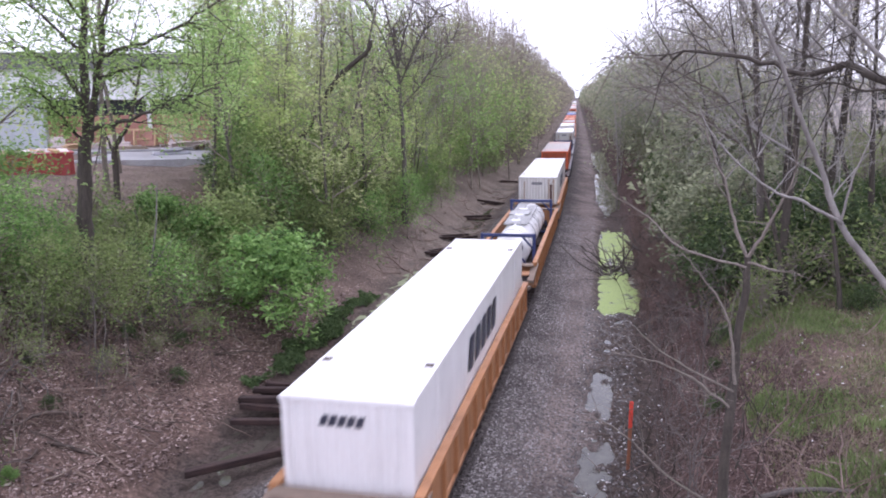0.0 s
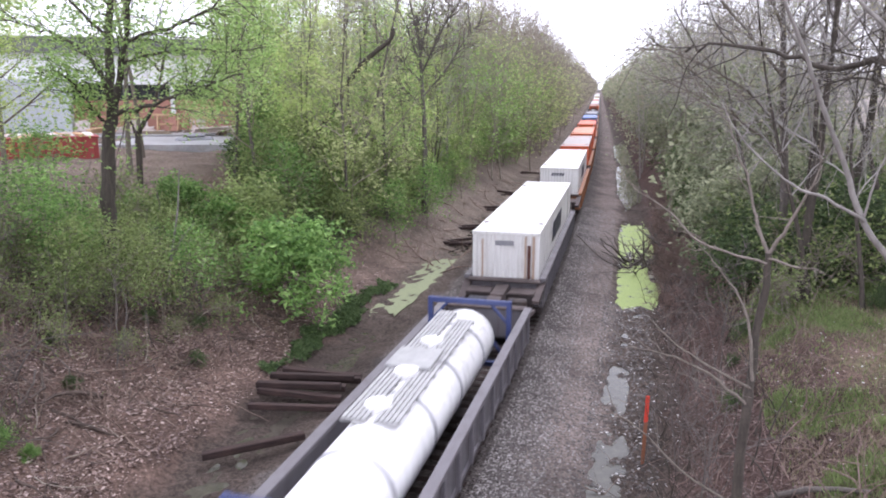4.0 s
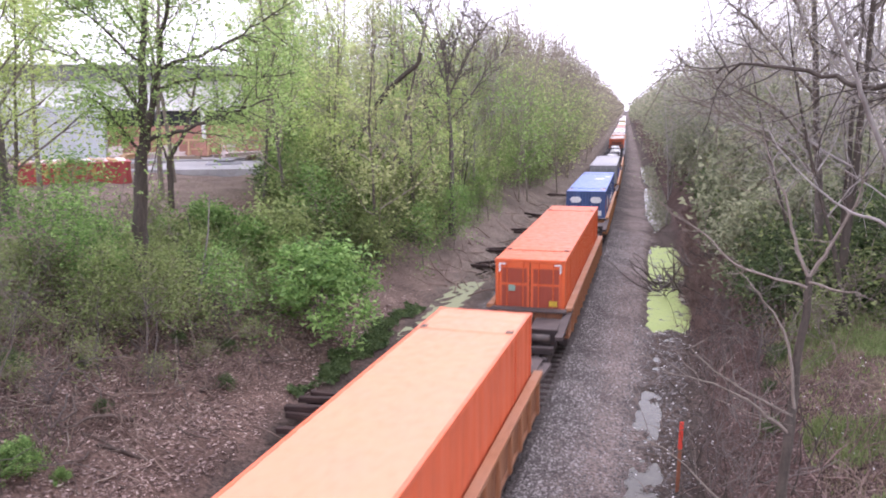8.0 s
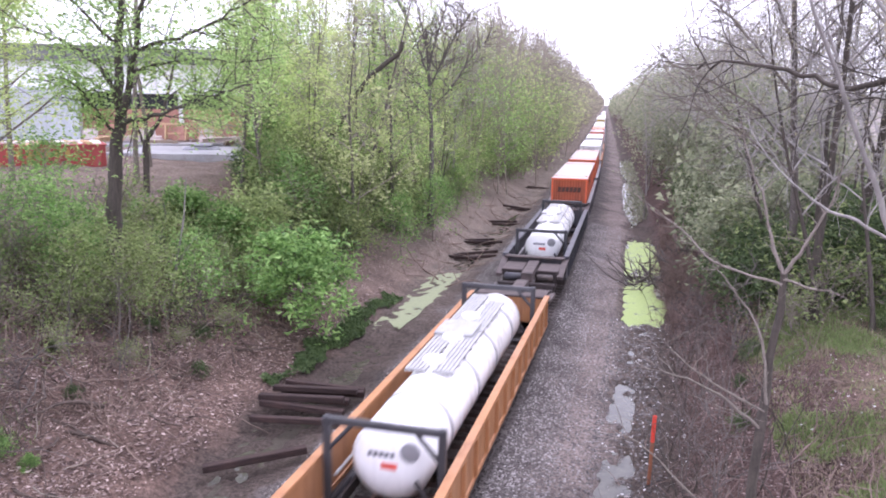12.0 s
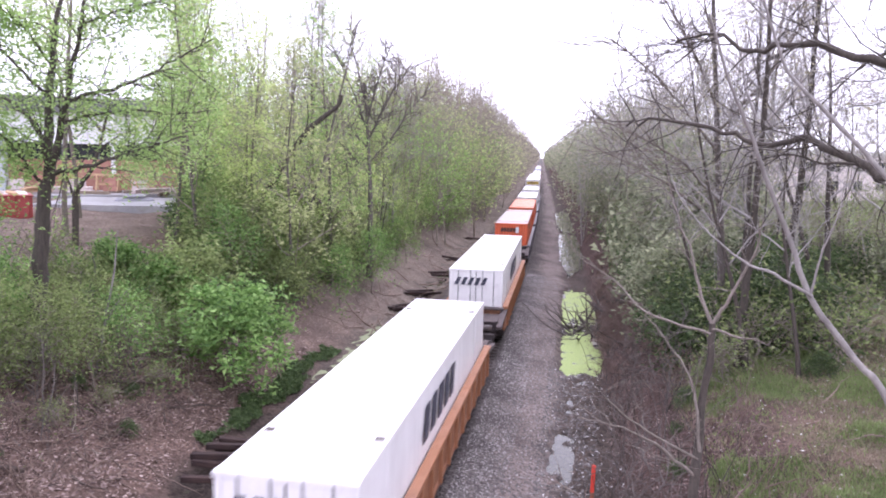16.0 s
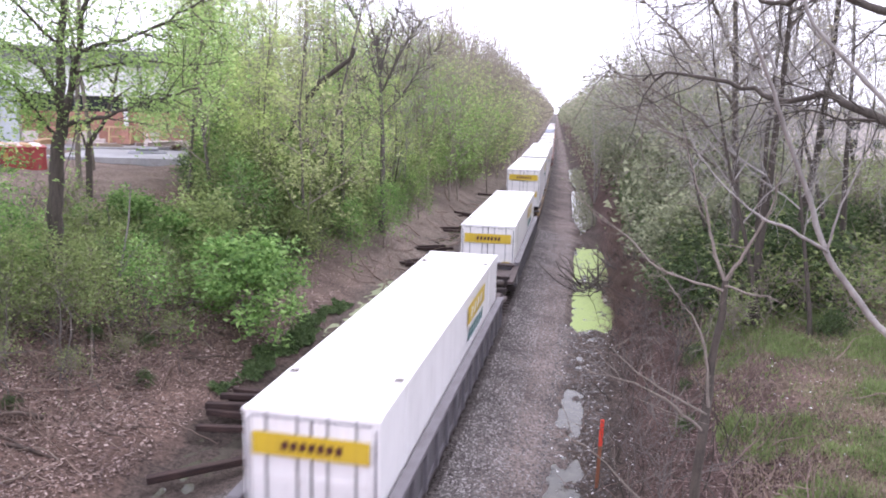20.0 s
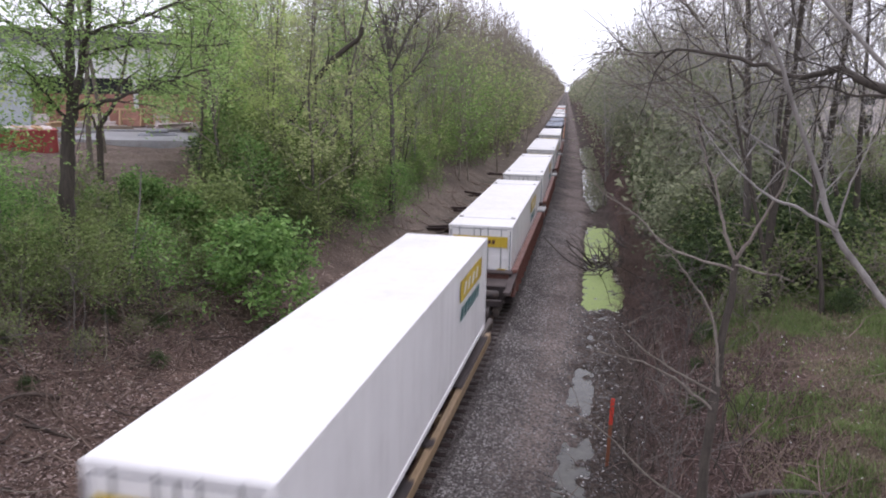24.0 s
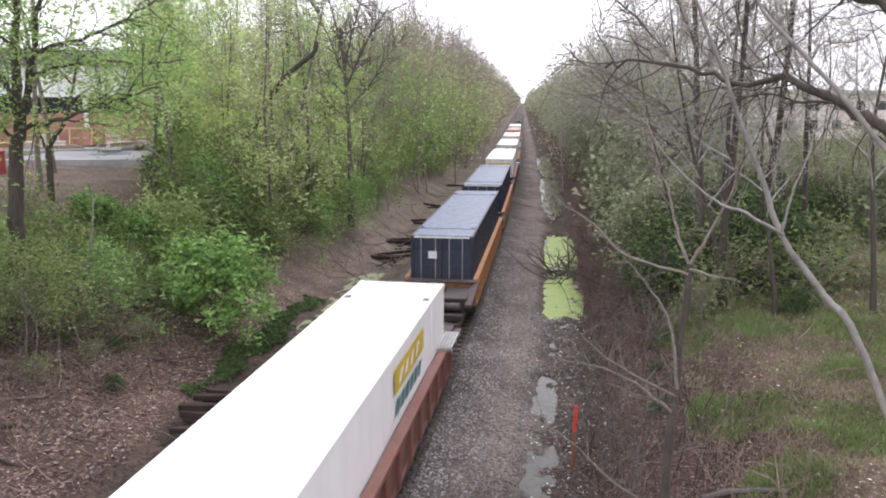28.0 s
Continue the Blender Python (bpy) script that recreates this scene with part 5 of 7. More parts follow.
def make_tree(name, seed, bark, twig, leaf, label, group, per=0, size=0.07, spread=0.22, sides=(8, 4, 3, 3), category="tree", thin=0.0, **form):
    """thin: the share of leaves that the topmost twigs lack."""
    trunk, branches, tips = tree_form(seed, spray=per < 3, **form)
    rng = np.random.default_rng(seed + 77)
    tips = [t for t in tips if rng.uniform() > thin * min(1.0, max(0.0, (t[0][2] / form["height"] - 0.35) / 0.4))]
    tree = thing(name, label, category, group)
    for k, s in enumerate(trunk):
        part("trunk", cards("trunk", *tubes([s], sides), bark), tree)
    if branches:
        tagged(part("branchwork", cards("branchwork", *tubes(branches, sides), twig), tree), kind="stuff")
    if per:
        tagged(part("crown", cards("crown", *leaf_tris(rng, around(rng, tips, per, spread), size), leaf), tree), kind="stuff")
    for o in tree.children:
        o.data.polygons.foreach_set("use_smooth", [o.name.startswith(("trunk", "branchwork"))] * len(o.data.polygons))
    return tree


def stand(kinds, spots, seed, low=0.85, high=1.2):
    """Sets copies of the given kinds on the ground at (lat, y) spots; the first of each kind is moved there itself."""
    rng = np.random.default_rng(seed)
    fresh = list(kinds)
    for k, (lat, y) in enumerate(spots):
        x, yy, z = place(lat, y)
        s = rng.uniform(low, high)
        m = pose(x, yy, z - 0.05, rng.normal(0, 2), rng.normal(0, 2), rng.uniform(0, 360))
        src = kinds[k % len(kinds)]
        if src in fresh:
            fresh.remove(src)
            ob = src
            ob.matrix_basis = m
        else:
            ob = copy_thing(src, m)
        ob.scale = (s, s, s)


def scatter(seed, n, lat0, lat1, y0, y1, keep=None):
    rng = np.random.default_rng(seed)
    pts = np.stack([rng.uniform(lat0, lat1, n * 4), rng.uniform(y0, y1, n * 4)], -1)
    out, gap = [], math.sqrt((lat1 - lat0) * (y1 - y0) / n) * 0.55
    for p in pts:
        if (keep is None or keep(*p)) and all((p[0] - q[0]) ** 2 + (p[1] - q[1]) ** 2 > gap * gap for q in out):
            out.append(tuple(p))
        if len(out) == n:
            break
    return out


def bearing(lat, y):
    """Degrees to the right of straight ahead, from the bridge."""
    return math.degrees(math.atan2(mid(y) + lat, y))


# -- left bank: spring wood --
G1, G2, G3 = "trees of the wooded bank", "bare trees beyond the ditch", "bushes on the banks"
leafy_a = make_tree("tree", 11, BARK_DARK, TWIG_BROWN, LEAF_SPRING, "slender young tree in fresh yellow-green leaf on the bank", G1, 8, 0.10, 0.21, thin=0.74, height=13, r0=0.085, limbs=24, reach=0.26, twigs=6, fine=2, first=0.10)
leafy_b = make_tree("tree", 12, BARK_DARK, TWIG_BROWN, LEAF_GREEN, "tall thin tree with sparse fresh green leaves", G1, 8, 0.097, 0.22, thin=0.78, height=15.5, r0=0.11, limbs=26, reach=0.25, twigs=6, fine=2, first=0.14)
leafy_c = make_tree("tree", 13, BARK_DARK, TWIG_BROWN, LEAF_OLIVE, "slim tree with olive-green opening leaves", G1, 7, 0.10, 0.22, thin=0.74, height=12, r0=0.09, limbs=22, reach=0.3, twigs=6, fine=2, first=0.08)
leafy_d = make_tree("tree", 14, BARK_DARK, TWIG_BROWN, LEAF_OLIVE, "forked tree with thin olive-green foliage", G1, 5, 0.09, 0.22, thin=0.74, height=15, r0=0.13, limbs=24, reach=0.32, twigs=7, fine=2, first=0.2, forks=2)
wood = scatter(5, 64, -25, -8.3, 34, 80, lambda lat, y: -27.0 < bearing(lat, y) < -5 and lat < -8.3 - 0.03 * (y - 36))
stand([leafy_a, leafy_c, leafy_b, leafy_d], wood, 21, 0.6, 1.12)
sapling_a = make_tree("sapling", 31, BARK, TWIG_BROWN, LEAF_MID, "leafy green sapling on the slope", G1, 6, 0.081, 0.26, height=5.0, r0=0.045, limbs=16, reach=0.36, twigs=5, fine=2, first=0.1)
sapling_b = make_tree("sapling", 32, BARK_DARK, TWIG_BROWN, LEAF_BRIGHT, "leafy green sapling on the slope", G1, 5, 0.088, 0.26, height=4.2, r0=0.04, limbs=16, reach=0.42, twigs=5, fine=2, first=0.06)
slope = scatter(6, 30, -19.5, -8.8, 24, 46, lambda lat, y: -26 < bearing(lat, y) < -12 and lat < -9.4 - max(0, (29 - y)) * 0.8)
stand([sapling_a, sapling_b], slope, 22, 0.6, 1.05)
low_slope = scatter(7, 32, -13.6, -9.5, 17, 30, lambda lat, y: bearing(lat, y) < -25 and lat < -11.0 - max(0, (24 - y)) * 0.35)
stand([sapling_a, sapling_b], low_slope, 29, 0.22, 0.38)
edge = scatter(8, 30, -11, -7.2, 38, 95)
stand([sapling_b, sapling_a], edge, 23, 0.5, 1.0)

def whip(name, spine, r0, r1, side_stems, bark, label, group=G1, seed=1, twigs=0, leaf=None, per=0, size=0.1, spread=0.3, limb_bark=None, heavy=1.0):
    """A thin tree along a few points, with side stems (each a few points and a radius) and bare twigs."""
    rng = np.random.default_rng(seed)
    tree = thing(name, label, "tree", group)

    def smooth(points, a, b, kink=0.35):
        p = np.array(points, float)
        t = np.linspace(0, len(p) - 1, (len(p) - 1) * 4 + 1)
        i = np.clip(t.astype(int), 0, len(p) - 2)
        f = (t - i)[:, None]
        m = np.gradient(p, axis=0)
        h = (2 * f ** 3 - 3 * f ** 2 + 1) * p[i] + (f ** 3 - 2 * f ** 2 + f) * m[i] + (3 * f ** 2 - 2 * f ** 3) * p[i + 1] + (f ** 3 - f ** 2) * m[i + 1]
        h[1:-1] += rng.normal(0, a * kink, h[1:-1].shape)
        return h, np.linspace(a, b, len(h)) * (1 + rng.normal(0, 0.05, len(h)))
    main = smooth(spine, r0, r1, 0.1)
    part("trunk", cards("trunk", *tubes([(*main, 0)], (10,)), bark), tree)
    fine, tips = [], []
    for points, r in side_stems:
        c = smooth(points, r, r * 0.22)
        part("limb", cards("limb", *tubes([(*c, 0)], (7,)), limb_bark or bark), tree)
        for _ in range(twigs):
            k = rng.integers(1, len(c[0]) - 1)
            d = c[0][k + 1] - c[0][k - 1]
            d = d / np.linalg.norm(d) + rng.normal(0, 0.85, 3)
            ln = np.linalg.norm(c[0][-1] - c[0][0]) * rng.uniform(0.12, 0.42)
            p, q = stem(rng, c[0][k], d, ln, min(r * 0.3, 0.018) * heavy, min(r * 0.1, 0.006) * heavy, 5, 0.22, 0.03)
            fine.append((p, q, 1))
            tips += [(p[k], 0) for k in range(2, 6)]
            for _ in range(2):
                p2, q2 = stem(rng, p[rng.integers(1, 5)], p[-1] - p[0] + rng.normal(0, 0.4, 3) * ln, ln * 0.5, min(r * 0.14, 0.009) * heavy, min(r * 0.07, 0.005) * heavy, 3, 0.2, 0.03)
                fine.append((p2, q2, 1))
                tips += [(p2[k], 0) for k in range(1, 4)]
    if fine:
        tagged(part("twig_spray", cards("twig_spray", *tubes(fine, (4, 4)), limb_bark or bark), tree), kind="stuff")
    if leaf:
        tagged(part("crown", cards("crown", *leaf_tris(rng, around(rng, tips, per, spread), size), leaf), tree), kind="stuff")
    for o in tree.children:
        o.data.polygons.foreach_set("use_smooth", [not o.name.startswith("crown")] * len(o.data.polygons))
    return tree


# -- the large tree before the building site, and its neighbours --
whip("large_tree", [(-15.40, 21.32, 2.23), (-15.32, 21.28, 3.99), (-15.17, 21.28, 5.54), (-15.00, 21.28, 6.96), (-14.76, 21.28, 7.98), (-14.79, 21.36, 9.17), (-14.73, 21.44, 10.49), (-14.52, 21.52, 12.09), (-14.22, 21.68, 14.29)], 0.29, 0.05,
     [([(-14.76, 21.28, 7.83), (-14.33, 21.12, 8.83), (-13.91, 20.88, 9.80), (-13.45, 20.64, 11.03), (-12.78, 20.32, 12.77), (-12.15, 20.08, 14.12)], 0.120),
      ([(-14.74, 21.28, 7.90), (-13.66, 20.88, 8.12), (-12.62, 20.56, 8.31), (-11.47, 20.16, 8.63), (-10.51, 19.84, 8.89), (-9.52, 19.52, 9.10)], 0.080),
      ([(-14.97, 21.28, 7.56), (-15.13, 20.96, 8.00), (-15.37, 20.64, 8.66), (-15.71, 20.32, 9.15), (-16.26, 20.00, 9.31)], 0.056),
      ([(-14.80, 21.28, 8.66), (-15.50, 21.60, 9.51), (-16.58, 22.00, 10.21), (-17.86, 22.32, 10.59), (-19.44, 22.56, 10.98)], 0.080),
      ([(-13.84, 20.88, 10.11), (-12.63, 20.48, 10.31), (-11.34, 20.08, 10.56), (-10.09, 19.68, 11.01), (-8.58, 19.28, 11.63)], 0.064),
      ([(-14.03, 20.96, 9.48), (-13.09, 21.12, 9.72), (-11.99, 21.44, 9.88), (-10.87, 21.68, 9.80), (-9.75, 22.00, 9.96)], 0.048),
      ([(-14.70, 21.36, 10.15), (-15.22, 20.96, 10.93), (-15.91, 20.56, 11.69), (-16.77, 20.16, 12.27)], 0.056),
      ([(-13.03, 20.48, 12.21), (-11.48, 20.08, 12.54), (-9.95, 19.68, 12.70)], 0.040),
      ([(-14.64, 21.44, 11.19), (-15.36, 21.12, 12.31), (-16.32, 20.80, 13.11)], 0.048)],
     BARK_WET, "large dark-trunked tree with layered sprays of yellow-green leaves", seed=41, twigs=24, leaf=LEAF_GREEN, per=5, size=0.078, spread=0.26)
whip("tree", [(-20.41, 31, 3.9), (-20.32, 31, 5.9), (-20.3, 31, 6.65), (-19.92, 31, 7.27), (-19.52, 31, 7.76), (-19.02, 31.2, 9.34), (-18.65, 31.3, 11)], 0.16, 0.04,
     [([(-20.32, 31, 6.6), (-20.61, 31, 7.27), (-20.84, 31.1, 7.9)], 0.07), ([(-19.3, 31.1, 8.6), (-18.4, 31.2, 9.2), (-17.5, 31.3, 9.6)], 0.05), ([(-19.0, 31.2, 9.4), (-19.8, 31.2, 10.2), (-20.6, 31.3, 10.6)], 0.05)],
     BARK_WET, "dark crooked tree with few leaves at the field's edge", seed=42, twigs=8, leaf=LEAF_SPRING, per=3, size=0.09, spread=0.3)
side = make_tree("tree", 43, BARK_DARK, BARK, LEAF_SPRING, "twin-stemmed tree in fresh green leaf", G1, 13, 0.095, 0.40, height=14, r0=0.16, limbs=26, reach=0.36, twigs=7, fine=2, first=0.12, forks=2)
side.matrix_basis = pose(-23.2, 24.6, 4.3, 0, 0, 10)
copy_thing(side, pose(-26.2, 27.5, 4.4, 0, 0, 130)).scale = (0.9, 0.9, 0.85)
for lat, y, k in ((-17.6, 19.6, 0.9), (-19.4, 21.4, 1.0), (-16.6, 17.4, 0.7), (-20.6, 24.0, 0.9)):
    x, yy, z = place(lat, y)
    copy_thing(sapling_a if k < 0.95 else sapling_b, pose(x, yy, z - 0.05, 0, 0, 100 * lat)).scale = (k, k, k)
thin = make_tree("tree", 44, BARK, TWIG_BROWN, LEAF_SPRING, "thin straight tree in light leaf", G1, 4, 0.094, 0.3, height=14, r0=0.10, limbs=18, reach=0.2, twigs=5, fine=2, first=0.3)
thin.matrix_basis = pose(-19.5, 38.5, 4.3)
high_a = make_tree("tree", 45, BARK, TWIG_BROWN, LEAF_SPRING, "tall tree whose light green crown starts high", G1, 8, 0.085, 0.5, height=17, r0=0.14, limbs=26, reach=0.3, twigs=6, fine=2, first=0.42)
high_a.matrix_basis = pose(-22.5, 33.5, 4.5, 0, 0, 70)
for x, y, turn, k in ((-27.5, 31.0, 200, 0.95), (-26.0, 40.0, 310, 1.05), (-20.3, 41.5, 20, 0.9)):
    copy_thing(high_a, pose(x, y, 4.5, 0, 0, turn)).scale = (k, k, k)

for x, y, k in ((-14.2, 19.7, 0.62), (-15.7, 19.6, 0.7), (-13.3, 20.9, 0.6), (-16.5, 20.4, 0.75), (-14.9, 18.6, 0.55), (-17.4, 19.2, 0.7), (-12.9, 22.6, 0.7), (-18.3, 21.8, 0.8)):
    copy_thing(sapling_a if k < 0.68 else sapling_b, pose(x, y, float(ground_z(x - mid(y), y)) - 0.05, 0, 0, 310 * x)).scale = (k * 1.15, k * 1.15, k)

# -- the bright bush and thin pale saplings on the slope --
bush_a = make_tree("bush", 51, BARK_DARK, BARK_DARK, LEAF_BRIGHT, "dense bright green bush at the foot of the bank", G3, 8, 0.115, 0.17, category="bush", height=2.9, r0=0.05, limbs=26, reach=0.62, twigs=6, fine=2, first=0.04, rise=0.2, forks=3)
bush_a.matrix_basis = pose(-11.0, 25.9, 1.0)
bush_a.scale = (1.04, 1.04, 0.98)
bush_b = make_tree("bush", 52, BARK_DARK, BARK_DARK, LEAF_DARK, "dark green leafy undergrowth bush on the bank", G3, 6, 0.085, 0.17, category="bush", height=2.0, r0=0.04, limbs=22, reach=0.7, twigs=5, fine=2, first=0.03, rise=0.15, forks=3)
bush_c = make_tree("bush", 53, BARK_DARK, BARK_DARK, LEAF_MID, "olive-green spreading bush among the saplings", G3, 6, 0.100, 0.28, category="bush", height=2.6, r0=0.04, limbs=22, reach=0.6, twigs=5, fine=2, first=0.05, rise=0.2, forks=3)
for lat, y, k in ((10.4, 25.8, 0.8), (9.6, 28.0, 1.0), (12.6, 28.0, 1.1), (11.0, 30.5, 1.3)):
    x, yy, z = place(lat, y)
    copy_thing(bush_b, pose(x, yy, z - 0.1, 0, 0, 90 * lat)).scale = (k, k, k)
bush_d = make_tree("bush", 54, BARK_DARK, TWIG_RED, LEAF_MID, "loose olive-green bush with thin stems on the slope", G3, 4, 0.085, 0.3, category="bush", height=2.4, r0=0.035, limbs=22, reach=0.6, twigs=5, fine=2, first=0.05, rise=0.35, forks=3)
bush_d.matrix_basis = pose(-15.2, 24.4, 2.6)
bush_d.scale = (0.8, 0.8, 0.7)
stand([bush_c, bush_c, bush_b], scatter(9, 44, -17, -9.2, 25, 48, lambda lat, y: -26 < bearing(lat, y) < -12 and lat < -9.2 - max(0, (29 - y)) * 0.6), 24, 0.7, 1.3)
bush_e = make_tree("bush", 55, BARK_DARK, TWIG_BROWN, LEAF_MID, "sparse olive-green shoots at the thicket's edge", G3, 2, 0.075, 0.3, category="bush", height=1.5, r0=0.018, limbs=16, reach=0.7, twigs=4, fine=2, first=0.15, rise=0.5, forks=3)
stand([bush_e], scatter(17, 34, -14.5, -9.2, 15.5, 27, lambda lat, y: lat < -9.6 - max(0, (24 - y)) * 0.3), 30, 0.5, 1.1)
for lat, y in scatter(15, 26, -14.0, -10, 18, 29, lambda lat, y: bearing(lat, y) < -24 and lat < -12.0 - max(0, (24 - y)) * 0.3):
    x, yy, z = place(lat, y)
    copy_thing(bush_d if (lat * 7) % 1 < 0.6 else bush_c, pose(x, yy, z - 0.1, 0, 0, 90 * lat)).scale = (0.6, 0.6, (0.35 + 0.35 * ((lat * 13) % 1)) * (1.0 if lat > -13 else 0.65))
bush_f = make_tree("bush", 56, BARK_DARK, TWIG_BROWN, LEAF_GREY, "grey-green bush among bare twigs beyond the ditch", G3, 4, 0.10, 0.26, category="bush", height=2.6, r0=0.04, limbs=22, reach=0.6, twigs=6, fine=3, first=0.05, rise=0.35, forks=3)
stand([bush_b, bush_b, bush_b, bush_f], scatter(10, 66, 8.2, 24, 25, 60, lambda lat, y: bearing(lat, y) > 6 and (y > 30 or bearing(lat, y) < 17) and (y < 38 or bearing(lat, y) < 13)), 25, 0.75, 1.4)
for lat, y, s in ((-11.6, 28.2, 0.7), (-12.6, 26.8, 0.8)):
    x, yy, z = place(lat, y)
    copy_thing(bush_a, pose(x, yy, z - 0.1, 0, 0, 130 * lat)).scale = (s, s, s)


whip("sapling", [(-13.95, 21.3, 0.35), (-13.78, 21.5, 1.2), (-13.54, 21.9, 3.1), (-13.25, 22.1, 5.0), (-13.1, 22.1, 6.2)], 0.06, 0.015,
     [([(-13.54, 21.9, 3.1), (-13.1, 21.9, 3.9), (-12.6, 22.0, 4.5)], 0.02)], BARK_PALE, "thin pale-stemmed sapling on the leaf-littered slope", twigs=3)
whip("broken_tree", [(-15.9, 38.9, 2.3), (-15.2, 39.0, 5.4), (-13.61, 39.0, 7.99), (-12.47, 39.0, 9.59), (-11.37, 39.0, 10.59), (-10.6, 39.0, 11.15), (-10.5, 39.0, 11.7)], 0.17, 0.11,
     [([(-12.47, 39.0, 9.59), (-12.3, 39.2, 10.6), (-12.6, 39.4, 12.0)], 0.05)], BARK_WET, "dark leaning tree with a broken knobbed top", seed=3, twigs=3)
whip("bare_tree", [(-10.5, 46, 1.0), (-10.45, 46, 4.2), (-10.5, 46, 7.2), (-10.69, 46, 10.4), (-10.9, 46, 13.0)], 0.20, 0.06,
     [([(-10.6, 46, 9.0), (-12.0, 45.6, 10.6), (-13.2, 45.2, 12.2), (-14.2, 45.0, 13.4)], 0.07), ([(-10.7, 46, 10.2), (-11.6, 46.5, 12.2), (-12.5, 46.8, 14.0), (-13.2, 47.0, 15.3)], 0.07),
      ([(-10.8, 46, 11.6), (-11.2, 45.6, 13.6), (-11.5, 45.4, 15.2), (-11.6, 45.2, 16.3)], 0.06), ([(-10.7, 46, 10.6), (-10.3, 46.4, 12.6), (-9.8, 46.8, 14.4), (-9.3, 47, 15.8)], 0.07),
      ([(-10.6, 46, 9.6), (-9.6, 45.5, 11.4), (-8.6, 45.2, 13.0), (-7.6, 45.0, 14.3)], 0.06), ([(-10.5, 46, 8.2), (-9.2, 46.4, 9.8), (-8.2, 46.8, 11.4), (-7.3, 47.0, 12.4)], 0.05),
      ([(-10.5, 46, 7.4), (-11.8, 46.5, 8.6), (-13.0, 46.9, 9.8), (-13.9, 47.2, 11.2)], 0.05)], BARK_DARK, "bare tree with a fan of grey-brown twigs", seed=9, twigs=34, heavy=1.9)
whip("snag", [(-11.1, 56.5, 3.2), (-11.1, 56.5, 5.0), (-11.08, 56.6, 7.0)], 0.10, 0.07, [], BARK_PALE, "pale barkless dead trunk, snapped off", seed=4)

# -- near trees beside the bridge --
G4 = "bare trees beside the bridge"
whip("bare_tree", [(3.2, 3.6, 3.0), (2.6, 3.95, 5.6), (2.01, 4.35, 7.32), (1.81, 4.51, 7.65), (1.58, 4.62, 7.98), (1.48, 4.73, 8.29), (1.31, 4.75, 8.68), (1.205, 4.75, 8.95), (1.085, 4.75, 9.2), (0.99, 4.75, 9.45), (0.93, 4.75, 9.62)], 0.025, 0.006,
     [([(1.58, 4.6, 7.99), (1.36, 4.6, 8.11), (1.2, 4.72, 8.17), (1.01, 4.89, 8.34), (0.87, 5.03, 8.54), (0.82, 5.15, 8.68)], 0.011),
      ([(1.57, 4.6, 8.0), (1.62, 4.6, 8.27), (1.69, 4.62, 8.46), (1.74, 4.7, 8.66)], 0.008)], BARK_PALE, "slender pale grey bare tree leaning over the cutting", G4, 5)
whip("bare_tree", [(3.9, 3.2, 3.0), (3.0, 4.0, 7.0), (2.4, 4.55, 8.1), (2.08, 4.77, 8.59), (1.93, 4.91, 8.82), (1.77, 5.04, 9.03), (1.6, 5.15, 9.24), (1.53, 5.23, 9.36), (1.44, 5.29, 9.62), (1.38, 5.33, 9.84), (1.3, 5.4, 10.3)], 0.019, 0.007,
     [], BARK_PALE, "slender pale grey bare tree leaning over the cutting", G4, 6)
# limbs get the paler BARK, which paints the light on the upper branches
whip("bare_tree", [(2.0, 9.4, -0.6), (1.98, 9.42, 2.4), (2.04, 9.5, 4.52), (2.1, 9.62, 5.09), (2.13, 9.7, 5.66), (2.2, 9.75, 6.25), (2.2, 9.76, 6.72)], 0.075, 0.04,
     [([(2.2, 9.76, 6.7), (2.03, 9.93, 7.16), (1.96, 10.05, 7.58), (1.78, 10.18, 8.01), (1.62, 10.28, 8.6)], 0.025),
      ([(2.2, 9.76, 6.7), (2.38, 9.73, 7.06), (2.55, 9.69, 7.44), (2.65, 9.65, 7.73), (2.69, 9.62, 8.1)], 0.026),
      ([(2.2, 9.74, 6.65), (2.48, 9.59, 6.59), (2.65, 9.47, 6.6), (2.74, 9.38, 6.57)], 0.02),
      ([(2.19, 9.73, 6.58), (1.76, 10.0, 6.65), (1.34, 10.26, 6.8), (1.05, 10.51, 7.09), (0.59, 10.74, 7.36), (0.39, 10.95, 7.65)], 0.02),
      ([(2.1, 9.54, 5.1), (2.03, 9.64, 5.75), (1.87, 9.69, 6.17), (1.61, 9.72, 6.52), (1.35, 9.72, 6.8)], 0.022),
      ([(2.04, 9.5, 4.8), (1.54, 9.44, 5.2), (1.09, 9.27, 5.45), (0.52, 9.06, 5.62)], 0.022),
      ([(2.08, 9.55, 5.0), (1.53, 9.28, 5.36), (1.09, 9.2, 5.65), (0.72, 9.1, 6.02)], 0.018),
      ([(2.0, 9.45, 3.4), (1.3, 9.3, 3.9), (0.7, 9.2, 4.5), (0.2, 9.1, 4.8)], 0.018)], BARK_WET, "small bare branching tree beside the ditch", G4, 7, 8, limb_bark=BARK)
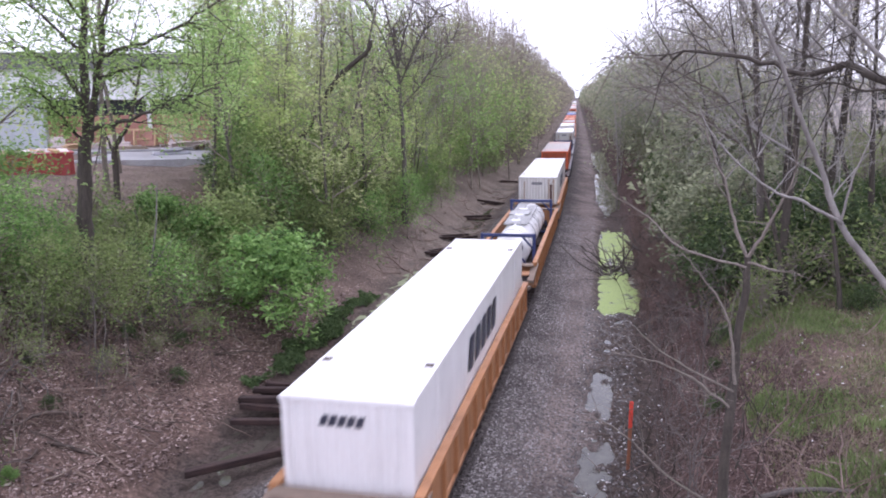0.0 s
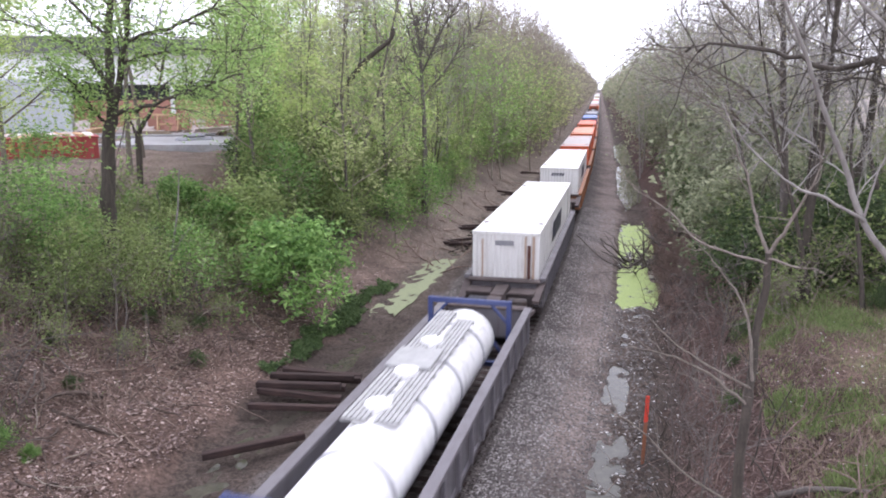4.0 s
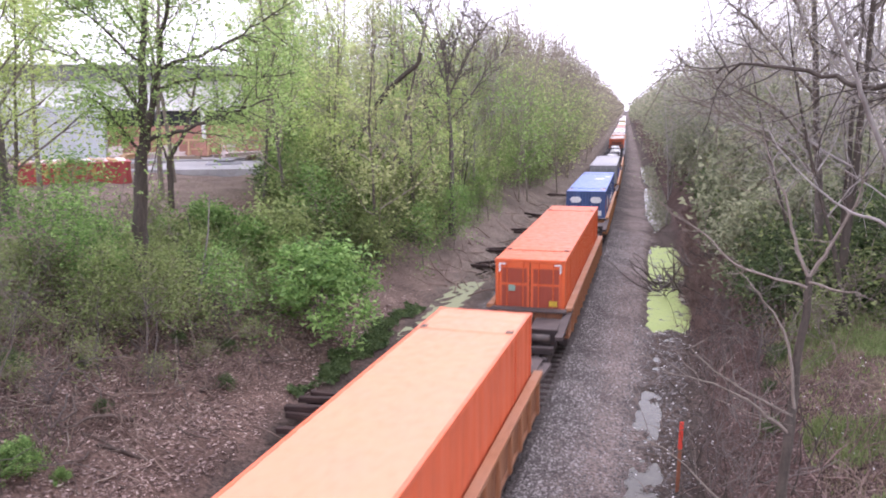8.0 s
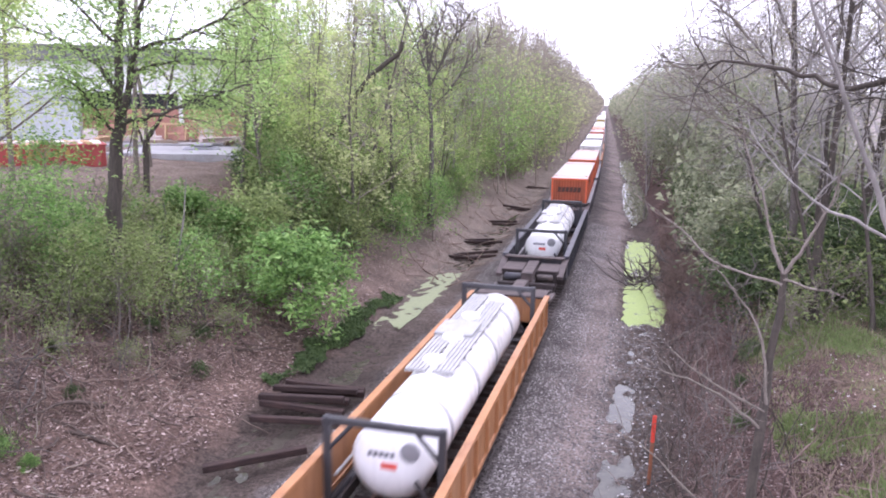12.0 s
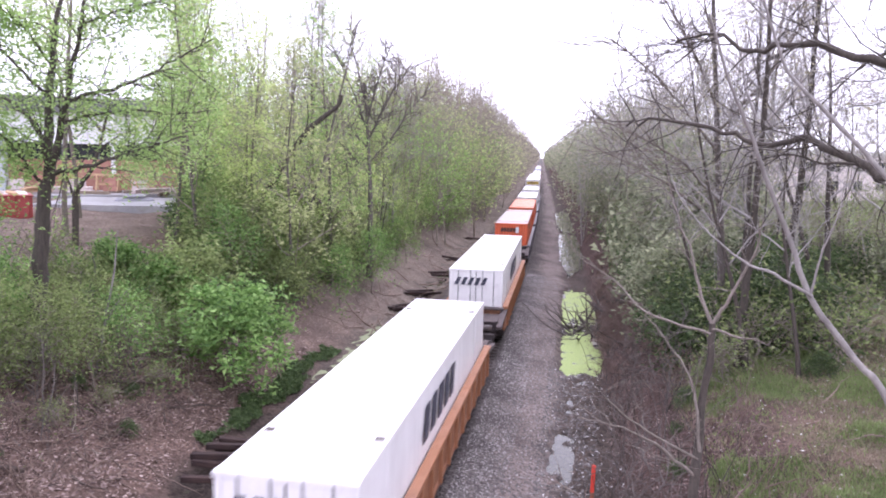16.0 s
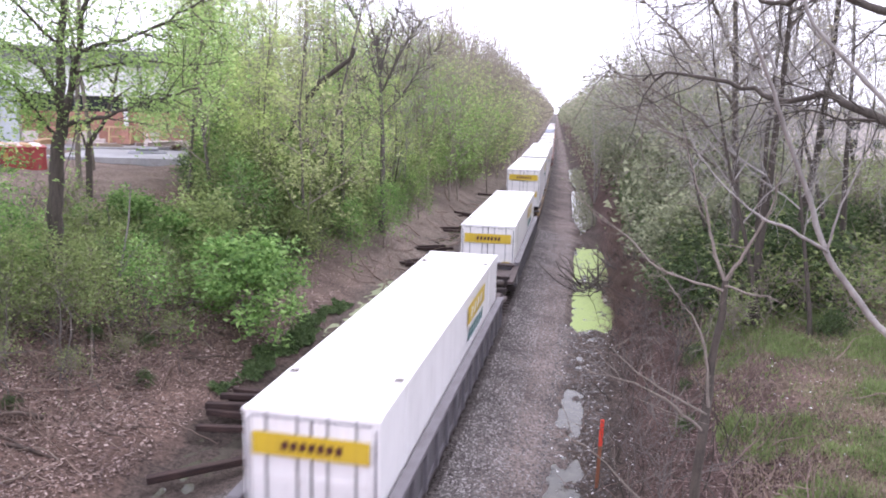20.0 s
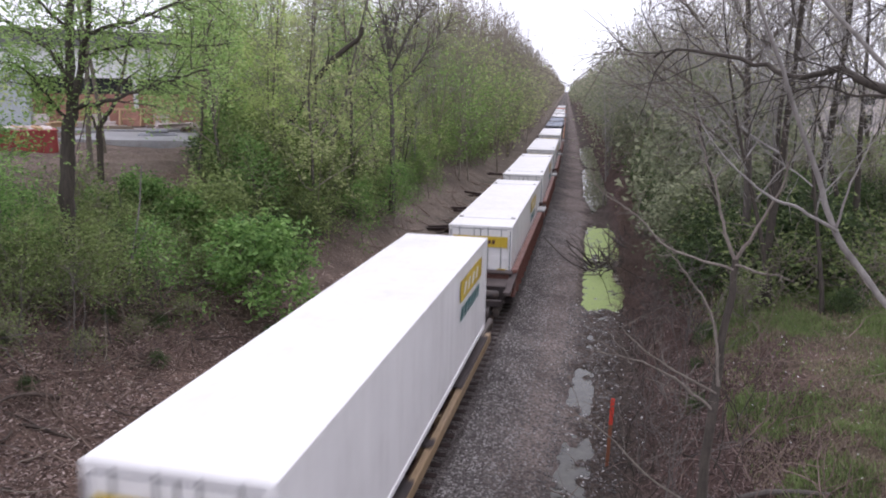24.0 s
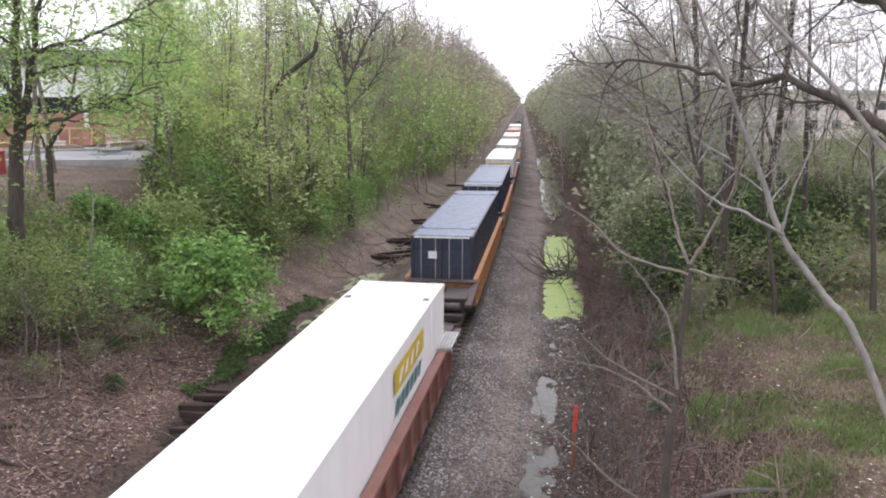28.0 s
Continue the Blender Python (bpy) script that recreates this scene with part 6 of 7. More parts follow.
whip("large_tree", [(8.2, 12.9, 2.2), (7.9, 13.1, 5.0), (7.6, 13.3, 8.0), (7.4, 13.4, 11.0), (7.0, 13.6, 14.0)], 0.25, 0.10,
     [([(7.6, 13.3, 8.9), (6.38, 13.6, 10.07), (5.7, 14.0, 10.44), (5.02, 14.6, 10.79), (4.41, 15.2, 10.96), (3.97, 15.8, 10.84), (3.33, 16.3, 11.3), (2.7, 16.9, 11.2)], 0.10),
      ([(7.8, 13.2, 6.6), (6.8, 13.9, 7.77), (6.36, 14.53, 8.37), (5.89, 15.12, 8.75), (5.45, 15.66, 9.03), (5.07, 16.16, 9.23), (4.56, 16.68, 9.09), (3.86, 17.22, 9.37), (2.61, 17.8, 9.65), (1.9, 18.2, 9.5)], 0.12),
      ([(5.9, 15.1, 8.76), (5.3, 15.3, 8.75), (4.6, 15.6, 8.9), (3.9, 16.0, 8.6)], 0.035),
      ([(7.4, 13.4, 11.5), (6.44, 13.87, 11.36), (6.27, 14.85, 10.89), (6.01, 15.81, 10.55)], 0.045),
      ([(7.2, 13.5, 12.2), (6.0, 14.5, 12.4), (5.0, 15.5, 12.2), (3.8, 16.2, 12.6)], 0.055)], BARK_WET, "large dark bare tree with long crooked limbs", G4, 8, 26)

# -- right side: bare wood --
bare_a = make_tree("bare_tree", 61, BARK_WET, TWIG, LEAF_BUD, "tall bare grey tree with fine twigs", G2, 1, 0.05, 0.1, height=13, r0=0.12, limbs=18, reach=0.30, twigs=7, fine=4, first=0.30)
bare_b = make_tree("bare_tree", 62, BARK_WET, TWIG, LEAF_BUD, "thin dark bare tree among others", G2, 1, 0.05, 0.1, height=11.5, r0=0.09, limbs=16, reach=0.34, twigs=7, fine=4, first=0.30)
bare_c = make_tree("bare_tree", 63, BARK_WET, TWIG, LEAF_OLIVE, "bare tree with the first olive leaves", G2, 1, 0.06, 0.2, height=10, r0=0.08, limbs=16, reach=0.38, twigs=6, fine=4, first=0.26, forks=2)
stand([bare_a, bare_b, bare_c], scatter(12, 28, 9.5, 29, 19, 66, lambda lat, y: bearing(lat, y) > 5.5 + 90 / (y + 8)), 26, 0.85, 1.4)
for lat, y, k in ((9.8, 23.0, 0.9), (11.0, 22.0, 0.8), (13.5, 21.6, 0.95), (9.4, 29.0, 0.9)):
    x, yy, z = place(lat, y)
    copy_thing(bare_b, pose(x, yy, z, 0, 0, y * 61)).scale = (k, k, k)
for lat, y in scatter(16, 16, 8.6, 14, 48, 100):
    x, yy, z = place(lat, y)
    copy_thing(bare_a if lat > 11 else bare_b, pose(x, yy, z, 0, 0, y * 77)).scale = (1, 1, 0.95)
for lat, y, k in ((-12.5, 48, 1.2), (-15.5, 56, 1.3), (-11, 62, 1.15), (-18, 50, 1.1), (-10.2, 70, 1.2), (-13.5, 42, 0.95), (-9.6, 55, 0.85)):
    x, yy, z = place(lat, y)
    copy_thing(bare_a if k > 1.1 else bare_c, pose(x, yy, z, 0, 0, lat * 77)).scale = (k, k, k)
bare_d = make_tree("bare_tree", 64, BARK_WET, TWIG, LEAF_BUD, "stout dark bare tree at the thicket's edge", G2, 0, height=13.5, r0=0.135, limbs=18, reach=0.30, twigs=7, fine=4, first=0.34)
stand([bare_d], [(10.0, 24.4), (13.2, 27.2)], 33, 0.8, 1.0)
whip("bare_tree", [(6.2, 26.2, 2.6), (6.0, 26.0, 6), (5.6, 25.5, 9), (5.2, 25.0, 12), (4.9, 24.8, 15)], 0.15, 0.05,
     [([(5.8, 25.8, 7.4), (4.4, 24.4, 8.6), (2.8, 23.2, 9.4), (0.9, 22.2, 10.1)], 0.05), ([(5.6, 25.5, 9.0), (4.2, 24.4, 10.4), (3.0, 23.4, 11.4), (1.7, 22.4, 12.2)], 0.05),
      ([(5.4, 25.2, 10.4), (4.4, 24.2, 12.0), (3.4, 23.2, 13.2), (2.5, 22.6, 14.3)], 0.05), ([(5.9, 25.9, 6.6), (4.2, 24.6, 7.8), (2.6, 23.4, 8.6), (0.9, 22.6, 9.3)], 0.04),
      ([(5.2, 25.0, 12.0), (4.6, 24.2, 13.6), (4.0, 23.6, 15.2)], 0.04), ([(5.5, 25.4, 9.6), (6.8, 25.0, 11.4), (7.8, 24.6, 13.2)], 0.05)], BARK_DARK, "bare tree whose fine twigs hang over the ditch", G2, 10, 44, limb_bark=BARK, heavy=1.25)
shrub = make_tree("bare_shrub", 75, BARK_DARK, BARK_DARK, LEAF_BUD, "thin leafless shrub leaning over the ditch", G4, 0, category="bush", height=4.2, r0=0.022, limbs=9, reach=0.42, twigs=4, fine=2, first=0.2, rise=0.5, forks=2, wander=0.1)
stand([shrub], [(6.3, 13.4), (6.0, 17.2), (7.0, 19.6), (6.3, 22.6), (6.8, 28.0)], 31, 0.6, 1.0)
for lat, y, k in ((-9.4, 14.6, 0.5), (-11.6, 16.4, 0.6), (-10.2, 19.0, 0.55), (-12.4, 14.0, 0.6), (-8.8, 17.6, 0.4), (-10.8, 22.4, 0.6), (-11.2, 13.2, 0.5), (-9.2, 21.4, 0.5), (-12.8, 18.6, 0.7)):
    x, yy, z = place(lat, y)
    copy_thing(shrub, pose(x, yy, z, 0, 0, 111 * lat)).scale = (k, k, k)
for lat, y, k in ((-8.9, 21.6, 0.22), (-8.0, 19.9, 0.2), (-10.0, 20.6, 0.2), (-11.3, 15.6, 0.3), (-12.2, 19.4, 0.25), (-9.3, 16.2, 0.16), (-10.6, 17.2, 0.18), (7.3, 18.3, 0.2), (8.0, 22.8, 0.25), (11.5, 22.0, 0.3), (7.6, 21.0, 0.16)):
    x, yy, z = place(lat, y)
    copy_thing(bush_b, pose(x, yy, z - 0.03, 0, 0, 57 * y)).scale = (k, k, k)
for lat, y, k in ((-9.2, 18.4, 0.5), (-10.4, 17.0, 0.6), (-9.0, 20.4, 0.45), (-11.2, 18.8, 0.7), (-10.0, 21.6, 0.6), (-12.0, 16.2, 0.7), (-8.8, 22.8, 0.55), (-10.8, 15.2, 0.5), (-11.8, 20.6, 0.8), (9.2, 22.6, 0.9), (10.2, 23.6, 1.2), (11.3, 24.6, 1.1), (12.4, 23.0, 1.0), (9.6, 25.6, 1.3), (13.4, 25.4, 1.2), (10.8, 27.2, 1.4), (8.8, 27.6, 1.1), (12.0, 29.2, 1.5), (9.4, 30.4, 1.3)):
    x, yy, z = place(lat, y)
    copy_thing(bush_e, pose(x, yy, z - 0.03, 0, 0, 83 * y)).scale = (k, k, k)
stand([bush_b], scatter(22, 12, 8.8, 14.5, 24, 34, lambda lat, y: 8.5 < bearing(lat, y) < 17), 35, 0.8, 1.15)
brush_a = make_tree("brush", 71, BARK, TWIG_RED, LEAF_BUD, "leafless reddish-brown brush at the ditch's edge", G3, 0, category="bush", height=2.2, r0=0.02, limbs=18, reach=0.5, twigs=5, fine=3, first=0.03, rise=0.6, forks=3)
brush_b = make_tree("brush", 72, BARK, TWIG_RED, LEAF_BUD, "leafless reddish-brown brush at the ditch's edge", G3, 0, category="bush", height=1.6, r0=0.018, limbs=18, reach=0.6, twigs=5, fine=3, first=0.03, rise=0.4, forks=3)
brush_c = make_tree("brush", 73, BARK_DARK, TWIG_BROWN, LEAF_MID, "tall grey-brown brush with a few olive leaves", G3, 1, 0.07, 0.15, category="bush", height=4.2, r0=0.03, limbs=22, reach=0.5, twigs=6, fine=3, first=0.05, rise=0.6, forks=3)
stand([brush_c], scatter(18, 26, 8.4, 10.4, 30, 100), 34, 0.6, 1.0)
for lat, y in scatter(21, 12, 14, 24, 33, 52, lambda lat, y: bearing(lat, y) > 13):
    x, yy, z = place(lat, y)
    copy_thing(brush_c, pose(x, yy, z - 0.1, 0, 0, 150 * lat)).scale = (0.9, 0.9, 0.9)
for lat, y in scatter(20, 20, 9.0, 12.5, 31, 70):
    x, yy, z = place(lat, y)
    k = 0.7 + 0.55 * ((lat * 11) % 1)
    copy_thing(bush_f, pose(x, yy, z - 0.1, 0, 0, 150 * lat)).scale = (k, k, k)
for lat, y in scatter(19, 44, 10.0, 15, 40, 110):
    x, yy, z = place(lat, y)
    k = 1.2 + 0.9 * ((lat * 17) % 1)
    copy_thing(bush_f if (lat * 29) % 1 < 0.9 else bush_b, pose(x, yy, z - 0.1, 0, 0, 200 * lat)).scale = (k, k, k * 1.25)
stand([brush_a, brush_b], scatter(13, 24, 6.2, 7.6, 23, 62), 27, 0.45, 0.85)


def far_wood(name, side, leaf, twig, label, seed, y0, y1, n, hmin, hmax, lat_near, shade):
    """A wood that lines the cutting into the distance: stems, twig sprays and leaf clumps of many trees."""
    rng = np.random.default_rng(seed)
    LV, TV = [], []
    for k in range(n):
        f = (k + rng.uniform(0, 1)) / n
        y = y0 * (y1 / y0) ** f
        lat = side * (lat_near + abs(rng.normal(0, 1)) * 5.5 + 1.2 * math.sin(y * 0.35 + seed))
        x, _, z = place(lat, y)
        h = hmin + (hmax - hmin) * rng.beta(1.6, 1.6)
        size = 0.13 * (y / 60) ** 0.58
        m = int(560 * (60 / y) ** 0.35)
        c = rng.normal(0, 1, (m, 3))
        c /= np.linalg.norm(c, axis=1)[:, None]
        c *= rng.uniform(0.25, 1, (m, 1)) ** 0.5 * np.array([h * 0.27, h * 0.27, h * 0.40]) * (1 + 0.35 * np.sin(3 * c[:, :1] + k) * np.cos(4 * c[:, 2:] + k))
        c += np.array([x, y, z + h * 0.45])
        lv, _ = leaf_quads(rng, c[: int(m * shade)], size)
        LV.append(lv)
        stems = [stem(rng, (x, y, z - 0.3), (rng.normal(0, 0.08), rng.normal(0, 0.08), 1), h, 0.11, 0.02, 3, 0.05)]
        for _ in range(int((44 if side < 0 else 20) * (60 / y) ** 0.5)):
            g = rng.uniform(0.2, 0.95)
            b = np.array([x, y, z + h * g])
            stems.append(stem(rng, b, (rng.normal(0, 1), rng.normal(0, 1), 0.9), h * 0.26 * (1.15 - g) + 1.0, 0.028 * (y / 60) ** 0.5, 0.010 * (y / 60) ** 0.5, 3, 0.2, 0.12))
        tv, tf = tubes([(p, r, 0) for p, r in stems], (3,))
        TV.append((tv, tf))
    V = np.vstack(LV)
    tagged(new(name, cards(name, V, np.arange(len(V)).reshape(-1, 4), leaf)), label + ", foliage", "woodland", kind="stuff")
    off, F = 0, []
    for tv, tf in TV:
        F.append(tf + off)
        off += len(tv)
    tagged(new(name + "_stems", cards(name + "_stems", np.vstack([t[0] for t in TV]), np.vstack(F), twig)), label + ", stems and twigs", "woodland", kind="stuff")


far_wood("far_wood", -1, LEAF_GREEN, TWIG_BROWN, "wood of fresh green trees along the cutting", 85, 60, 150, 84, 9, 17.5, 7.0, 1.1)
far_wood("far_wood", -1, LEAF_OLIVE, TWIG_BROWN, "distant wood of budding trees along the cutting", 81, 80, 230, 80, 12, 20, 6.6, 1.1)
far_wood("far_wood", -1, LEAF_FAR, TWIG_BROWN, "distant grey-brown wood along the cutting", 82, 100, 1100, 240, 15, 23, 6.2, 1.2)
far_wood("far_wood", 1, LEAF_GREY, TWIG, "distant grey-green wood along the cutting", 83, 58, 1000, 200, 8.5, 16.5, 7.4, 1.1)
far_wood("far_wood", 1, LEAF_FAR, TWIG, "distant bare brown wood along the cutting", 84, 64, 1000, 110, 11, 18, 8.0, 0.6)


# ---- loose things and ground cover ----
def timber(lat, y, z, length, turn, tilt=0.0, w=0.2):
    m = pose(mid(y) + lat, y, z, 0, tilt, turn)
    ob = new("timber_tie", shared(("old_tie", w), TIE, lambda s: s.box(-1.3, 1.3, -w / 2, w / 2, 0, w * 0.85, 0.02)))
    ob.matrix_basis = m
    ob.scale = (length / 2.6, 1, 1)
    return tagged(ob, "old dark creosoted railway tie lying beside the track", "timber", "old ties beside the track")


rngt = random.Random(4)
for k, (lat, y, z, turn, tilt) in enumerate([(-4.75, 21.6, -0.30, 2, 2), (-4.6, 21.1, -0.28, 7, 1), (-4.8, 20.4, -0.27, 4, 0), (-4.7, 19.8, -0.30, 1, 2), (-4.7, 20.75, -0.08, 9, 1),
                                             (-4.8, 20.0, -0.09, 5, -1), (-4.6, 19.1, -0.38, 7, 0), (-4.45, 16.6, -0.36, 30, -4)]):
    timber(lat, y, z, 2.6, turn, tilt, 0.2 + 0.02 * (k % 2))
for y0, n in ((44.5, 4), (50, 3), (58, 2), (67, 3), (84, 2)):
    for k in range(n):
        y = y0 + rngt.uniform(-1.2, 1.2)
        lat = -5.2 + rngt.uniform(-0.6, 0.7)
        timber(lat, y, float(ground_z(lat, y)) + rngt.uniform(0.0, 0.12) + 0.1 * (k % 2), 2.6, rngt.uniform(-40, 40), rngt.uniform(-5, 5))


def stake():
    ob = thing("marker_post", "orange-red flat marker post standing at the ditch", "post")
    part("upper_blade", shared("stake_top", STAKE, lambda s: s.box(-0.05, 0.05, -0.02, 0.02, 1.06, 1.78, 0.015)), ob)
    part("lower_blade", shared("stake_low", STAKE_LOW, lambda s: s.box(-0.045, 0.045, -0.018, 0.018, -0.2, 1.07, 0.012)), ob)
    ob.matrix_basis = pose(1.49, 18.15, -0.5, 1, 1, 10)


stake()


def building():
    """A long two-storey building behind the trees; local x runs along its front."""
    b = thing("building", "long pale two-storey building with white panels and brick base", "building")
    part("core", shared("core", CONCRETE, lambda s: s.box(-16, 22, 0.6, 14, -1, 7.4)), b)
    part("white_annex", shared("annex", ANNEX, lambda s: s.box(-14, 1.0, -2.5, 6, -1, 4.0, 0.05)), b, None, "grey-blue sheeted annex")
    for k in range(12):
        part("cladding_panel", shared("clad_panel", ANNEX, lambda s: s.box(0.02, 1.16, -0.06, 0.0, -0.6, 3.9, 0.02)), b, pose(-13.2 + k * 1.18, -2.5, 0))
    part("brick_wall", shared("brickwall", BRICK, lambda s: s.box(1.0, 22, 0.2, 0.6, -1, 2.3, 0.02)), b, None, "red brick base wall")
    part("window_band", shared("winband", DARKGLASS, lambda s: s.box(1.0, 22, 0.35, 0.6, 2.3, 3.6)), b, None, "dark ground-floor glazing")
    for k in range(8):
        part("mullion", shared("mullion", CONCRETE_DK, lambda s: s.box(-0.06, 0.06, 0.2, 0.38, 2.3, 3.6, 0.01)), b, pose(2.2 + k * 2.8, 0, 0))
    part("white_beam", shared("beam", CLAD, lambda s: s.box(-16, 22, -0.1, 0.6, 3.6, 3.85, 0.02)), b)
    for k in range(13):
        part("wall_panel", shared("wpanel", CLAD, lambda s: s.box(0.02, 2.96, 0.25, 0.6, 3.85, 6.2, 0.02)), b, pose(-17 + k * 3, 0, 0))
    part("fascia", shared("fascia", CONCRETE_DK, lambda s: s.box(-16.2, 22.2, -0.5, 14.2, 6.15, 7.4, 0.04)), b, None, "dark grey-green fascia under the roof")
    part("parapet", shared("parapet", CLAD, lambda s: s.box(-16.3, 22.3, -0.6, 14.3, 7.4, 7.52, 0.03)), b)
    for k in range(3):
        part("column", shared("column", CLAD, lambda s: s.box(-0.18, 0.18, -0.35, 0.0, -0.8, 8.2, 0.03)), b, pose(8.9 + k * 6, 0, 0), "white column")
    b.matrix_basis = pose(-44.0, 56.5, 5.4, 0, 0, 33)


building()


def skip():
    s0 = thing("dumpster", "long red steel dumpster with worn yellow lettering", "dumpster")
    part("tub", shared("tub", SKIP_RED, lambda s: s.box(0, 6.1, 0, 2.2, -0.05, 1.25, 0.03)), s0)
    for k in range(9):
        part("rib", shared("skip_rib", SKIP_RED, lambda s: s.box(-0.05, 0.05, -0.07, 0.0, 0.15, 1.2, 0.015)), s0, pose(0.2 + k * 0.71, 0, 0))
    part("rim", shared("rim", SKIP_RED, lambda s: s.box(-0.06, 6.16, -0.06, 2.26, 1.22, 1.32, 0.02)), s0)
    tagged(part("marking", shared("skip_mark", SKIP_YELLOW, lambda s: bars(s, 0.9, 4.4, 0.55, 1.0, 7, lambda u, v, d: (u, -d - 0.07, v), 0, 0.45)), s0, None, "worn yellow lettering"), kind="stuff")
    s0.matrix_basis = pose(-33.9, 36.6, 4.62, 0, 0, 39)
    rng = random.Random(5)
    for k in range(16):
        ob = new("rubble", shared(("rubble", k % 3), (PINKWALL, CONCRETE, NEW_TIMBER)[k % 3], lambda s: s.box(-0.45, 0.45, -0.3, 0.3, 0, 0.16, 0.05)))
        a = math.radians(39)
        u, v = 0.5 + k * 0.34, 0.5 + rng.uniform(0, 1.2)
        ob.matrix_basis = pose(-33.9 + u * math.cos(a) - v * math.sin(a), 36.6 + u * math.sin(a) + v * math.cos(a), 4.62 + 1.25 + rng.uniform(0.0, 0.06), rng.uniform(-12, 12), rng.uniform(-12, 12), rng.uniform(0, 180))
        tagged(ob, "broken slab of pale rubble heaped in the red dumpster", "rubble", "rubble in the dumpster")


skip()


def yard():
    pad = new("road", shared("road", WET_CONCRETE, lambda s: s.box(-6, 24, 0, 7.3, -0.3, 0.12)))
    pad.matrix_basis = pose(-46, 46, 5.0, 0, 0, 33)
    tagged(pad, "pale wet concrete road before the building", "road", kind="structure")
    apron = new("road", shared("apron", WET_CONCRETE, lambda s: s.box(0, 15, 0, 8.5, -0.5, 0)))
    apron.matrix_basis = pose(-32.5, 44.6, 5.06, 0, 0, 11)
    tagged(apron, "pale wet concrete apron before the building", "road", kind="structure")
    for x, y, turn in ((-34.6, 57.2, 20), (-32.4, 58.6, 70)):
        tr = thing("timber_trestle", "tan timber trestle standing on the building site", "trestle", "building materials")
        for e in (-0.8, 0.8):
            for w in (-1, 1):
                part("leg", shared(("trestle_leg", w), NEW_TIMBER, lambda s: s.tube([(0, w * 0.5, 0), (0, 0, 1.25)], [0.07, 0.07], 6)), tr, pose(e, 0, 0))
        part("rail", shared("trestle_rail", NEW_TIMBER, lambda s: s.box(-1.3, 1.3, -0.08, 0.08, 1.2, 1.36, 0.01)), tr)
        part("brace", shared("trestle_brace", NEW_TIMBER, lambda s: s.box(-0.9, 0.9, -0.04, 0.04, 0.45, 0.57, 0.01)), tr)
        tr.matrix_basis = pose(x, y, 5.3, 0, 0, turn)
    for x, y, turn, w in ((-36.6, 55.4, 10, 1.4), (-30.2, 56.6, 40, 1.8), (-27.6, 57.8, 25, 1.3), (-38.6, 54.2, 60, 1.2)):
        pl = thing("board_pile", "low pile of pale boards on the building site", "boards", "building materials")
        for j in range(4):
            part("board", shared(("board", w), PINKWALL if w > 1.35 else NEW_TIMBER, lambda s: s.box(-w, w, -0.3, 0.3, 0, 0.10, 0.01)), pl, pose(0.15 * (j % 2), 0.1 * (j % 3), 0.11 * j, 0, 0, 7 * j))
        pl.matrix_basis = pose(x, y, 5.22, 0, 0, turn)
    rng = random.Random(7)
    for k in range(5):
        p = thing("lumber_stack", "small stack of pale timber on the building site", "timber", "building materials")
        for j in range(4):
            part("plank", shared("plank", DEADWOOD if k % 2 else STRAW, lambda s: s.box(-1.2, 1.2, -0.12, 0.12, 0, 0.16, 0.01)), p, pose(rng.uniform(-0.2, 0.2), (j % 2) * 0.3, (j // 2) * 0.17, 0, 0, rng.uniform(-6, 6)))
        d = 4 + k * 2.3
        p.matrix_basis = pose(-37 + d * 0.84 + rng.uniform(-1, 1), 53 + d * 0.545 + rng.uniform(-1, 1), 5.02, 0, 0, rng.uniform(0, 180))
    for k, (u, v) in enumerate(((9.0, 5.6), (11.2, 4.8), (13.4, 5.9), (16.0, 3.6), (18.2, 5.2))):
        p = thing("brick_pallet", "pallet of pinkish bricks on the building site", "bricks", "building materials")
        part("pallet", shared("pallet", DEADWOOD, lambda s: s.box(-0.6, 0.6, -0.5, 0.5, 0.0, 0.14, 0.02)), p)
        for j in range(2 + k % 2):
            part("brick_layer", shared("brick_layer", BRICK if k % 2 else PINKWALL, lambda s: s.box(-0.55, 0.55, -0.45, 0.45, 0, 0.42, 0.03)), p, pose(rng.uniform(-0.05, 0.05), 0, 0.14 + 0.42 * j, 0, 0, rng.uniform(-5, 5)))
        a = math.radians(33)
        p.matrix_basis = pose(-46 + u * math.cos(a) - v * math.sin(a), 46 + u * math.sin(a) + v * math.cos(a), 5.12, 0, 0, rng.uniform(0, 90))
    car = thing("tarpaulin_heap", "bluish-white tarpaulin heap beside the road", "tarpaulin")
    part("sheet", shared("tarp", GREY_ROOF, lambda s: s.box(-2.2, 2.2, -0.9, 0.9, 0, 0.75, 0.3)), car)
    part("sheet_fold", shared("tarp_fold", GREY_ROOF, lambda s: s.box(-1.1, 1.3, -0.8, 0.8, 0.7, 1.25, 0.35)), car)
    car.matrix_basis = pose(-28.4, 50.2, 4.9, 0, 0, 30)
    car.scale = (0.6, 0.6, 0.5)
    log = new("log", shared("field_log", STRAW, lambda s: s.tube([(-0.9, 0, 0.1), (0, 0.1, 0.16), (0.9, 0, 0.1)], [0.12, 0.14, 0.1], 8)))
    log.matrix_basis = pose(-21.6, 29.0, 4.35, 0, 0, 20)
    tagged(log, "short pale log lying on the dirt", "log")
    fallen = new("log", shared("bank_log", BARK_DARK, lambda s: s.tube([(-0.85, 0.36, -0.56), (-0.42, 0.24, -0.20), (0, 0.02, 0.08), (0.4, -0.33, 0.32), (0.78, -0.72, 0.53)], [0.04, 0.055, 0.06, 0.055, 0.04], 8)))
    fallen.matrix_basis = pose(3.97, 13.27, 1.63)
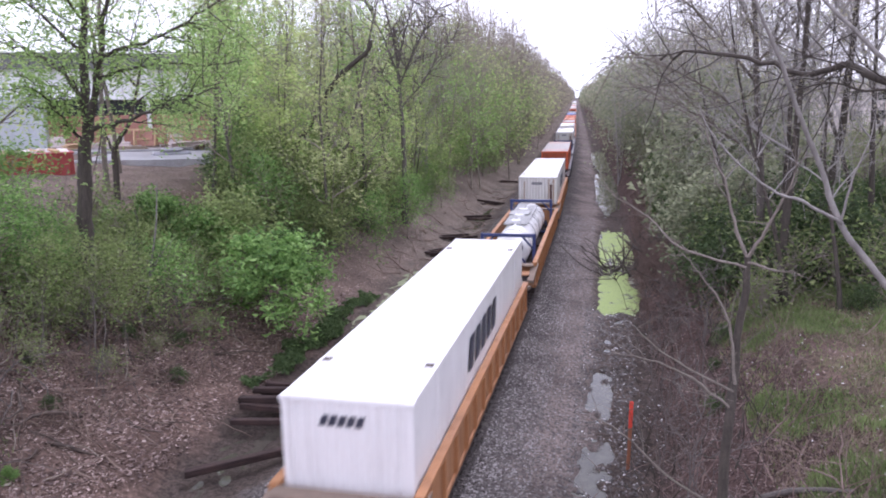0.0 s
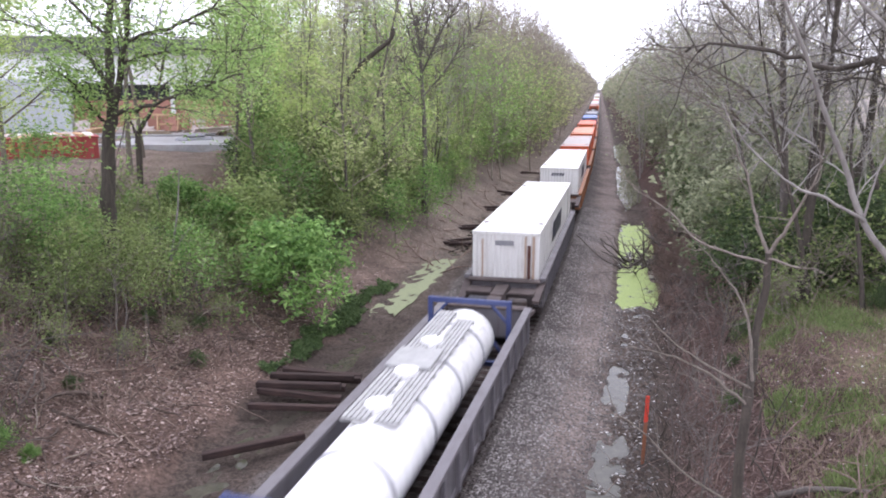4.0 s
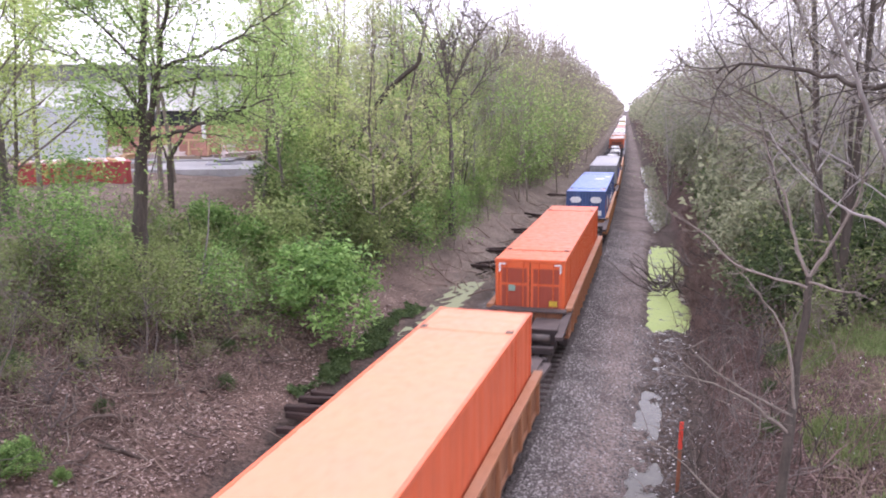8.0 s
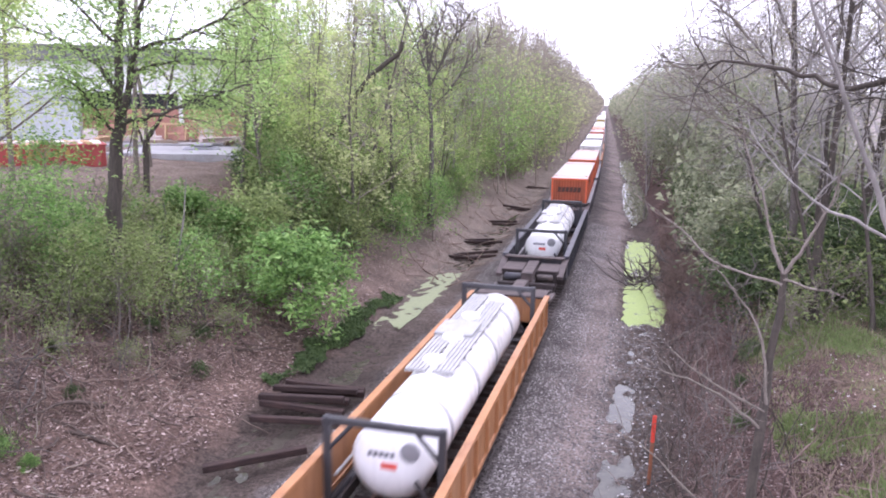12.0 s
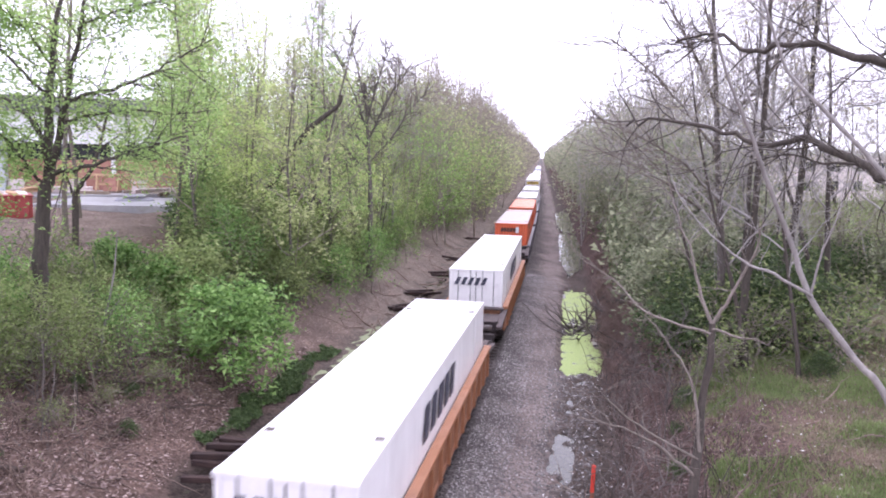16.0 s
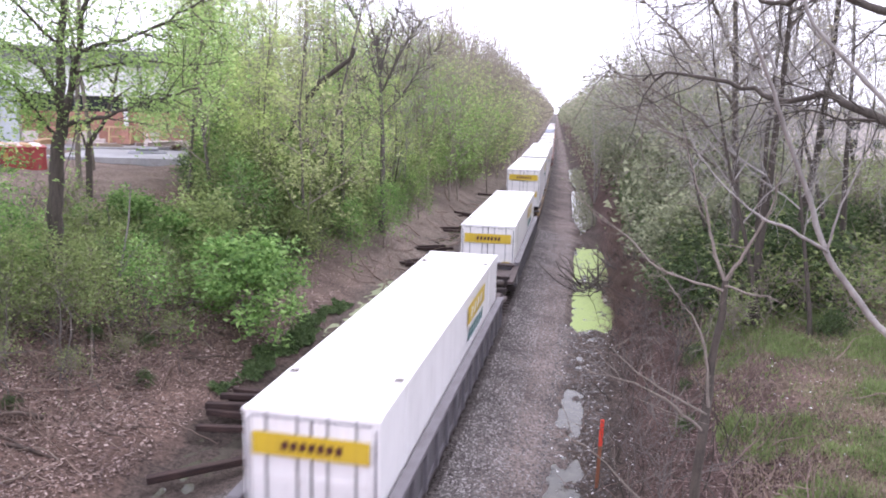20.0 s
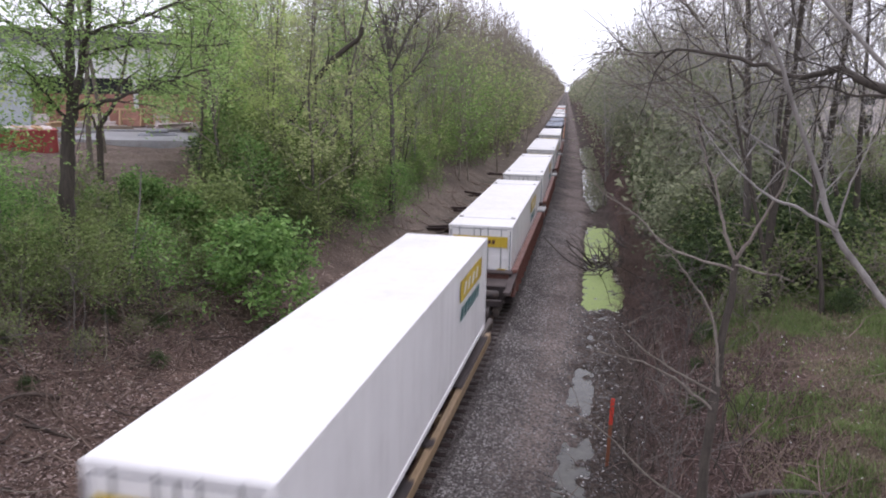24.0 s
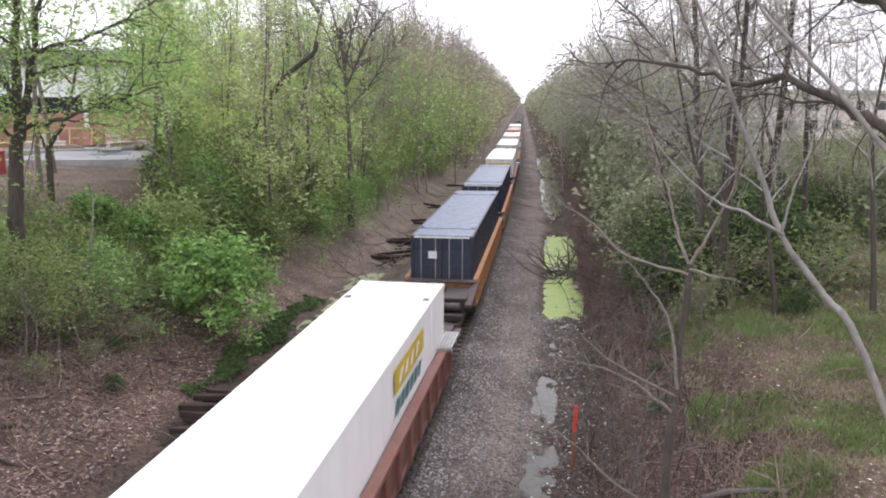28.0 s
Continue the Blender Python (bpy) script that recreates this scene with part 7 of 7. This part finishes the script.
    tagged(fallen, "thin dark brown bowed log lying on the bank", "log")
    far = thing("low_building", "long low pinkish-white building beyond the field", "building")
    part("wall", shared("pink_wall", PINKWALL, lambda s: s.box(0, 60, 0, 10, -0.3, 5.0)), far)
    part("roof", shared("pink_roof", CONCRETE, lambda s: s.box(-0.5, 60.5, -0.5, 10.5, 5.0, 5.5, 0.05)), far)
    for k in range(14):
        for z in (0.9, 3.1):
            part("window", shared("pink_window", DARKGLASS, lambda s: s.box(-0.8, 0.8, -0.05, 0.0, 0, 1.1)), far, pose(3 + k * 4.2, 0, z))
    far.matrix_basis = pose(13.5, 79, 4.6, 0, 0, 34)


yard()


def strewn(name, mat, n, seed, lat0, lat1, y0, y1, size, lift, label, category, flat=0.3, power=1.6, keep=None):
    """Leaves or blades lying on the ground, denser near the bridge."""
    rng = np.random.default_rng(seed)
    lat = rng.uniform(lat0, lat1, n)
    y = y0 + (y1 - y0) * rng.uniform(0, 1, n) ** power
    if keep is not None:
        k = keep(lat, y, rng)
        lat, y = lat[k], y[k]
    c = np.stack([mids(y) + lat, y, ground_z(lat, y) + lift], -1)
    V, F = leaf_quads(rng, c, size, flat)
    V.reshape(-1, 4, 3)[:, :, 2] = c[:, None, 2] + (V.reshape(-1, 4, 3)[:, :, 2] - c[:, None, 2]) * flat
    tagged(new(name, cards(name, V, F, mat)), label, category, kind="stuff")


def patchy(t):
    return lambda lat, y, rng: lump(lat * 0.8 + 3, y * 0.8) + rng.normal(0, 0.15, len(lat)) > t


strewn("dead_leaves", LITTER, 110000, 91, -17, -6.3, 9, 50, 0.046, 0.02, "brown and tan dead leaves on the bank", "leaf litter", keep=lambda lat, y, rng: rng.uniform(0, 1, len(lat)) < np.clip(0.55 + 0.75 * lump(lat * 1.1, y * 1.1) + 0.6 * lump(lat * 2.7 + 4, y * 2.3), 0.12, 1))
strewn("dead_leaves", LITTER, 15000, 114, -15, -6.6, 9.5, 34, 0.085, 0.03, "large curled tan dead leaves on the slope", "leaf litter", 0.45, 1.3, lambda lat, y, rng: lump(lat * 1.7 + 1, y * 1.5) + 0.6 * lump(lat * 4, y * 4) + rng.normal(0, 0.25, len(lat)) > 0.0)
strewn("dead_leaves", LITTER_WET, 22000, 115, -15, -6.2, 9.5, 34, 0.075, 0.025, "dark wet dead leaves on the slope", "leaf litter", 0.35, 1.3, lambda lat, y, rng: lump(lat * 1.5 + 7, y * 1.3 + 2) + 0.6 * lump(lat * 3.3, y * 3.7) + rng.normal(0, 0.2, len(lat)) > 0.1)
strewn("ground_ivy", LEAF_MID, 7000, 116, -14.5, -8.6, 14, 30, 0.06, 0.06, "small green leaves creeping over the slope", "plants", 0.8, 1.2, lambda lat, y, rng: lump(lat * 1.3 + 5, y * 1.2) + 0.5 * lump(lat * 3.1, y * 3.3) + 0.06 * (-lat - 11) + rng.normal(0, 0.15, len(lat)) > 0.42)
strewn("dead_leaves", LITTER, 9000, 92, 6.6, 17, 8, 40, 0.045, 0.02, "brown and tan dead leaves on the bank", "leaf litter")
strewn("dead_leaves", LITTER_WET, 16000, 90, 5.9, 9.2, 9, 45, 0.045, 0.02, "brown and tan dead leaves at the ditch", "leaf litter")


def grass(name, mat, n, seed, lat0, lat1, y0, y1, height, label, keep=None, power=1.4):
    """Upright blades, three corners each."""
    rng = np.random.default_rng(seed)
    lat = rng.uniform(lat0, lat1, n)
    y = y0 + (y1 - y0) * rng.uniform(0, 1, n) ** power
    if keep is not None:
        k = keep(lat, y, rng)
        lat, y = lat[k], y[k]
    m = len(lat)
    c = np.stack([mids(y) + lat, y, ground_z(lat, y) - 0.02], -1)
    a = rng.uniform(0, 2 * np.pi, m)
    w = np.stack([np.cos(a), np.sin(a), np.zeros(m)], -1) * 0.012 * (1 + y[:, None] / 30)
    h = height * rng.uniform(0.4, 1.2, (m, 1))
    tip = np.concatenate([rng.normal(0, 0.45, (m, 2)) * h, h], -1)
    V = np.stack([c - w, c + w, c + tip], 1).reshape(-1, 3)
    tagged(new(name, cards(name, V, np.arange(3 * m).reshape(m, 3), mat)), label, "grass", kind="stuff")


TUFTS = [(8.9, 23.0, 0.8), (10.0, 21.2, 0.9), (8.7, 21.0, 0.5), (8.95, 15.8, 0.55), (8.0, 16.8, 0.5), (9.6, 24.2, 1.0), (11.2, 23.4, 0.9), (12.2, 20.6, 0.9), (10.6, 14.6, 0.8), (11.5, 17.4, 0.6), (9.0, 13.0, 0.7), (13.4, 18.0, 1.2), (12.0, 12.6, 1.0)]


def tufted(lat, y, rng):
    """Thick near the tufts, thin elsewhere."""
    d = np.min([np.hypot(lat - a, (y - b) * 0.8) / (1.1 * r) for a, b, r in TUFTS], 0) + 0.7 * lump(lat * 4, y * 4)
    return rng.uniform(0, 1, len(lat)) < np.clip(1.25 - d, 0.03, 1) * (0.7 + 0.6 * lump(lat * 2.5, y * 2.5))


grass("grass", GRASS, 330000, 93, 7.8, 15, 10, 27, 0.14, "fresh green grass tufts on the bank", tufted, 1.0)
grass("grass", GRASS, 40000, 105, 12, 24, 24, 50, 0.30, "green grass under the trees on the bank", patchy(0.2), 1.0)
grass("dry_grass", STRAW, 70000, 94, 7.8, 17, 9, 30, 0.13, "dry straw-coloured grass on the bank", patchy(-0.25), 1.1)
strewn("ditch_plants", LEAF_DITCH, 22000, 95, -7.1, -5.7, 21.3, 33, 0.085, 0.13, "low green plants along the ditch", "plants", 0.9, 1.0, lambda lat, y, rng: lump(lat * 2.2, y * 1.6) + 0.5 * lump(lat * 5, y * 5) + rng.normal(0, 0.2, len(lat)) - 2.2 * abs(lat + 6.45 - 0.03 * (y - 22)) > -0.45)
for lat, y, k in ((-8.74, 12.89, 0.27), (-8.11, 13.39, 0.11)):
    x, yy, z = place(lat, y)
    copy_thing(bush_a, pose(x, yy, z - 0.03, 0, 0, 77 * y)).scale = (k, k, k)
# some of these pale flecks stand in for glints off the wet mud
strewn("pale_scraps", SCRAP, 420, 112, 3.8, 6.2, 15, 34, 0.05, 0.03, "pale scraps in the ditch, and pale flecks painted as wet glints", "litter", 0.4, 1.0)
strewn("pale_scraps", SCRAP, 420, 113, 7.8, 16, 10, 27, 0.04, 0.05, "pale petals and dry leaves on the grass", "litter", 0.5, 1.0)
grass("grass", GRASS, 14000, 96, -16, -8, 14, 34, 0.22, "sparse green shoots on the slope", patchy(0.42))


def stones(name, seed, n, bands, y0, y1, power, size, mat, label):
    """Loose stones in bands (from, to, share) beside the track."""
    rng = np.random.default_rng(seed)
    lat = np.concatenate([rng.uniform(a, b, int(n * f)) for a, b, f in bands])
    n = len(lat)
    y = y0 + (y1 - y0) * rng.uniform(0, 1, n) ** power
    c = np.stack([mids(y) + lat, y, ground_z(lat, y) + 0.005], -1)
    base = np.array([(1, 0, 0), (0, 1, 0), (-1, 0, 0), (0, -1, 0), (0, 0, 0.8)])
    a = rng.uniform(0, 6.28, n)
    R = np.zeros((n, 2, 2))
    R[:, 0, 0], R[:, 0, 1], R[:, 1, 0], R[:, 1, 1] = np.cos(a), -np.sin(a), np.sin(a), np.cos(a)
    s = rng.uniform(0.4, 1.05, n) * size
    p = np.repeat(base[None], n, 0) * rng.uniform(0.6, 1.4, (n, 5, 1))
    p[:, :, :2] = np.einsum("nij,nkj->nki", R, p[:, :, :2])
    V = (c[:, None] + p * s[:, None, None]).reshape(-1, 3)
    f = np.array([(0, 1, 4), (1, 2, 4), (2, 3, 4), (3, 0, 4)])
    F = (f[None] + (np.arange(n) * 5)[:, None, None]).reshape(-1, 3)
    tagged(new(name, cards(name, V, F, mat)), label, "stones", kind="stuff")


stones("ballast_stones", 97, 24000, ((1.5, 2.9, 0.62), (2.9, 3.9, 0.16), (-3.4, -1.5, 0.22)), 13, 58, 1.7, 0.04, STONES, "loose grey ballast stones beside the track")
stones("ditch_stones", 98, 3600, ((3.7, 5.6, 1.0),), 11, 33, 1.0, 0.055, STONES_WET, "dark wet stones and clods in the muddy ditch")


def sticks(name, n, seed, lat0, lat1, y0, y1, label, mat=DEADWOOD, r=0.014, ln=(0.4, 2.2), rise=0.12):
    rng = np.random.default_rng(seed)
    out = []
    for _ in range(n):
        lat, y = rng.uniform(lat0, lat1), y0 + (y1 - y0) * rng.uniform(0, 1) ** 1.3
        x, _, z = place(lat, y)
        a = rng.uniform(0, 6.28)
        L = rng.uniform(*ln)
        d = np.array([math.cos(a), math.sin(a), 0])
        g = (float(ground_z(lat + d[0] * 0.5, y + d[1] * 0.5)) - float(ground_z(lat, y))) / 0.5
        d[2] = g + rng.uniform(0, rise)
        p, q = stem(rng, (x, y, z + 0.03), d, L, r * rng.uniform(0.5, 1.8), r * 0.4, 6, 0.2)
        out.append((p, q, 0))
    tagged(new(name, cards(name, *tubes(out, (5,)), mat)), label, "branches", kind="stuff")


sticks("fallen_branches", 520, 98, -15, -6.8, 10, 32, "fallen branches and twigs on the leaf-littered slope", DEADWOOD, 0.018)
sticks("fallen_branches", 110, 108, -15, -7.6, 11, 26, "dark fallen branches on the leaf-littered slope", DEADWOOD_DARK, 0.022, (1.0, 3.0), 0.15)
sticks("fallen_branches", 13, 110, -14.5, -8.2, 11, 24, "thick dark rotting branches lying on the slope", DEADWOOD_DARK, 0.045, (1.2, 3.2), 0.04)
sticks("fallen_branches", 240, 117, -13.5, -7.2, 10, 24, "thin dark crossing twigs on the leaf-littered slope", DEADWOOD_DARK, 0.013, (0.5, 2.2), 0.6)
sticks("fallen_branches", 50, 118, -13.5, -7.4, 11, 24, "pale dry sticks on the leaf-littered slope", TWIG_BROWN, 0.012, (0.5, 1.6), 0.7)
sticks("dead_stems", 110, 111, 5.5, 8.0, 13, 36, "thin dark upright stems at the ditch", BARK_WET, 0.014, (0.8, 2.4), 5)
sticks("fallen_branches", 45, 99, 6.5, 12, 10, 36, "fallen branches and twigs on the bank")
sticks("dead_stems", 260, 100, -14.5, -7.4, 12, 32, "upright dead stems and brambles on the slope", DEADWOOD, 0.013, (0.5, 1.9), 2.5)
sticks("dead_stems", 105, 109, -15.5, -9.0, 11, 27, "thin dark upright stems on the slope", BARK_DARK, 0.016, (1.4, 3.2), 4)
sticks("dead_stems", 320, 101, 6.0, 9.0, 12, 45, "upright reddish dead stems at the ditch", TWIG_RED, 0.010, (0.6, 1.8), 2.5)
for k, (lat, y) in enumerate([(-9.6, 14.2), (-11.2, 15.6), (-10.4, 17.6), (-12.2, 18.2), (-9.0, 18.8), (-11.0, 20.6), (-9.8, 22.4), (-12.6, 16.0), (-8.6, 16.4), (-10.0, 12.6), (-12.0, 13.6), (-8.4, 21.2)]):
    sticks("bramble_tangle", 40, 120 + k, lat - 0.9, lat + 0.9, y - 1.0, y + 1.0, "tangle of thin dead brambles and stems on the slope", DEADWOOD if k % 3 else DEADWOOD_DARK, 0.012, (0.4, 1.6), 1.1)
sticks("branch_heap", 110, 102, 4.6, 7.8, 39.9, 43.2, "heap of dark dead branches fallen across the ditch", BARK_DARK, 0.045, (1.0, 3.6), 0.8)
sticks("ditch_litter", 120, 103, 3.9, 6.2, 13, 32, "twigs and debris in the muddy ditch", DEADWOOD, 0.01, (0.1, 0.8), 0.1)
sticks("fallen_branches", 90, 104, -7.5, -4, 36, 75, "fallen branches and rails of wood at the ditch", DEADWOOD, 0.03, (0.8, 3.5), 0.2)


def ties():
    """Ties of the track: those near the bridge are pieces of their own, the rest joined."""
    bed = thing("tie_bed", "timber ties under the rails, their ends showing at the ballast", "railway ties")
    tagged(bed, kind="structure")
    piece = shared("tie", TIE, lambda s: s.box(-1.3, 1.3, -0.11, 0.11, -0.34, -0.167, 0.012))
    for k in range(240):
        y = 4 + k * 0.53
        part("tie", piece, bed, pose(mid(y), y, 0, 0, 0, -math.degrees(3.5 / 41 * math.exp(-y / 41))))
    s = Shape()
    for k in range(400):
        y = 131.5 + k * 0.53
        s.box(mid(y) - 1.3, mid(y) + 1.3, y - 0.11, y + 0.11, -0.34, -0.165)
    tagged(part("far_ties", s.mesh("far_ties", TIE), bed), kind="stuff")


ties()


motions()
